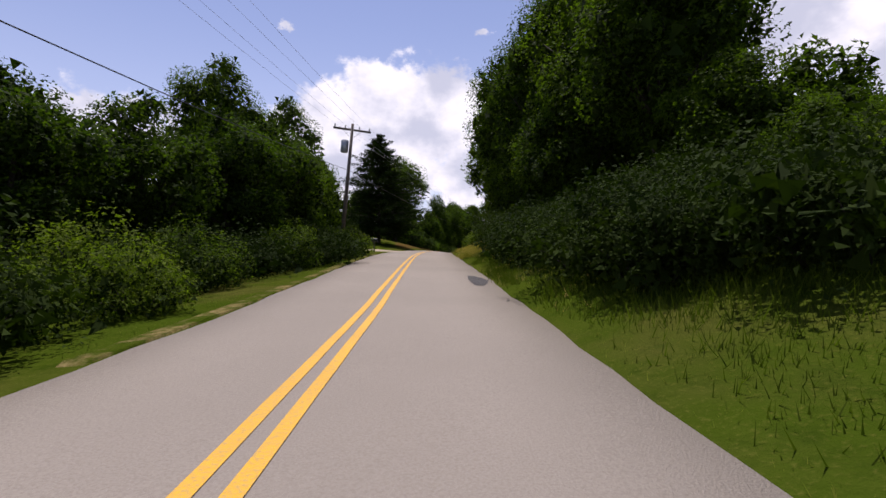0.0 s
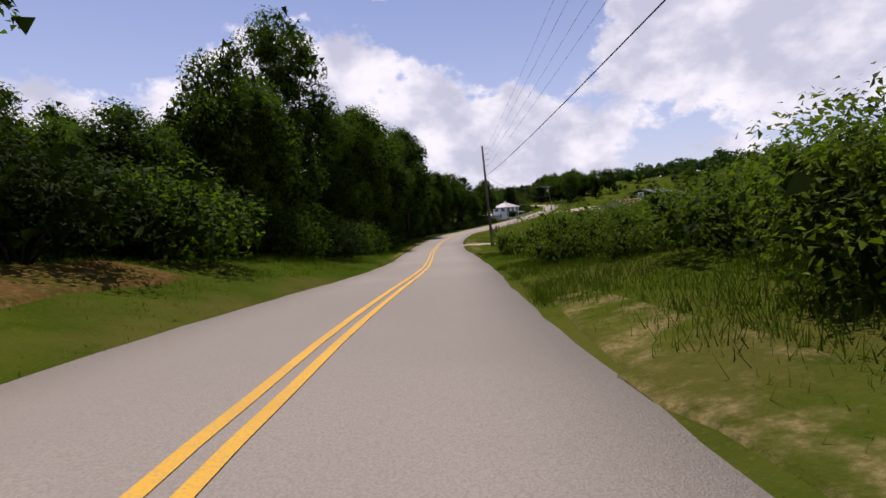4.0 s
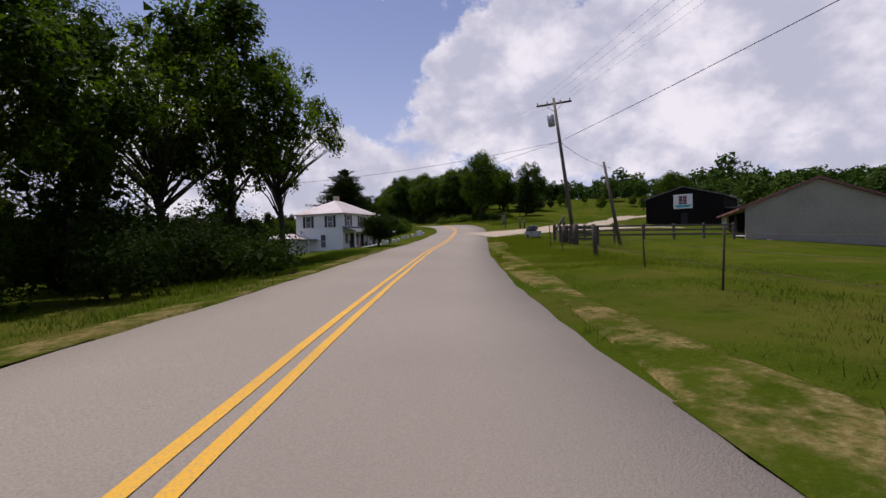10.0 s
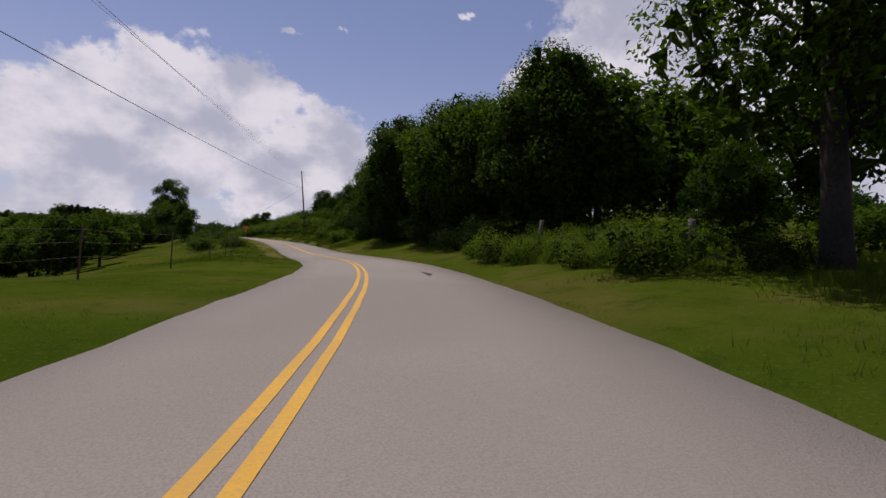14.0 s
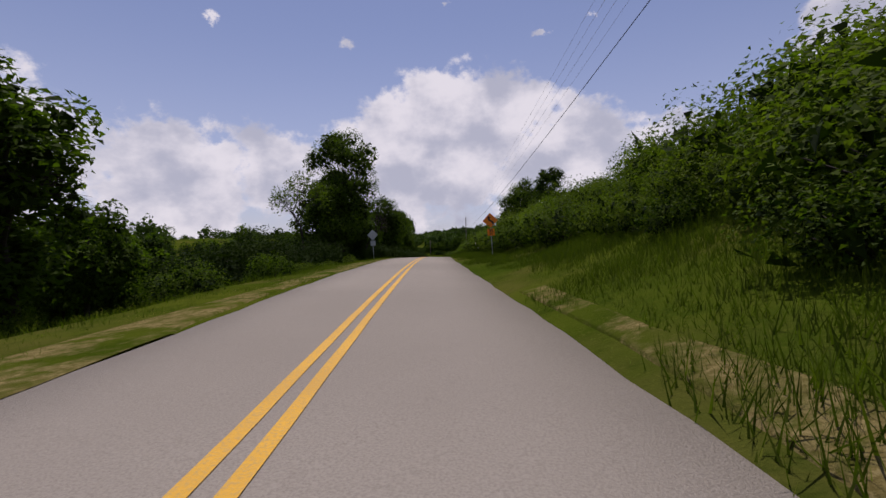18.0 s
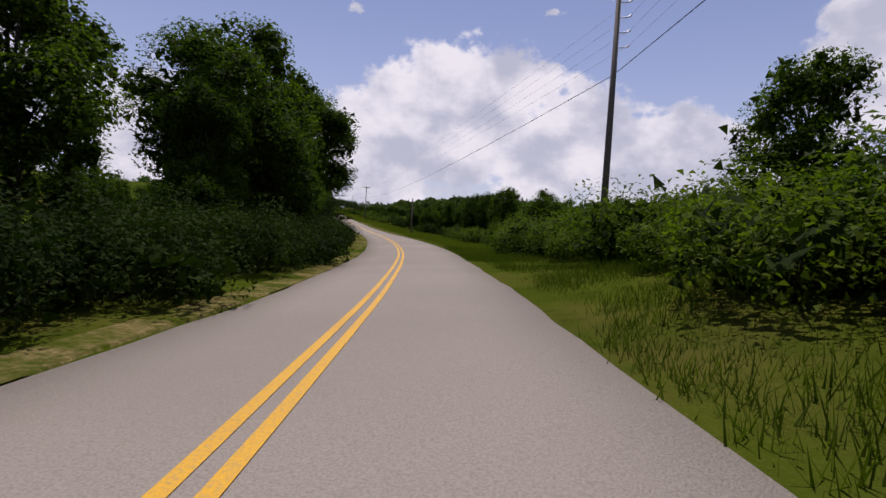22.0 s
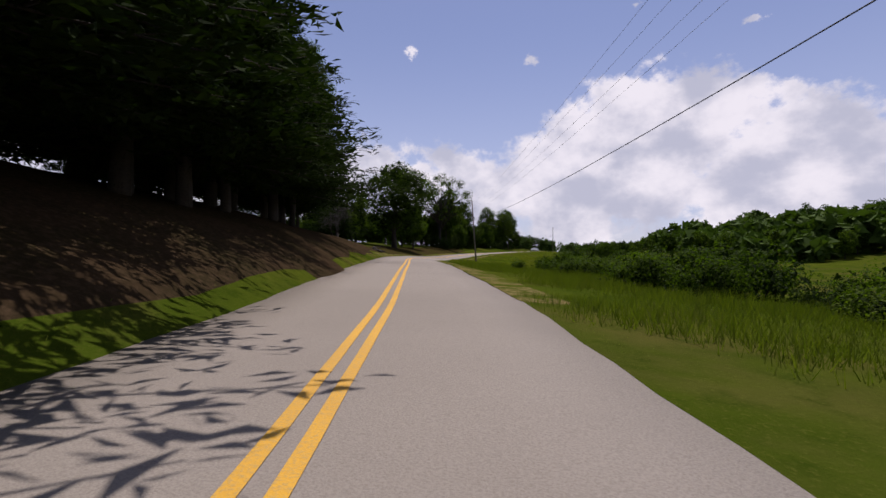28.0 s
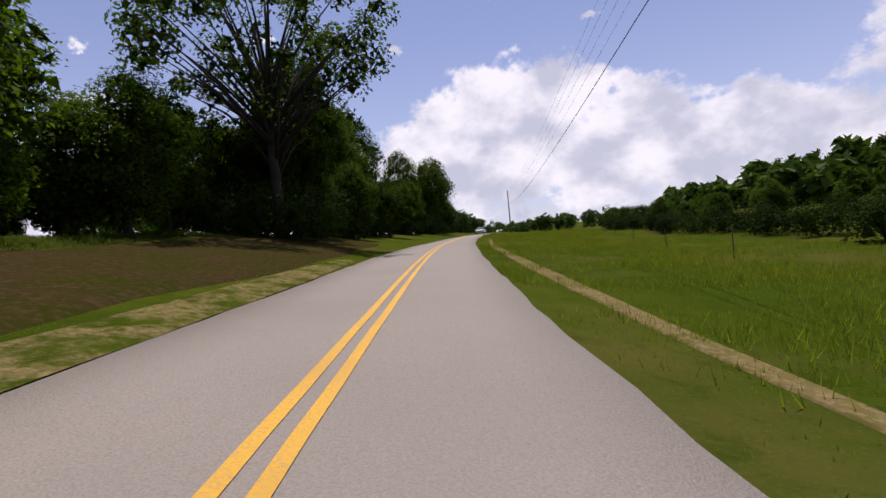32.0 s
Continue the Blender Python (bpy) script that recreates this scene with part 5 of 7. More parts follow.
for t0, t1, side, out, wide in ((0.2, 1.6, -1, 0.25, 0.3), (5.6, 8.2, -1, 0.4, 0.5), (8.2, 11.7, -1, 0.55, 0.75), (15.6, 20.2, -1, 0.9, 1.15), (20.2, 23.2, -1, 0.4, 0.5), (23.2, 25.2, -1, 0.7, 0.9),
                                (29.9, 32.8, -1, 0.55, 0.7), (1.75, 3.3, 1, 1.7, 1.7), (3.3, 4.4, 1, 0.7, 0.8), (5.8, 7.2, 1, 1.0, 1.2), (8.4, 12.0, 1, 0.7, 0.9), (16.0, 18.6, 1, 0.5, 0.6), (24.4, 26.8, 1, 0.7, 0.8),
                                (28.4, 30.4, 1, 0.6, 0.7)):
    straw_strip(t0, t1, side, out, wide)
for t0, t1, d0, d1, many, tall in ((15.6, 20.2, -4.6, -2.2, 9000, 0.10), (8.2, 11.7, -4.4, -3.2, 5000, 0.09), (23.2, 25.2, -3.6, -2.4, 4000, 0.09), (29.8, 32.8, -3.6, -2.4, 5000, 0.08), (8.4, 12.0, 3.0, 4.2, 5000, 0.09)):
    grass("mown_straw", t0, t1, d0, d1, many, tall, "loose mown straw along the road", CUT_GRASS, 1.5)
grass("hill_field_grass", 13.4, 15.2, 6.5, 16, 16000, 0.38, "tall grass on the hill field's edge")
grass("verge_grass_left", -0.5, 34, -5.6, -2.4, 60000, 0.10, "short uneven grass at the road's left edge")
grass("verge_grass_right", -0.5, 34, 2.4, 5.6, 60000, 0.10, "short uneven grass at the road's right edge")
for t0, t1, d0, d1, many, tall in ((16.3, 20.4, -4.8, -3.2, 5000, 0.12), (23.4, 25.4, -4.9, -3.2, 3000, 0.10), (29.6, 31.6, -4.4, -3.0, 2500, 0.08), (8.0, 11.8, -4.2, -2.9, 4000, 0.09),
                                   (0.3, 3.2, 3.2, 8.0, 5000, 0.2), (24.2, 26.6, 3.4, 5.4, 2500, 0.16), (10.0, 12.4, 2.9, 5.2, 2500, 0.08), (5.8, 7.2, 3.0, 6, 2500, 0.1)):
    grass("dry_grass", t0, t1, d0, d1, many, tall, "dry straw-coloured grass along the road", CUT_GRASS if t0 < 1 else STRAW, 0.7)
grass("cut_straw", 1.25, 3.2, 3.1, 6.4, 30000, 0.26, "cut straw lying on the road bank", CUT_GRASS, 1.6)
grass("tall_grass_right", 16.2, 23.4, 3.4, 8.0, 70000, 0.40, "tall lush grass on the bank", LUSH)
grass("tall_grass_field", 22.8, 30.2, 4.4, 11, 70000, 0.42, "tall seeding grass beside the road")
grass("meadow_grass", 30.6, 36, 3.4, 20, 60000, 0.34, "tall green meadow grass", MEADOW)
grass("bank_grass", -0.4, 5.4, 2.9, 8.0, 60000, 0.3, "rough grass on the bank", LUSH)
grass("wood_edge_grass", 4.4, 11.5, -8.0, -3.6, 30000, 0.3, "rough grass at the woods' edge")
grass("paddock_grass", 10.7, 12.08, 3.3, 8.0, 26000, 0.26, "tall yellow-green grass before the paddock fence", MEADOW)
grass("field_grass", 6.2, 12.2, 3.6, 13, 40000, 0.2, "grazed grass along the fence")
# a cover of dark blades puts the trees' shade into the lawn colour
grass("lawn_grass", 24.2, 26.4, -12, -2.8, 60000, 0.13, "lush lawn grass coloured dark for shade", LUSH)
grass("lawn_grass", 30.2, 33.0, -15, -9, 40000, 0.15, "lush lawn grass coloured dark for shade", LUSH)
grass("valley_edge_grass", 15.0, 25.2, -9.5, -3.4, 30000, 0.3, "rough grass on the left verge")


# ---- poles and cables ----
def utility_pole(t, d, height, label, arm=True, rack=False, drum=False, lean=0.0, turn=0.0):
    """A wooden utility pole. Returns it and the places where its cables hang."""
    x, y, z, head = grid_z(t, d)
    thing = tagged(new("utility_pole"), label, "utility pole", "poles along the road")
    thing.matrix_basis = pose(x, y, z - 0.1, 0, lean, head + turn)
    part("pole", tubed([(0, 0, -0.3), (0, 0, height * 0.5), (0, 0, height)], [0.145, 0.12, 0.088], 10), POLE, thing)
    hang = []
    if arm:
        bm = bmesh.new()
        box(bm, -1.2, 0.09, height - 0.42, 1.2, 0.19, height - 0.3, 0.01)
        part("crossarm", bm, POLE, thing)
        for s in (-1, 1):
            part("brace", tubed([(0, 0.11, height - 0.95), (s * 0.62, 0.13, height - 0.4)], [0.015, 0.015], 5), STEEL, thing)
        for px in (-1.1, -0.45, 0.45, 1.1):
            part("insulator", tubed([(px, 0.14, height - 0.31), (px, 0.14, height - 0.2), (px, 0.14, height - 0.1)], [0.03, 0.05, 0.03], 8), STEEL, thing, "grey ceramic insulator")
            hang.append((px, 0.14, height - 0.1))
    if rack:
        for k in range(4):
            zz = height - 0.35 - 0.55 * k
            part("insulator", tubed([(0.08, 0, zz), (0.4, 0, zz + 0.04), (0.5, 0, zz + 0.12)], [0.02, 0.02, 0.05], 6), STEEL, thing, "grey ceramic insulator on a bracket")
            hang.append((0.5, 0, zz + 0.12))
    if drum:
        part("transformer", tubed([(-0.38, 0, height - 1.9), (-0.38, 0, height - 1.85), (-0.38, 0, height - 1.15), (-0.38, 0, height - 1.1)], [0.2, 0.24, 0.24, 0.16], 14), STEEL, thing, "grey transformer drum")
    low = (0.0, 0.0, height - 3.0)
    m = thing.matrix_basis
    return thing, [m @ Vector(p) for p in hang], m @ Vector(low)


def cable(a, b, sag, thick, name="cable", label="black overhead cable slung between poles", mat=None):
    pts = [Vector(a).lerp(Vector(b), u) - Vector((0, 0, sag * 4 * u * (1 - u))) for u in np.linspace(0, 1, 19)]
    ob = part(name, tubed(pts, [thick] * 19, 5), mat or CABLE)
    return tagged(ob, label, "cable", "overhead cables")


POLES = [utility_pole(-1.9, -8.0, 8.6, "weathered wooden utility pole with a crossarm"),
         utility_pole(1.38, -5.1, 8.6, "wooden utility pole with a crossarm and transformer", drum=True, turn=12, lean=5),
         utility_pole(6.2, 5.6, 10.0, "leaning wooden utility pole beside a field fence", arm=False, rack=True, lean=-3),
         utility_pole(11.61, 8.9, 10.2, "wooden utility pole with a crossarm near the barns", drum=True, lean=-7),
         utility_pole(17.65, 7.4, 10.2, "wooden utility pole on the overgrown bank", arm=False, rack=True, lean=-6.5),
         utility_pole(22.66, 7.8, 10.0, "wooden utility pole rising from roadside brush", arm=False, rack=True),
         utility_pole(27.25, 7.6, 9.4, "thin wooden utility pole with a crossarm"),
         utility_pole(31.93, 5.6, 10.6, "leaning wooden utility pole beside the meadow", arm=False, rack=True, lean=-4),
         utility_pole(36.3, 5.0, 9.5, "distant wooden utility pole", arm=False, rack=True)]
for (_, ha, la), (_, hb, lb) in zip(POLES, POLES[1:]):
    cable(la, lb, 1.3, 0.014)
    for pa, pb in list(zip(ha, hb))[:4]:
        cable(pa, pb, 1.0, 0.005, label="thin overhead wire slung between poles", mat=WIRE)
_, _, post_low = utility_pole(25.1, 7.2, 6.2, "plain bleached wooden pole beside the verge", arm=False)
_, side_hang, side_low = utility_pole(11.69, 12.4, 6.0, "short dark leaning pole at the paddock fence", arm=False, lean=-10)
cable(POLES[3][2], side_low + Vector((0, 0, 2.5)), 0.3, 0.012)
yx, yy, yz, _ = grid_z(11.75, -24)
cable(POLES[3][2], (yx, yy, yz + 6.5), 0.9, 0.012)
utility_pole(11.75, -24, 7.5, "grey pole in the farmhouse yard", arm=False)


# ---- road signs ----
ORANGE = plain("orange sign sheeting", (1.0, 0.24, 0.004), 0.35, 0, 0.06, 6)
SIGN_BLACK = plain("black sign print", (0.015, 0.015, 0.015), 0.5)
ALUMINIUM = plain("dull aluminium sheet", (0.40, 0.41, 0.40), 0.5, 0.5)


def lettering(text, size, mat, parent, m, name="lettering", deep=0.003):
    """Raised letters as a mesh part."""
    curve = bpy.data.curves.new(name, "FONT")
    curve.body, curve.size, curve.align_x, curve.align_y, curve.extrude, curve.offset = text, size, "CENTER", "CENTER", deep, size * 0.018
    tmp = new(name, curve)
    me = bpy.data.meshes.new_from_object(tmp)
    bpy.data.objects.remove(tmp)
    me.materials.clear()
    me.materials.append(mat)
    ob = new(name, me)
    ob.parent = parent
    ob.matrix_basis = m
    return ob


def diamond(side, thick=0.004, y=0.0, r=0.05):
    h = side / math.sqrt(2)
    pts = []
    for cx, cz, a0 in ((0, h, 90), (-h, 0, 180), (0, -h, 270), (h, 0, 0)):
        inner = 1 - r / h * 1.414
        for a in (-45, -15, 15, 45):
            pts.append((cx * inner + r * math.cos(radians(a0 + a)), cz * inner + r * math.sin(radians(a0 + a))))
    return prism(bmesh.new(), pts, thick, pose(0, y, 0))


def warning_sign(t, d, label, facing=0.0, lean=0.0, front=True, up=2.5):
    x, y, z, head = grid_z(t, d)
    thing = tagged(new("warning_sign"), label, "road sign")
    thing.matrix_basis = pose(x, y, z, 0, lean, head + facing)
    part("post", boxed(-0.03, 0.0, -0.3, 0.03, 0.04, up + 0.25, bevel=0.006), STEEL, thing, "grey steel signpost")
    face = ORANGE if front else ALUMINIUM
    bm = diamond(0.762, 0.004, -0.012)
    bmesh.ops.translate(bm, verts=bm.verts[:], vec=(0, 0, up))
    panel = part("panel", bm, face, thing)
    plate = part("speed_plate", boxed(-0.25, -0.012, up - 1.06, 0.25, -0.008, up - 0.57, bevel=0.0), face, thing)
    if front:
        bm = bmesh.new()
        for s0, s1 in ((0.715, 0.69),):
            ring_a, ring_b = s0 / math.sqrt(2), s1 / math.sqrt(2)
            va = [bm.verts.new((ring_a * c, -0.014, up + ring_a * s)) for c, s in ((0, 1), (-1, 0), (0, -1), (1, 0))]
            vb = [bm.verts.new((ring_b * c, -0.014, up + ring_b * s)) for c, s in ((0, 1), (-1, 0), (0, -1), (1, 0))]
            for i in range(4):
                j = (i + 1) % 4
                bm.faces.new((va[i], va[j], vb[j], vb[i]))
        part("border", bm, SIGN_BLACK, panel, "thin black border")
        arrow = [(0.13, -0.27), (0.235, -0.27), (0.235, -0.13), (0.20, -0.06), (-0.02, 0.06), (-0.045, 0.10), (-0.045, 0.16), (0.03, 0.16), (-0.09, 0.33), (-0.21, 0.16),
                 (-0.145, 0.16), (-0.145, 0.06), (-0.11, -0.01), (0.10, -0.12), (0.13, -0.17)]
        bm = prism(bmesh.new(), [(px, pz) for px, pz in arrow], 0.002, pose(0, -0.015, up))
        part("arrow", bm, SIGN_BLACK, panel, "black winding-road arrow")
        m = pose(0, -0.0135, up - 0.735, 90, 0, 0)
        lettering("35", 0.34, SIGN_BLACK, plate, m)
        lettering("MPH", 0.12, SIGN_BLACK, plate, pose(0, -0.0135, up - 0.955, 90, 0, 0))
    return thing


warning_sign(19.3, 5.1, "orange diamond winding-road sign with a 35 MPH plate", lean=-3, up=2.5)
warning_sign(19.85, -5.2, "grey back of a diamond road sign on a post", 180, 2, False)


# ---- fences ----
def post(t, d, height, radius, mat, name="fence_post", label="weathered round wooden fence post", group="fence posts", lean=(0, 0)):
    x, y, z, head = grid_z(t, d)
    thing = part(name, tubed([(0, 0, -0.4), (0, 0, height * 0.6), (0, 0, height - 0.02), (0, 0, height)], [radius, radius * 0.95, radius * 0.9, radius * 0.6], 8), mat)
    thing.matrix_basis = pose(x, y, z, lean[0], lean[1], head)
    return tagged(thing, label, "fence post", group)


def wire_run(places, heights, name="fence_wire", label="thin sagging fence wire"):
    for h in heights:
        pts = []
        for a, b in zip(places, places[1:]):
            for u in (0, 0.5):
                p = np.array(a) + (np.array(b) - np.array(a)) * u
                pts.append((p[0], p[1], p[2] + h - (0.04 if u else 0)))
        pts.append((*places[-1][:2], places[-1][2] + h))
        tagged(part(name, tubed(pts, [0.0035] * len(pts), 4), RUST), label, "fence wire", "fence wires")


run = []
for i, t in enumerate(np.arange(6.3, 11.5, 0.23)):
    d = 6.6 + 0.25 * math.sin(i * 1.7)
    if i % 4 == 0:
        post(t, d, 1.35, 0.09, WOOD_GREY, lean=(rng.uniform(-4, 4), rng.uniform(-5, 5)))
    else:
        post(t, d, 1.25, 0.025, RUST, label="thin rusty steel fence post", lean=(rng.uniform(-4, 4), rng.uniform(-4, 4)))
    run.append(grid_z(t, d)[:3])
wire_run(run, (0.45, 0.8, 1.1))
post(1.52, -5.6, 1.5, 0.13, WOOD_GREY, label="short dark wooden stump beside the utility pole")
post(7.45, 7.0, 1.2, 0.17, WOOD_GREY, label="thick weathered wooden corner post", lean=(0, 3))
post(8.26, 6.4, 1.3, 0.17, WOOD_GREY, label="thick weathered wooden corner post", lean=(0, 3))
post(8.3, 6.9, 1.25, 0.14, WOOD_GREY, label="thick weathered wooden corner post", lean=(0, -2))
post(11.52, 8.6, 1.35, 0.19, WOOD_GREY, label="thick grey wooden gatepost")
run = []
for i, t in enumerate(np.arange(14.3, 16.8, 0.26)):
    d = -6.5 + 0.35 * (t - 14.3)
    post(t, d, 1.25, 0.025, RUST, label="slim steel fence post with a white tip", lean=(0, rng.uniform(-3, 3)))
    run.append(grid_z(t, d)[:3])
wire_run(run, (0.5, 0.85, 1.15))
for t, d, h, r in ((12.84, 8.1, 1.4, 0.11), (12.84, 8.6, 1.1, 0.11), (12.94, 6.6, 1.35, 0.06), (13.15, 6.8, 1.3, 0.05), (12.34, 11.1, 1.2, 0.13), (13.66, 9.5, 1.7, 0.1), (13.45, 8.15, 1.5, 0.12), (13.44, 5.97, 0.95, 0.035), (14.56, 9.1, 1.15, 0.11), (14.95, 8.5, 1.6, 0.11)):
    post(t, d, h, r, WOOD_GREY, label="old wooden field post in the grass", lean=(rng.uniform(-6, 6), rng.uniform(-6, 6)))
post(12.34, 10.1, 1.9, 0.13, WOOD_GREY, label="thick leaning wooden gatepost by the lane", lean=(0, 32))
for t, d in ((31.26, 4.9), (31.52, 5.2)):
    post(t, d, 0.5, 0.03, RUST, label="short marker post in the roadside grass")
for i, (t, d) in enumerate(((32.9, 14), (33.3, 15), (33.7, 16), (34.1, 17), (34.5, 18))):
    post(t, d, 1.2, 0.03, RUST, label="thin steel post in the meadow")
for t, d in ((24.3, -7.8), (24.75, -8.2), (25.0, -8.6)):
    post(t, d, 1.2, 0.05, WOOD_GREY, label="grey fence post at the lawn's edge")


def board_fence(t0, d0, t1, d1, spans, label):
    """A low post-and-rail fence."""
    thing = tagged(new("board_fence"), label, "fence")
    a, b = np.array(grid_z(t0, d0)[:3]), np.array(grid_z(t1, d1)[:3])
    ang = math.degrees(math.atan2(b[1] - a[1], b[0] - a[0]))
    long = float(np.hypot(*(b - a)[:2]))
    slope = (b[2] - a[2]) / long
    thing.matrix_basis = pose(*a, 0, 0, ang)
    for i in range(spans + 1):
        x = long * i / spans
        part("post", boxed(x - 0.08, -0.08, slope * x - 0.3, x + 0.08, 0.08, slope * x + 1.25, bevel=0.015), WOOD_GREY, thing)
    for i in range(spans):
        for h in (0.4, 0.75, 1.08):
            x0, x1 = long * i / spans, long * (i + 1) / spans
            bm = bmesh.new()
            box(bm, x0, -0.13, h - 0.07, x1, -0.09, h + 0.07, 0.008)
            for v in bm.verts:
                v.co.z += slope * v.co.x + 0.02 * math.sin(i * 3 + h * 9)
            part("rail", bm, WOOD_GREY, thing)
    return thing


board_fence(11.56, 8.2, 11.82, 8.2, 2, "grey post-and-rail fence beside the barn lane")
board_fence(11.83, 8.3, 11.85, 22, 6, "grey post-and-rail fence around the paddock")
board_fence(11.54, 8.35, 11.5, 9.9, 1, "short grey board fence at the gate")
post(11.555, 8.0, 1.25, 0.17, WOOD_GREY, label="thick dark gatepost at the paddock")

# ---- buildings ----
WHITE = material("white painted boards", two_scale((0.80, 0.80, 0.79), (0.77, 0.77, 0.75), (0.70, 0.69, 0.66), 0.6, 14.0, 0.5), 0.6)
ROOF_TIN = material("rusty tin roof", two_scale((0.42, 0.38, 0.36), (0.34, 0.24, 0.19), (0.52, 0.48, 0.46), 0.5, 6.0, 0.55), 0.5, 0.4)
ROOF_GREY = plain("grey shingle roof", (0.20, 0.20, 0.21), 0.85, 0, 0.25, 9)
ROOF_DARK = plain("dark grey porch roofing", (0.085, 0.085, 0.09), 0.85, 0, 0.2, 9)
ROOF_BARN = material("dull weathered tin", two_scale((0.12, 0.115, 0.11), (0.08, 0.07, 0.065), (0.20, 0.19, 0.18), 0.4, 6.0), 0.6)
ROOF_RED = material("red metal roof", two_scale((0.22, 0.075, 0.072), (0.18, 0.07, 0.066), (0.27, 0.12, 0.11), 0.5, 5.0), 0.45, 0.4)
BLOCK = material("grey block wall", two_scale((0.38, 0.345, 0.27), (0.32, 0.29, 0.225), (0.44, 0.40, 0.33), 0.5, 12.0), 0.9)
BARN = material("dark barn boards", two_scale((0.008, 0.007, 0.007), (0.012, 0.010, 0.009), (0.022, 0.019, 0.017), 0.6, 12.0), 0.95, 0.05)
BRICK = material("red brick wall", two_scale((0.24, 0.075, 0.05), (0.19, 0.065, 0.045), (0.30, 0.14, 0.10), 1.5, 20.0), 0.9)
DARK = plain("dark interior", (0.02, 0.02, 0.022), 0.9)
SHUTTER = plain("black shutters", (0.02, 0.022, 0.022), 0.6)


def glass():
    m = bpy.data.materials.new("window glass")
    m.use_nodes = True
    p = m.node_tree.nodes["Principled BSDF"]
    p.inputs["Base Color"].default_value = (0.075, 0.08, 0.085, 1)
    p.inputs["Roughness"].default_value = 0.06
    return m


GLASS = glass()


def siding(x0, x1, z0, z1, flip=1, step=0.2, thick=0.055, gable=None):
    """Lapped boards on a wall in the x-z plane that faces -y."""
    bm = bmesh.new()
    z = z0
    while z < z1 - 0.01:
        top = min(z + step, z1)
        a, b = x0, x1
        if gable:
            a, b = gable(z)
        vs = [bm.verts.new(p) for p in ((a, -thick, z), (b, -thick, z), (b, -thick * 0.3, top), (a, -thick * 0.3, top), (a, 0, z), (b, 0, z))]
        bm.faces.new((vs[0], vs[1], vs[2], vs[3]))
        bm.faces.new((vs[4], vs[5], vs[1], vs[0]))
        z += step
    return bm


def turned(bm, m):
    bmesh.ops.transform(bm, matrix=m, verts=bm.verts[:])
    return bm


def window(parent, m, w, h, shutters=True, name="window"):
    """A sash window: frame, two panes, sill and shutters. m puts its lower middle on a wall that faces -y."""
    frame_bm = bmesh.new()
    for a in ((-w / 2 - 0.09, -0.06, -0.06, -w / 2, 0.02, h + 0.09), (w / 2, -0.06, -0.06, w / 2 + 0.09, 0.02, h + 0.09),
              (-w / 2, -0.06, h, w / 2, 0.02, h + 0.09), (-w / 2, -0.05, h / 2 - 0.03, w / 2, 0.02, h / 2 + 0.03)):
        box(frame_bm, *a)
    win = part(name, turned(frame_bm, m), WHITE, parent)
    part("sill", turned(boxed(-w / 2 - 0.13, -0.11, -0.1, w / 2 + 0.13, 0.02, -0.05), m), WHITE, win)
    part("pane", turned(boxed(-w / 2, -0.02, -0.05, w / 2, 0.01, h / 2 - 0.03), m), GLASS, win, "dark window pane")
    part("pane", turned(boxed(-w / 2, -0.035, h / 2 + 0.03, w / 2, -0.005, h), m), GLASS, win, "dark window pane")
    if shutters:
        for s in (-1, 1):
            bm = bmesh.new()
            x = s * (w / 2 + 0.1 + w * 0.26)
            box(bm, x - w * 0.25, -0.075, -0.08, x + w * 0.25, -0.04, h + 0.08)
            for k in range(9):
                zz = (k + 0.5) * h / 9
                box(bm, x - w * 0.2, -0.085, zz - 0.05, x + w * 0.2, -0.07, zz + 0.03)
            part("shutter", turned(bm, m), SHUTTER, win, "black louvred shutter")
    return win


def hip_roof(w, l, over, z, rise_, ridge=0.0):
    """A hipped roof over 0..l in x and 0..w in y."""
    bm = bmesh.new()
    a, b, c, d = -over, l + over, -over, w + over
    lo = [bm.verts.new(p) for p in ((a, c, z), (b, c, z), (b, d, z), (a, d, z))]
    r0, r1 = bm.verts.new((l / 2 - ridge / 2, w / 2, z + rise_)), bm.verts.new((l / 2 + ridge / 2, w / 2, z + rise_))
    bm.faces.new((lo[0], lo[1], r1, r0))
    bm.faces.new((lo[1], lo[2], r1))
    bm.faces.new((lo[2], lo[3], r0, r1))
    bm.faces.new((lo[3], lo[0], r0))
    un = [bm.verts.new(v.co - Vector((0, 0, 0.14))) for v in lo]
    bm.faces.new(un[::-1])
    for i in range(4):
        bm.faces.new((lo[(i + 1) % 4], lo[i], un[i], un[(i + 1) % 4]))
    return bm


def gable_roof(l, w, over, z, rise_, thick=0.12):
    """A gabled roof with its ridge along x."""
    bm = bmesh.new()
    slope = rise_ / (w / 2)
    for s in (-1, 1):
        y0, y1 = w / 2 + s * (w / 2 + over), w / 2
        z0, z1 = z - over * slope, z + rise_
        v = [bm.verts.new(p) for p in ((-over, y0, z0), (l + over, y0, z0), (l + over, y1, z1), (-over, y1, z1))]
        u = [bm.verts.new(q.co + Vector((0, 0, thick))) for q in v]
        bm.faces.new(u)
        bm.faces.new(v[::-1])
        for i in range(4):
            bm.faces.new((v[i], v[(i + 1) % 4], u[(i + 1) % 4], u[i]))
    bmesh.ops.recalc_face_normals(bm, faces=bm.faces[:])
    return bm


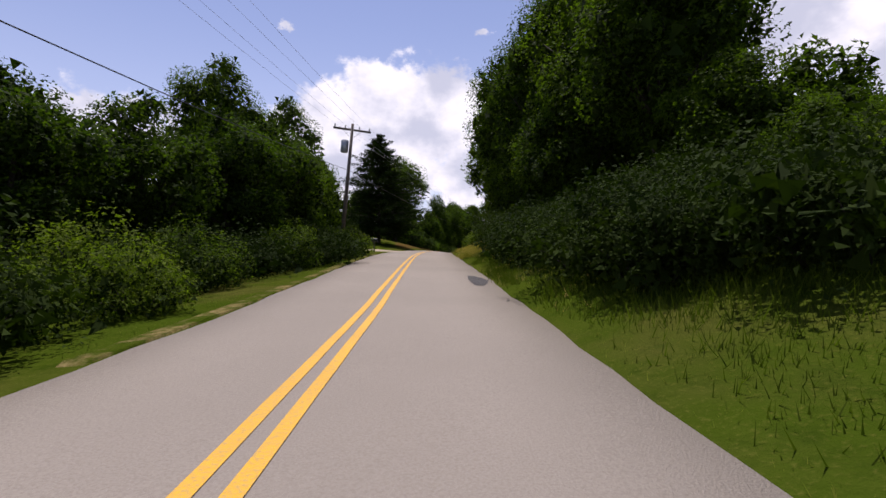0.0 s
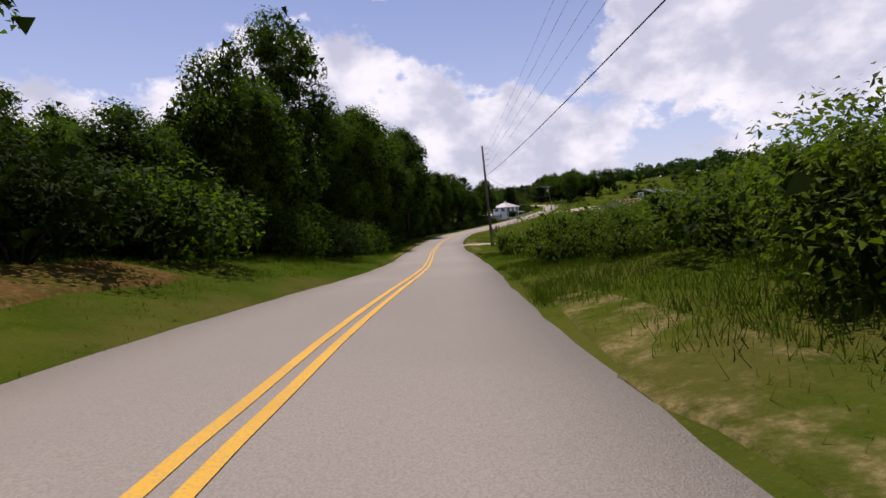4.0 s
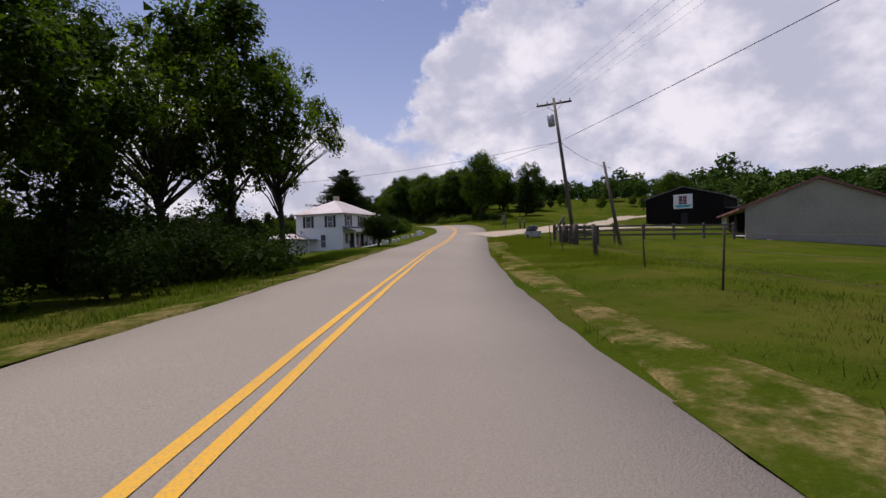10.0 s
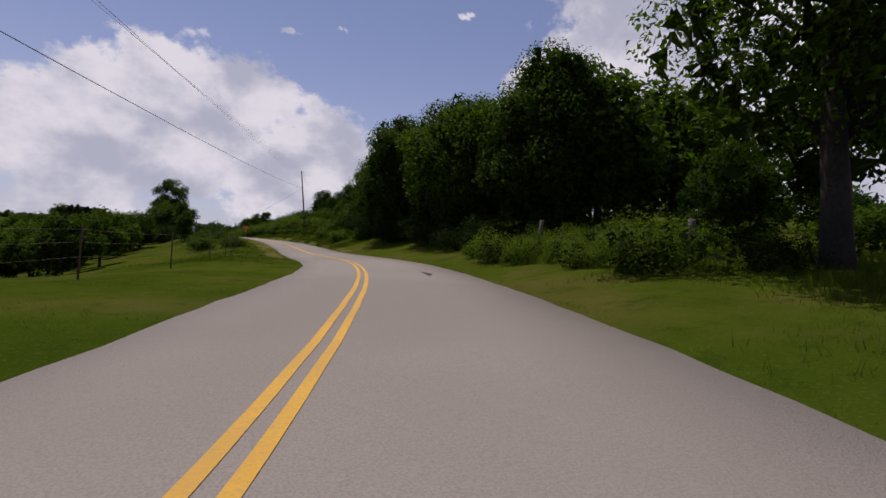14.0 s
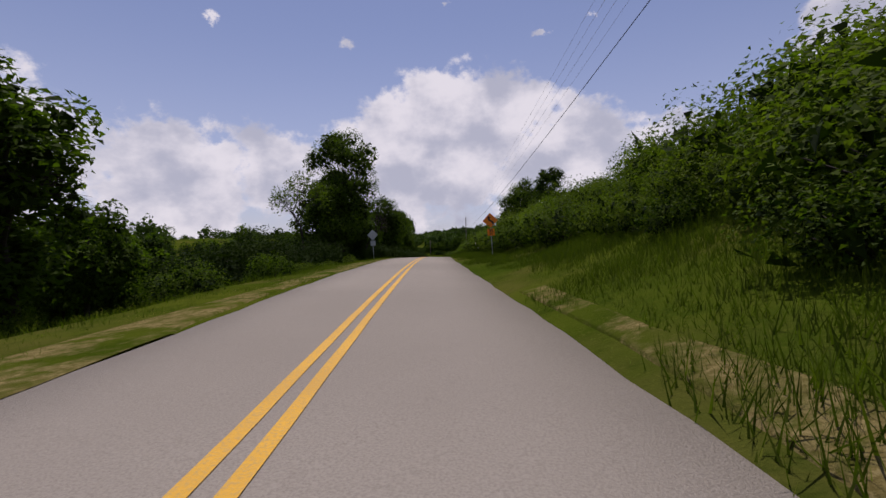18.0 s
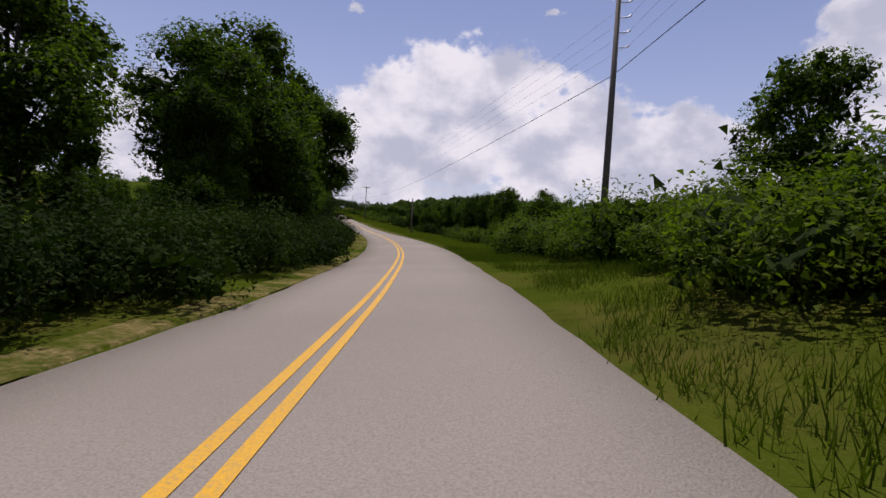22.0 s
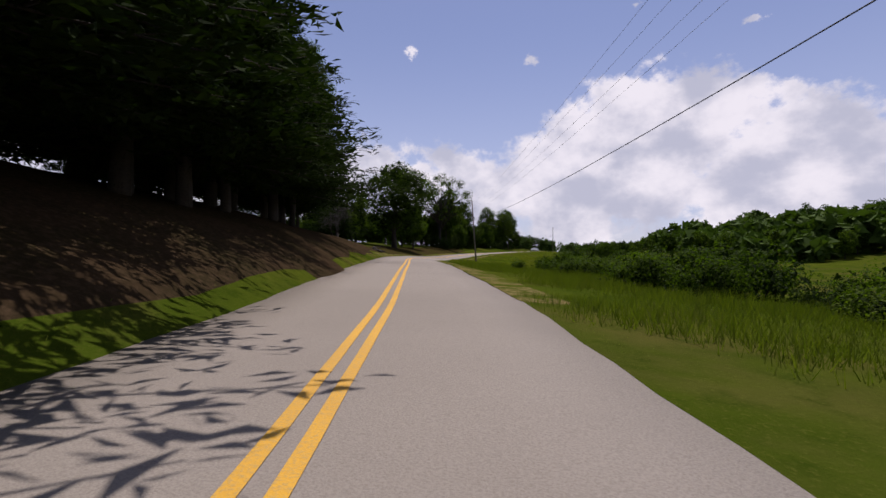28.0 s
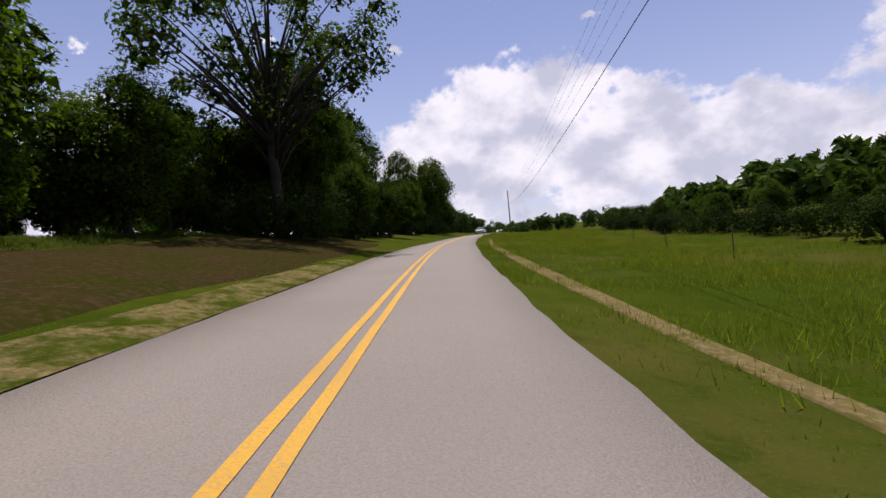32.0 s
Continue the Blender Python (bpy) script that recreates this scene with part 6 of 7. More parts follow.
def ribbed_roof(thing, l, w, over, z, rise_, mat, label, seams=0.6, thick=0.12):
    """A gabled metal roof whose raised ribs are parts of it."""
    roof = part("roof", gable_roof(l, w, over, z, rise_, thick), mat, thing, label)
    run = w / 2 + over
    long = math.hypot(run, rise_ * run / (w / 2))
    pitch = math.degrees(math.atan2(rise_, w / 2))
    for s in (1, -1):
        y0 = w / 2 - s * run
        shared = None
        for k in range(int((l + 2 * over) / seams) + 1):
            if shared is None:
                rib = part("rib", boxed(0, 0, 0, 0.05, long, 0.035), mat, roof)
                shared = rib.data
            else:
                rib = new("rib", shared)
                rib.parent = roof
            rib.matrix_basis = pose(-over + k * seams, y0, z - over * rise_ / (w / 2) + thick + 0.003) @ (pose(0, 0, 0, pitch) if s > 0 else pose(0.05, 0, 0, 0, 0, 180) @ pose(0, 0, 0, pitch))
    return roof


def gable_wall(w, z0, z1, rise_, thick=0.2):
    """An end wall with its gable, in the x-z plane, w wide."""
    return prism(bmesh.new(), [(0, z0), (w, z0), (w, z1), (w / 2, z1 + rise_), (0, z1)], thick, Matrix())


STONE = material("white painted stone", two_scale((0.72, 0.71, 0.68), (0.62, 0.61, 0.57), (0.40, 0.40, 0.37), 2.5, 18.0, 0.4), 0.9)
ROCKER = plain("dark wooden chairs", (0.06, 0.035, 0.025), 0.6)


def rocking_chair(parent_m, x, y, z, turn, mat, label):
    thing = tagged(new("porch_chair"), label, "chair", "porch chairs")
    thing.matrix_basis = parent_m @ pose(x, y, z, 0, 0, turn)
    part("seat", boxed(-0.28, -0.26, 0.4, 0.28, 0.26, 0.45, bevel=0.01), mat, thing)
    for i in range(5):
        part("back_slat", turned(boxed(-0.26 + i * 0.115, 0.24, 0.42, -0.2 + i * 0.115, 0.27, 1.15), pose(0, 0, 0, -8)), mat, thing)
    for sx in (-0.26, 0.26):
        part("armrest", boxed(sx - 0.04, -0.28, 0.64, sx + 0.04, 0.26, 0.68), mat, thing)
        part("rocker", tubed([(sx, -0.45, 0.1), (sx, -0.2, 0.03), (sx, 0.15, 0.03), (sx, 0.45, 0.12)], [0.025] * 4, 6), mat, thing)
        for sy in (-0.22, 0.22):
            part("leg", boxed(sx - 0.025, sy - 0.025, 0.03, sx + 0.025, sy + 0.025, 0.65), mat, thing)
    return thing


def farmhouse():
    """A white two-storey farmhouse with a hipped tin roof and a front porch."""
    L, W, H = 10.4, 8.2, 6.3
    thing = tagged(new("farmhouse"), "white clapboard farmhouse with a rusty tin hip roof", "house")
    near, far = station(12.65, -12.9)[0], station(13.0, -10.4)[0]
    m = pose(*near, station(12.8)[1] - 2.45, 0, 0, math.degrees(math.atan2(far[1] - near[1], far[0] - near[0]))) @ Matrix.Scale(0.78, 4)
    thing.matrix_basis = m
    part("foundation", boxed(0.05, 0.05, -1.2, L - 0.05, W - 0.05, 0.75), BLOCK, thing)
    body = part("wall", boxed(0, 0, 0.7, L, W, H), WHITE, thing)
    part("siding", siding(0, L, 0.75, H), WHITE, body, "lapped white boards")
    part("siding", turned(siding(0, W, 0.75, H), pose(0, W, 0, 0, 0, -90)), WHITE, body, "lapped white boards")
    for cx, cy in ((0, 0), (L, 0), (0, W)):
        part("corner_board", boxed(cx - 0.08, cy - 0.08, 0.7, cx + 0.08, cy + 0.08, H), WHITE, body)
    part("roof", hip_roof(W, L, 0.55, H, 2.3, 2.0), ROOF_TIN, thing, "streaked rusty tin hip roof")
    part("chimney", boxed(5.4, 4.4, H + 1.4, 6.1, 5.1, H + 3.1, bevel=0.02), BLOCK, thing, "grey brick chimney")
    for x in (1.5, 5.2, 8.9):
        window(thing, pose(x, -0.03, 4.45), 0.85, 1.5)
    for y in (2.1, 6.0):
        window(thing, pose(-0.03, y, 4.3, 0, 0, -90), 0.85, 1.6)
    window(thing, pose(-0.03, 3.4, 1.3, 0, 0, -90), 0.85, 1.8, False)
    for x in (0.9, 3.9, 7.2, 9.4):
        window(thing, pose(x, -0.03, 1.8), 0.85, 1.5, False)
    door = part("door", boxed(4.9, -0.08, 1.15, 5.85, 0.02, 3.25), DARK, thing, "dark front door")
    part("door_frame", boxed(4.78, -0.1, 1.1, 4.9, 0.02, 3.35), WHITE, door)
    part("door_frame", boxed(5.85, -0.1, 1.1, 5.97, 0.02, 3.35), WHITE, door)
    part("second_door", boxed(2.0, -0.08, 1.15, 2.95, 0.02, 3.25), DARK, thing, "dark side door")
    # porch
    porch = part("porch_floor", boxed(-0.2, -2.3, 0.0, L + 0.6, -0.06, 1.1), BLOCK, thing, "concrete porch floor")
    bm = bmesh.new()
    v = [bm.verts.new(p) for p in ((-0.9, -2.7, 3.62), (L + 1.5, -2.7, 3.62), (L + 0.6, -0.06, 4.3), (-0.2, -0.06, 4.3))]
    u = [bm.verts.new(q.co - Vector((0, 0, 0.16))) for q in v]
    bm.faces.new(v)
    bm.faces.new(u[::-1])
    for i in range(4):
        bm.faces.new((v[(i + 1) % 4], v[i], u[i], u[(i + 1) % 4]))
    part("porch_roof", bm, ROOF_DARK, thing, "dark grey porch roof")
    part("fascia", boxed(-0.9, -2.76, 3.42, L + 1.5, -2.71, 3.6), WHITE, thing)
    for x in (0.0, 3.6, 7.2, 10.7):
        part("porch_post", boxed(x - 0.07, -2.25, 1.1, x + 0.07, -2.11, 3.46, bevel=0.02), WHITE, thing)
    # low wing at the back
    wing = part("wing", boxed(-3.6, 6.4, -0.9, 1.5, 11.4, 2.6), WHITE, thing)
    part("siding", turned(siding(0, 5.0, -0.6, 2.6), pose(-3.6, 11.4, 0, 0, 0, -90)), WHITE, wing, "lapped white boards")
    part("siding", turned(siding(0, 3.6, -0.6, 2.6), pose(-3.6, 6.4, 0)), WHITE, wing, "lapped white boards")
    bm = hip_roof(5.4, 5.6, 0.4, 2.6, 0.8, 2.5)
    part("wing_roof", turned(bm, pose(-3.9, 6.2, 0)), ROOF_TIN, thing, "low tin roof")
    window(thing, pose(-3.62, 9.6, 0.6, 0, 0, -90), 0.9, 1.4)
    part("stoop_roof", boxed(-2.4, 4.4, 2.35, 0.0, 6.5, 2.5), ROOF_GREY, thing)
    part("stoop_post", boxed(-2.2, 4.5, -0.6, -2.05, 4.65, 2.35), WHITE, thing)
    part("stoop", boxed(-2.4, 4.4, -0.9, -0.05, 6.38, 0.1), BLOCK, thing, "concrete stoop")
    for i in range(3):
        part("step", boxed(-1.6, 4.4 - 0.3 * (i + 1), -0.9, -0.6, 4.4 - 0.3 * i, 0.1 - 0.17 * (i + 1)), BLOCK, thing)
    RED = plain("red painted chair", (0.30, 0.02, 0.03), 0.5)
    rocking_chair(m, 1.6, -1.6, 1.1, 0, RED, "red porch chair on the farmhouse porch")
    rocking_chair(m, 3.9, -1.2, 1.1, 10, ROCKER, "dark rocking chair on the farmhouse porch")
    rocking_chair(m, 7.4, -1.3, 1.1, -8, ROCKER, "dark rocking chair on the farmhouse porch")
    bench = tagged(new("porch_bench"), "dark wooden bench against the porch wall", "bench")
    bench.matrix_basis = m @ pose(6.6, -0.5, 1.1)
    part("seat", boxed(-0.6, -0.25, 0.4, 0.6, 0.2, 0.45), ROCKER, bench)
    part("back", boxed(-0.6, 0.18, 0.5, 0.6, 0.22, 0.9), ROCKER, bench)
    for sx in (-0.55, 0.55):
        part("leg", boxed(sx - 0.04, -0.2, 0, sx + 0.04, 0.2, 0.4), ROCKER, bench)
    rocking_chair(m, 9.0, -1.4, 1.1, -20, ROCKER, "dark rocking chair on the farmhouse porch")
    rocking_chair(m, 0.3, -1.4, 1.1, 15, ROCKER, "dark rocking chair on the farmhouse porch")
    walk_slab = boxed(-2.6, -3.7, -0.5, L + 0.8, -3.3, 0.0, bevel=0.02)
    for v in walk_slab.verts:
        v.co.z += 1.22 + 0.075 * v.co.x
    slab = tagged(part("front_path", walk_slab, STONE), "pale concrete path edge along the farmhouse porch", "path")
    slab.matrix_basis = m
    return thing


farmhouse()
sx, sy, _, _ = grid_z(11.72, -5.2)
plant(ROUND, sx, sy, 0.84, "small round dark yard tree", wide=1.2)
for t, d, s in ((13.3, -7.6, 0.9), (13.45, -7.4, 1.0), (13.6, -7.8, 1.1)):
    single(BUSH[1], t, d, s, "clipped round dark shrub by the porch", "shrub")

def stone_post(t, d, w, h, tilt):
    x, y, z, head = grid_z(t, d)
    thing = tagged(new("stone_post"), "white painted upright stone block on the lawn", "stone post", "white stone posts")
    thing.matrix_basis = pose(x, y, z - 0.05, tilt, -tilt, head + tilt * 4)
    bm = boxed(-w / 2, -w / 2, 0.0, w / 2, w / 2, h + 0.05, bevel=0.025)
    for v in bm.verts:
        v.co += Vector((rng.uniform(-1, 1), rng.uniform(-1, 1), rng.uniform(-1, 1) * 0.5)) * 0.022
    part("stone", bm, STONE, thing)
    if h > 0.45:
        part("cap_stone", boxed(-w * 0.53, -w * 0.53, h + 0.052, w * 0.53, w * 0.53, h + 0.13, bevel=0.02), STONE, thing)
    return thing


for t, d, w, h in ((11.93, -5.6, 0.34, 0.4), (12.1, -5.95, 0.42, 0.3), (12.21, -5.6, 0.4, 0.28), (12.32, -5.6, 0.3, 0.27), (12.45, -5.43, 0.36, 0.36), (12.54, -5.2, 0.35, 0.32),
                   (12.62, -4.74, 0.34, 0.32), (12.7, -4.35, 0.34, 0.5), (12.735, -4.2, 0.3, 0.1), (12.765, -4.15, 0.28, 0.1), (12.79, -4.15, 0.32, 0.52), (12.83, -4.0, 0.3, 0.1), (12.86, -3.89, 0.3, 0.3), (12.88, -3.8, 0.22, 0.12)):
    stone_post(t, d, w, h, rng.uniform(-3, 3))


def shed():
    """A long grey block shed with a red metal roof and an open bay."""
    thing = tagged(new("farm_shed"), "long grey block shed with a red metal roof", "shed")
    W, L, H, R = 9.0, 18.0, 2.65, 1.9
    m = pose(78.23, 221.94, -4.65, 0, 0, 34)
    thing.matrix_basis = m
    part("end_wall", turned(gable_wall(W, -0.8, H, R), pose(0, 0, 0, 0, 0, 90)), BLOCK, thing)
    part("end_wall", turned(gable_wall(W, -0.8, H, R), pose(L, 0, 0, 0, 0, 90)), BLOCK, thing)
    part("side_wall", boxed(0, 0, -0.8, L, 0.2, H), BLOCK, thing)
    part("side_wall", boxed(13.0, W - 0.2, -0.8, L, W, H), BLOCK, thing)
    part("lintel", boxed(0, W - 0.2, H - 0.2, 13.0, W, H), BLOCK, thing)
    part("partition", boxed(12.9, 0.2, -0.5, 13.1, W - 0.2, H), DARK, thing)
    part("floor", boxed(0.0, 0.2, -0.8, L - 0.2, W - 0.2, -0.1), SOIL, thing)
    ribbed_roof(thing, L, W, 0.45, H, R, ROOF_RED, "dull red ribbed metal roof")
    part("bay_post", boxed(6.4, W - 0.2, -0.5, 6.55, W, H - 0.2), WOOD_GREY, thing)
    part("bay_rail", boxed(0.3, W - 0.12, 0.45, 12.8, W - 0.06, 0.53), WHITE, thing, "pale rail across the open bay")
    side_door = part("side_door", boxed(14.6, W, -0.3, 15.6, W + 0.04, 1.7), WOOD_GREY, thing, "weathered plank door")
    part("latch", boxed(14.7, W + 0.04, 0.7, 14.76, W + 0.08, 0.82), STEEL, side_door)
    part("barrel", tubed([(-0.6, W - 1.5, -0.7), (-0.6, W - 1.5, 0.2)], [0.3, 0.3], 14), RUST, thing)
    return thing


shed()


def quilt_barn():
    """A dark timber barn with a painted quilt square on its gable."""
    thing = tagged(new("timber_barn"), "black weathered timber barn with a painted quilt square", "barn")
    W, L, H, R = 10.6, 12.0, 4.2, 1.55
    m = pose(103.6, 247.7, station(13.4)[1] - 0.5, 0, 0, 20)
    thing.matrix_basis = m
    part("end_wall", turned(gable_wall(W, -0.6, H, R), pose(0, 0, 0, 0, 0, 90)), BARN, thing)
    part("end_wall", turned(gable_wall(W, -0.6, H, R), pose(L, 0, 0, 0, 0, 90)), BARN, thing)
    part("side_wall", boxed(0, 0, -0.6, L, 0.15, H), BARN, thing)
    part("side_wall", boxed(0, W - 0.15, -0.6, L, W, H), BARN, thing)
    for k in range(38):
        y = 0.15 + k * (W - 0.3) / 37
        top = H + R * (1 - abs(y - W / 2) / (W / 2))
        part("board", boxed(-0.235 - 0.012 * (k % 3), y - 0.13, -0.5, -0.2, y + 0.13, top - 0.05), BARN, thing)
    ribbed_roof(thing, L, W, 0.3, H, R, ROOF_BARN, "dull tin barn roof")
    part("lean_to_roof", turned(boxed(0.5, -3.6, 2.3, L, 0.1, 2.45), pose(0, 0, 0)), ROOF_BARN, thing)
    part("lean_to_wall", boxed(3.0, -3.5, -0.6, 3.15, -0.02, 2.28), BARN, thing)
    for k in range(3):
        part("lean_to_post", boxed(0.6 + k * 4.5, -3.5, -0.8, 0.8 + k * 4.5, -3.3, 2.3), WOOD_GREY, thing)
    # flat dark panel on the boards stands in for the unlit opening
    part("doorway", boxed(-0.27, W / 2 - 0.6, -0.3, -0.25, W / 2 + 0.3, 1.9), DARK, thing)
    q = 2.6
    white = plain("white quilt board", (0.72, 0.72, 0.70), 0.6)
    navy = plain("navy quilt paint", (0.02, 0.018, 0.03), 0.6)
    teal = plain("teal quilt paint", (0.05, 0.36, 0.42), 0.6)
    quilt = part("quilt_square", boxed(-0.3, W / 2 - q / 2, 2.55, -0.262, W / 2 + q / 2, 2.55 + q * 0.82), white, thing, "white board painted with a dark-sailed boat")
    u = q / 5
    red = plain("faded red quilt paint", (0.34, 0.05, 0.06), 0.6)
    for cx, cz in ((-0.2, 1.5), (-0.2, 2.5), (-0.2, 3.5), (0.9, 1.5), (0.9, 2.5), (0.9, 3.5)):
        y0, z0 = W / 2 - (cx + 0.1) * u, 2.55 + cz * u * 0.82
        bm = bmesh.new()
        vs = [bm.verts.new(p) for p in ((-0.304, y0, z0), (-0.304, y0 + u, z0), (-0.304, y0, z0 + u * 0.82))]
        bm.faces.new(vs)
        part("sail", bm, navy, quilt, "dark painted sail")
        bm = bmesh.new()
        bm.faces.new([bm.verts.new(p) for p in ((-0.304, y0 + u, z0 + 0.02), (-0.304, y0 + u, z0 + u * 0.7), (-0.304, y0 + 0.06, z0 + u * 0.8))])
        part("sail", bm, red, quilt, "faded red painted sail")
    bm = bmesh.new()
    vs = [bm.verts.new((-0.304, W / 2 + y * u, 2.55 + z * u * 0.82)) for y, z in ((-2.3, 1.3), (2.3, 1.3), (1.6, 0.4), (-1.6, 0.4))]
    bm.faces.new(vs)
    part("hull", bm, teal, quilt, "teal painted hull")
    return thing


quilt_barn()


def small_house(x, y, z, turn, l, w, h, r, wall, roof, label, porch=True, name="cottage"):
    thing = tagged(new(name), label, "house")
    thing.matrix_basis = pose(x, y, z, 0, 0, turn)
    part("wall", boxed(0, 0.1, -1.5, l, w - 0.1, h), wall, thing)
    for px in (0, l - 0.2):
        part("end_wall", turned(gable_wall(w, 0.0, h, r), pose(px + 0.2, 0, 0, 0, 0, 90)), wall, thing)
    part("roof", gable_roof(l, w, 0.5, h, r), roof, thing)
    for i in range(3):
        window(thing, pose(l * (0.18 + 0.32 * i), 0.08, 0.9), 1.0, 1.2, False)
    part("door", boxed(l * 0.36, 0.04, 0, l * 0.36 + 0.95, 0.09, 2.05), DARK, thing)
    if porch:
        part("porch_roof", turned(gable_roof(3.2, 4.5, 0.2, h - 0.1, 1.0), pose(l * 0.2 + 4.5, -2.8, 0, 0, 0, 90)), WHITE, thing, "white porch gable")
        for px in (0.1, 1.5, 2.9, 4.3):
            part("porch_column", tubed([(l * 0.2 + px, -2.6, -0.6), (l * 0.2 + px, -2.6, h - 0.2)], [0.12, 0.1], 10), WHITE, thing, "white porch column")
        part("porch_floor", boxed(l * 0.2, -2.8, -1.0, l * 0.2 + 4.5, 0.1, 0.0), BLOCK, thing)
    return thing


hx, hy, hz, hh = grid_z(3.6, -43)
small_house(hx, hy, hz + 0.5, 22, 16, 8, 2.7, 1.8, BRICK, ROOF_GREY, "red brick ranch house with a white columned porch", True, "ranch_house")
for x, y, turn, label in ((176, 262, 30, "distant white house among trees"), (15, 862, -20, "distant white house on a wooded hill"), (150, 268, 40, "small white outbuilding beyond the barns")):
    z = float(ground_z([x], [y])[0])
    small_house(x, y, z + 0.2, turn, 9, 6, 2.6, 1.6, WHITE, ROOF_GREY, label, False)
gx, gy, gz, gh = grid_z(31.6, -42)
small_house(gx, gy, gz, gh + 60, 4, 3, 2.1, 1.2, BRICK, ROOF_GREY, "small brown shed at the back of a lawn", False, "garden_shed")

TANK = plain("silver painted tank", (0.55, 0.56, 0.56), 0.4, 0.3)
tx, ty, tz, th = grid_z(4.55, -36)
tank = tagged(new("propane_tank"), "silver propane tank on short legs on a lawn", "tank")
tank.matrix_basis = pose(tx, ty, tz, 0, 0, th + 60)
part("drum", tubed([(-1.5, 0, 0.8), (-1.45, 0, 0.8), (-1.25, 0, 0.8), (1.25, 0, 0.8), (1.45, 0, 0.8), (1.5, 0, 0.8)], [0.1, 0.3, 0.48, 0.48, 0.3, 0.1], 18), TANK, tank)
part("dome", tubed([(0, 0, 1.2), (0, 0, 1.4), (0, 0, 1.45)], [0.2, 0.2, 0.1], 12), TANK, tank)
for lx in (-0.9, 0.9):
    part("leg", boxed(lx - 0.1, -0.35, -0.1, lx + 0.1, 0.35, 0.45), BLOCK, tank)

# ---- roadside things ----
TARP = plain("black plastic", (0.02, 0.02, 0.022), 0.45)
SHEET = plain("faded grey sheet", (0.52, 0.52, 0.50), 0.7)
jx, jy, jz, jh = grid_z(11.95, 6.9)
heap = tagged(new("rubbish_trailer"), "grey trash trailer heaped with black bags", "trailer")
heap.matrix_basis = pose(jx, jy, jz, 0, 0, jh + 20) @ Matrix.Scale(0.6, 4)
bm = bmesh.new()
v = [bm.verts.new(p) for p in ((-0.75, -0.6, 0.15), (0.75, -0.6, 0.15), (0.75, 0.6, 0.15), (-0.75, 0.6, 0.15), (-0.95, -0.7, 0.95), (0.95, -0.7, 0.95), (0.95, 0.7, 0.95), (-0.95, 0.7, 0.95))]
for f in ((0, 1, 5, 4), (1, 2, 6, 5), (2, 3, 7, 6), (3, 0, 4, 7), (3, 2, 1, 0)):
    bm.faces.new([v[i] for i in f])
part("bin", bm, SHEET, heap)
for i in range(13):
    bm = bmesh.new()
    r = rng.uniform(0.28, 0.42)
    bmesh.ops.create_icosphere(bm, subdivisions=2, radius=r, matrix=pose(rng.uniform(-0.65, 0.65), rng.uniform(-0.4, 0.4), rng.uniform(0.95, 1.55)))
    for q in bm.verts:
        q.co += Vector(rng.normal(size=3)) * 0.035
    part("bag", bm, TARP, heap, "shiny black rubbish bag")
for s in (-1, 1):
    part("wheel", tubed([(s * 0.85, -0.1, 0.28), (s * 0.98, -0.1, 0.28)], [0.28, 0.28], 16), TARP, heap)
    part("strut", tubed([(s * 0.3, -0.7, 0.1), (s * 0.75, -0.72, 0.95)], [0.04, 0.04], 6), WOOD_GREY, heap)
part("drawbar", tubed([(0, -0.6, 0.25), (-0.3, -1.5, 0.1)], [0.04, 0.04], 6), RUST, heap)



def mailbox(t, d, tall, label, braced=True):
    x, y, z, head = grid_z(t, d)
    thing = tagged(new("mailbox"), label, "mailbox")
    thing.matrix_basis = pose(x, y, z, 0, 2, head)
    part("post", boxed(-0.06, -0.06, -0.3, 0.06, 0.06, tall if not braced else tall + 0.48, bevel=0.01), WOOD_GREY, thing)
    if braced:
        part("brace", tubed([(-0.6, 0, 0.05), (-0.05, 0, 0.75)], [0.035, 0.035], 6), WHITE, thing, "pale diagonal brace")
    part("arm", boxed(-0.2, -0.05, tall - 0.09, 0.62 if braced else 0.3, 0.05, tall - 0.01), WOOD_GREY, thing)
    body = [(-0.1, 0), (0.1, 0), (0.1, 0.12), (0.07, 0.19), (0, 0.22), (-0.07, 0.19), (-0.1, 0.12)]
    case = part("box", prism(bmesh.new(), body, 0.5, pose(0.1 if braced else -0.25, 0, tall, 0, 0, -90)), TARP, thing)
    part("door", prism(bmesh.new(), [(x * 0.95, z * 0.96 + 0.004) for x, z in body], 0.012, pose(0.6 if braced else 0.25, 0, tall, 0, 0, -90)), TARP, case)
    part("flag", boxed(0.2, -0.118, tall + 0.08, 0.23, -0.104, tall + 0.26), RUST, case)
    return thing


mailbox(25.08, -5.0, 0.97, "black mailbox on a leaning braced wooden post")
mailbox(1.75, -4.1, 0.92, "dark mailbox on a slim post beside the gravel drive", False)
mailbox(12.0, -5.4, 0.95, "dark mailbox on a post before the farmhouse", False)
mb, _, _ = station(25.05, -5.9)
plant(BUSH[0], mb[0], mb[1], 0.4, "small climbing plant round the mailbox post", "plant")

cx_, cy_, cz_, ch_ = grid_z(25.46, -4.1)
cart = tagged(new("utility_cart"), "small grey two-wheeled cart on the lawn", "cart")
cart.matrix_basis = pose(cx_, cy_, cz_ - 0.02, 0, 0, ch_ + 8) @ Matrix.Scale(0.68, 4)
part("tray", boxed(-0.55, -0.4, 0.42, 0.55, 0.4, 0.5), WOOD_GREY, cart)
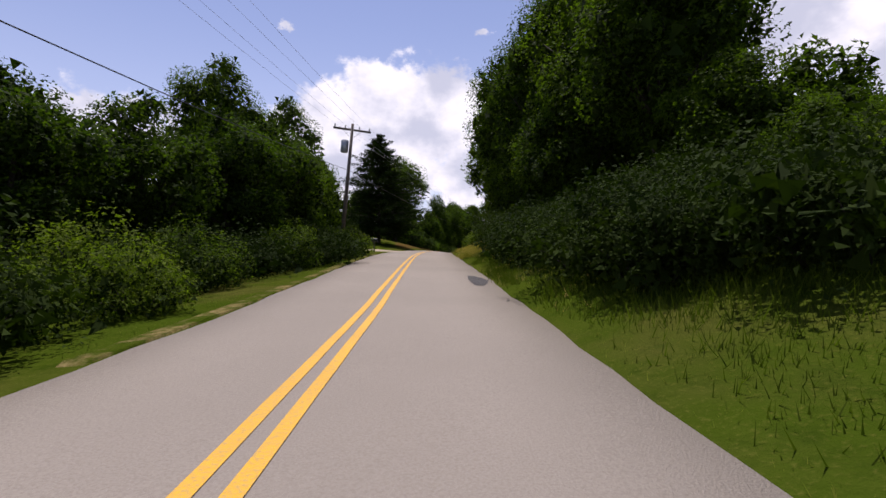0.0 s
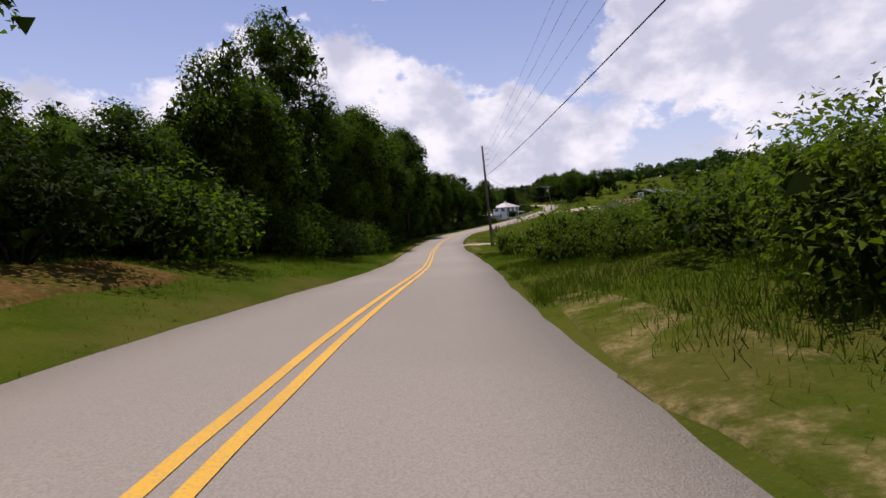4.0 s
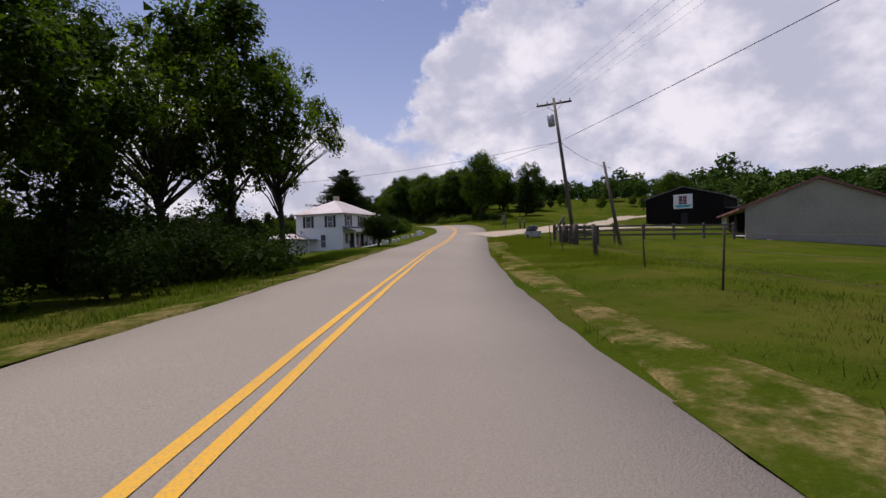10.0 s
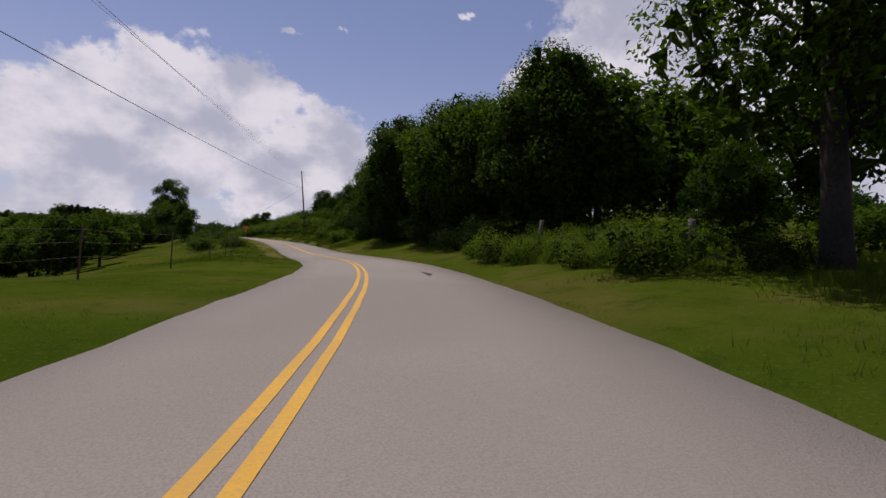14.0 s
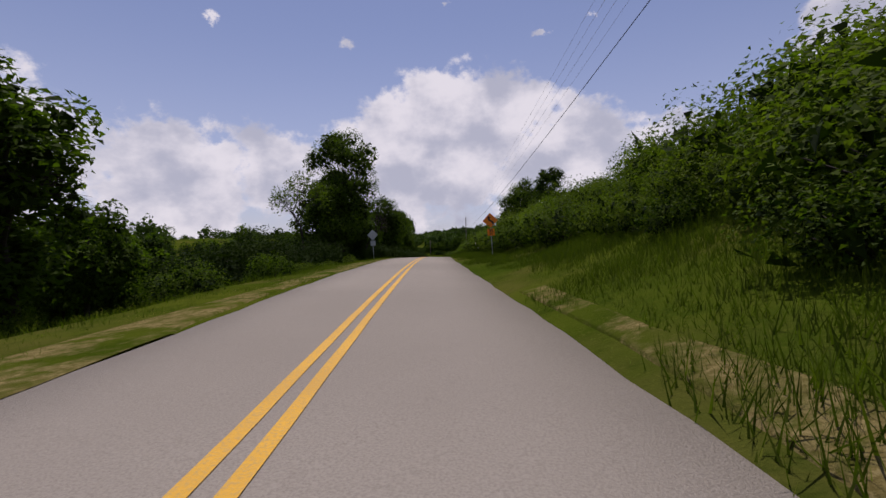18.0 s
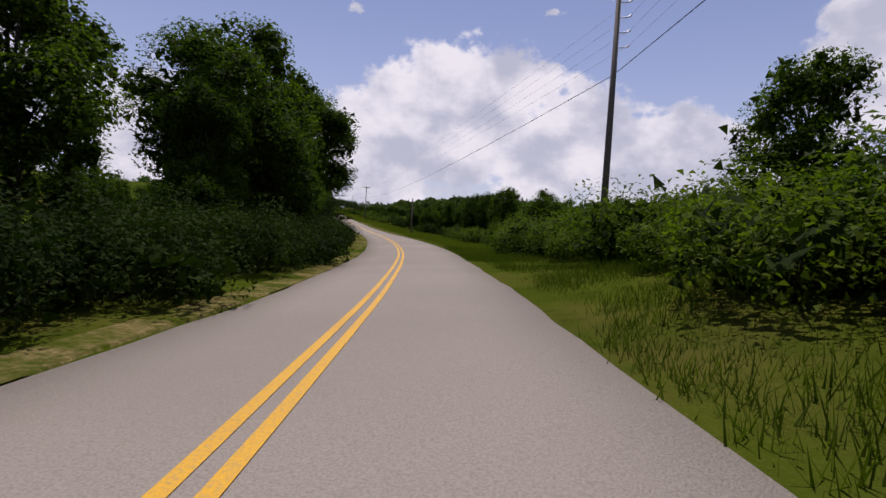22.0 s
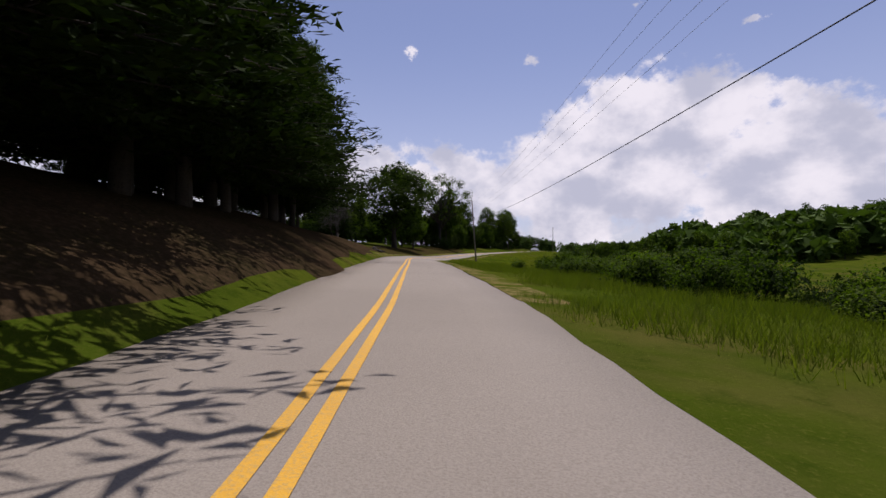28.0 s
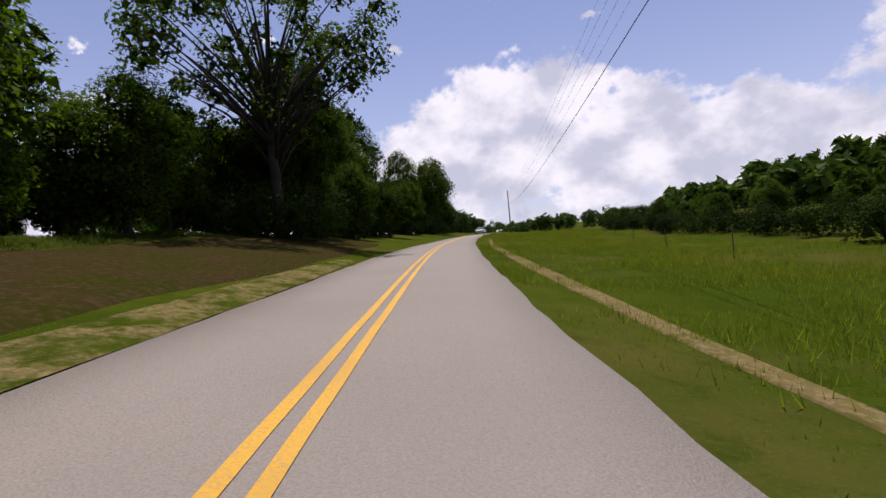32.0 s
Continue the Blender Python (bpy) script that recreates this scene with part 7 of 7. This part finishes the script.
for a in ((-0.55, -0.4, 0.5, 0.55, -0.36, 0.95), (-0.55, 0.36, 0.5, 0.55, 0.4, 0.95), (-0.55, -0.36, 0.5, -0.51, 0.36, 0.95), (0.51, -0.36, 0.5, 0.55, 0.36, 0.95)):
    part("side", boxed(*a), WOOD_GREY, cart)
part("tray_rim", boxed(-0.6, -0.45, 0.93, 0.6, -0.38, 0.99), STEEL, cart)
for s in (-1, 1):
    wheel = part("wheel", tubed([(s * 0.42, 0, 0.22), (s * 0.52, 0, 0.22)], [0.22, 0.22], 16), TARP, cart)
    part("hub", tubed([(s * 0.40, 0, 0.22), (s * 0.54, 0, 0.22)], [0.09, 0.09], 10), STEEL, wheel)
    part("leg", boxed(s * 0.45 - 0.03, -0.38, 0, s * 0.45 + 0.03, -0.32, 0.42), RUST, cart)

CAR = plain("white car paint", (0.75, 0.76, 0.78), 0.25, 0.1, 0.02)
vx, vy, vz, vh = station(36.2, -1.35)[0][0], station(36.2, -1.35)[0][1], station(36.2)[1], station(36.2)[2]
car = tagged(new("oncoming_car"), "white saloon car in the opposite lane", "car")
car.matrix_basis = pose(vx, vy, vz + 0.03, 0, 0, vh + 180)
profile = [(-2.2, 0.35), (2.2, 0.35), (2.25, 0.65), (2.1, 0.85), (1.0, 0.98), (-1.7, 1.0), (-2.2, 0.9)]
bm = bmesh.new()
prism(bm, profile, 1.76, pose(0.88, 0, 0, 0, 0, 90))
part("body", bm, CAR, car)
bm = bmesh.new()
prism(bm, [(0.95, 0.98), (0.25, 1.42), (-0.9, 1.45), (-1.65, 1.0)], 1.5, pose(0.75, 0, 0, 0, 0, 90))
part("cabin", bm, GLASS, car, "dark glazed cabin")
part("roof_panel", boxed(-0.7, -0.9, 1.44, 0.7, 0.25, 1.49, bevel=0.02), CAR, car)
for s in (-1, 1):
    for yy in (-1.35, 1.4):
        w = part("wheel", tubed([(s * 0.72, yy, 0.32), (s * 0.9, yy, 0.32)], [0.32, 0.32], 18), TARP, car)
        part("rim", tubed([(s * 0.88, yy, 0.32), (s * 0.92, yy, 0.32)], [0.2, 0.18], 12), STEEL, w)
    part("headlight", boxed(s * 0.62 - 0.18, 2.16, 0.66, s * 0.62 + 0.18, 2.26, 0.8, bevel=0.02), TANK, car, "clear headlight")
part("grille", boxed(-0.4, 2.2, 0.45, 0.4, 2.27, 0.62), TARP, car)

# cut brush heap by the pines
hx2, hy2, hz2, _ = grid_z(30.34, -4.6)
pile = tagged(new("brush_pile"), "heap of cut grey branches on the lawn", "brush pile")
pile.matrix_basis = pose(hx2, hy2, hz2 - 0.06, 0, 10) @ Matrix.Scale(0.72, 4)
part("stump", tubed([(-0.25, 0.5, -0.1), (-0.2, 0.5, 0.25), (-0.1, 0.48, 0.52)], [0.36, 0.30, 0.26], 11), BARK, pile, "dark cut stump")
for i in range(12):
    a, b = rng.uniform(0, 6.28), rng.uniform(-0.5, 0.5)
    p = Vector((math.cos(a) * rng.uniform(0.2, 1.3), math.sin(a) * rng.uniform(0.2, 0.8), rng.uniform(0.05, 0.22)))
    r = rng.uniform(0.05, 0.11)
    part("log", tubed([p, p + Vector((math.cos(b), math.sin(b), rng.uniform(-0.05, 0.12))) * rng.uniform(0.5, 1.1)], [r, r * 0.85], 8), BARK if i % 2 else WOOD_GREY, pile)
for i in range(26):
    a, b = rng.uniform(0, 6.28), rng.uniform(-0.7, 0.7)
    p = Vector((math.cos(a) * rng.uniform(0.1, 1.2), math.sin(a) * rng.uniform(0.1, 0.8), rng.uniform(0.03, 0.35)))
    part("branch", tubed([p, p + Vector((math.cos(b), math.sin(b), rng.uniform(-0.1, 0.2))) * rng.uniform(0.5, 1.2)], [rng.uniform(0.015, 0.035), 0.008], 6), BARK if i % 3 else WOOD_GREY, pile)
for i in range(5):
    x0, lift = 0.3 * i - 0.4, 0.25 + 0.12 * i
    part("branch", tubed([(x0, 0.1 * i - 0.2, 0.15), (x0 + 0.6, 0.1 * i, 0.2 + lift), (x0 + 1.1, 0.15 * i, 0.3 + 1.7 * lift)], [0.026, 0.018, 0.007], 6), WOOD_GREY, pile, "pale bare branch")
part("branch", tubed([(0.2, 0.1, 0.2), (1.0, 0.3, 0.55), (1.7, 0.5, 0.95)], [0.03, 0.024, 0.01], 6), WOOD_GREY, pile, "long pale bare branch")


def rocks(name, t0, t1, d0, d1, count, size, label):
    """Loose stones on the ground."""
    vs, fs, k = [], [], 0
    base = bmesh.new()
    bmesh.ops.create_icosphere(base, subdivisions=1, radius=1.0)
    v0 = np.array([v.co for v in base.verts])
    f0 = np.array([[v.index for v in f.verts] for f in base.faces])
    base.free()
    for _ in range(count):
        xy, _, _ = station(rng.uniform(t0, t1), rng.uniform(d0, d1))
        z = float(ground_z([xy[0]], [xy[1]])[0])
        vs.append(v0 * rng.uniform(*size) * rng.uniform(0.7, 1.3, 3) * (1, 1, 0.6) + rng.normal(size=v0.shape) * size[0] * 0.12 + (xy[0], xy[1], z + 0.04))
        fs.append(f0 + k)
        k += len(v0)
    return tagged(new(name, mesh_of(name, np.concatenate(vs), np.concatenate(fs), GRAVEL)), label, "stones", kind="stuff")


rocks("field_stones", 6.35, 6.75, 3.2, 8, 90, (0.03, 0.09), "pale loose stones at the field entrance")
rocks("lane_stones", 12.35, 12.75, 3.2, 8, 120, (0.015, 0.04), "loose gravel at the mouth of the lane")


def blossoms(name, t0, t1, d0, d1, z0, z1, count, label):
    """Flat white flower heads among the bank's shrubs."""
    places, ways = [], []
    for _ in range(count):
        x, y, z, _ = grid_z(rng.uniform(t0, t1), rng.uniform(d0, d1))
        k = 9
        c = np.array((x, y, z + rng.uniform(z0, z1))) + rng.normal(size=(k, 3)) * (0.055, 0.055, 0.015)
        places.append(c)
        ways.append(np.tile((0.0, 0.0, 1.0), (k, 1)))
    v, f = cards(np.concatenate(places), 0.05, np.concatenate(ways), 2.0, 1.0)
    return tagged(new(name, mesh_of(name, v, f, PETAL)), label, "flowers", kind="stuff")


PETAL = plain("white petals", (0.78, 0.77, 0.70), 0.8, 0, 0.05)
blossoms("elder_blossom", 1.9, 2.75, 5.4, 6.8, 0.9, 2.2, 46, "flat white flower heads on the bank's shrubs")
blossoms("roadside_blossom", 19.6, 21.2, 5.0, 6.6, 0.5, 1.2, 40, "small white flowers among the bank's vines")
blossoms("woodland_blossom", 6.4, 7.6, -6.4, -4.6, 0.5, 1.1, 34, "small white flowers at the woods' edge")
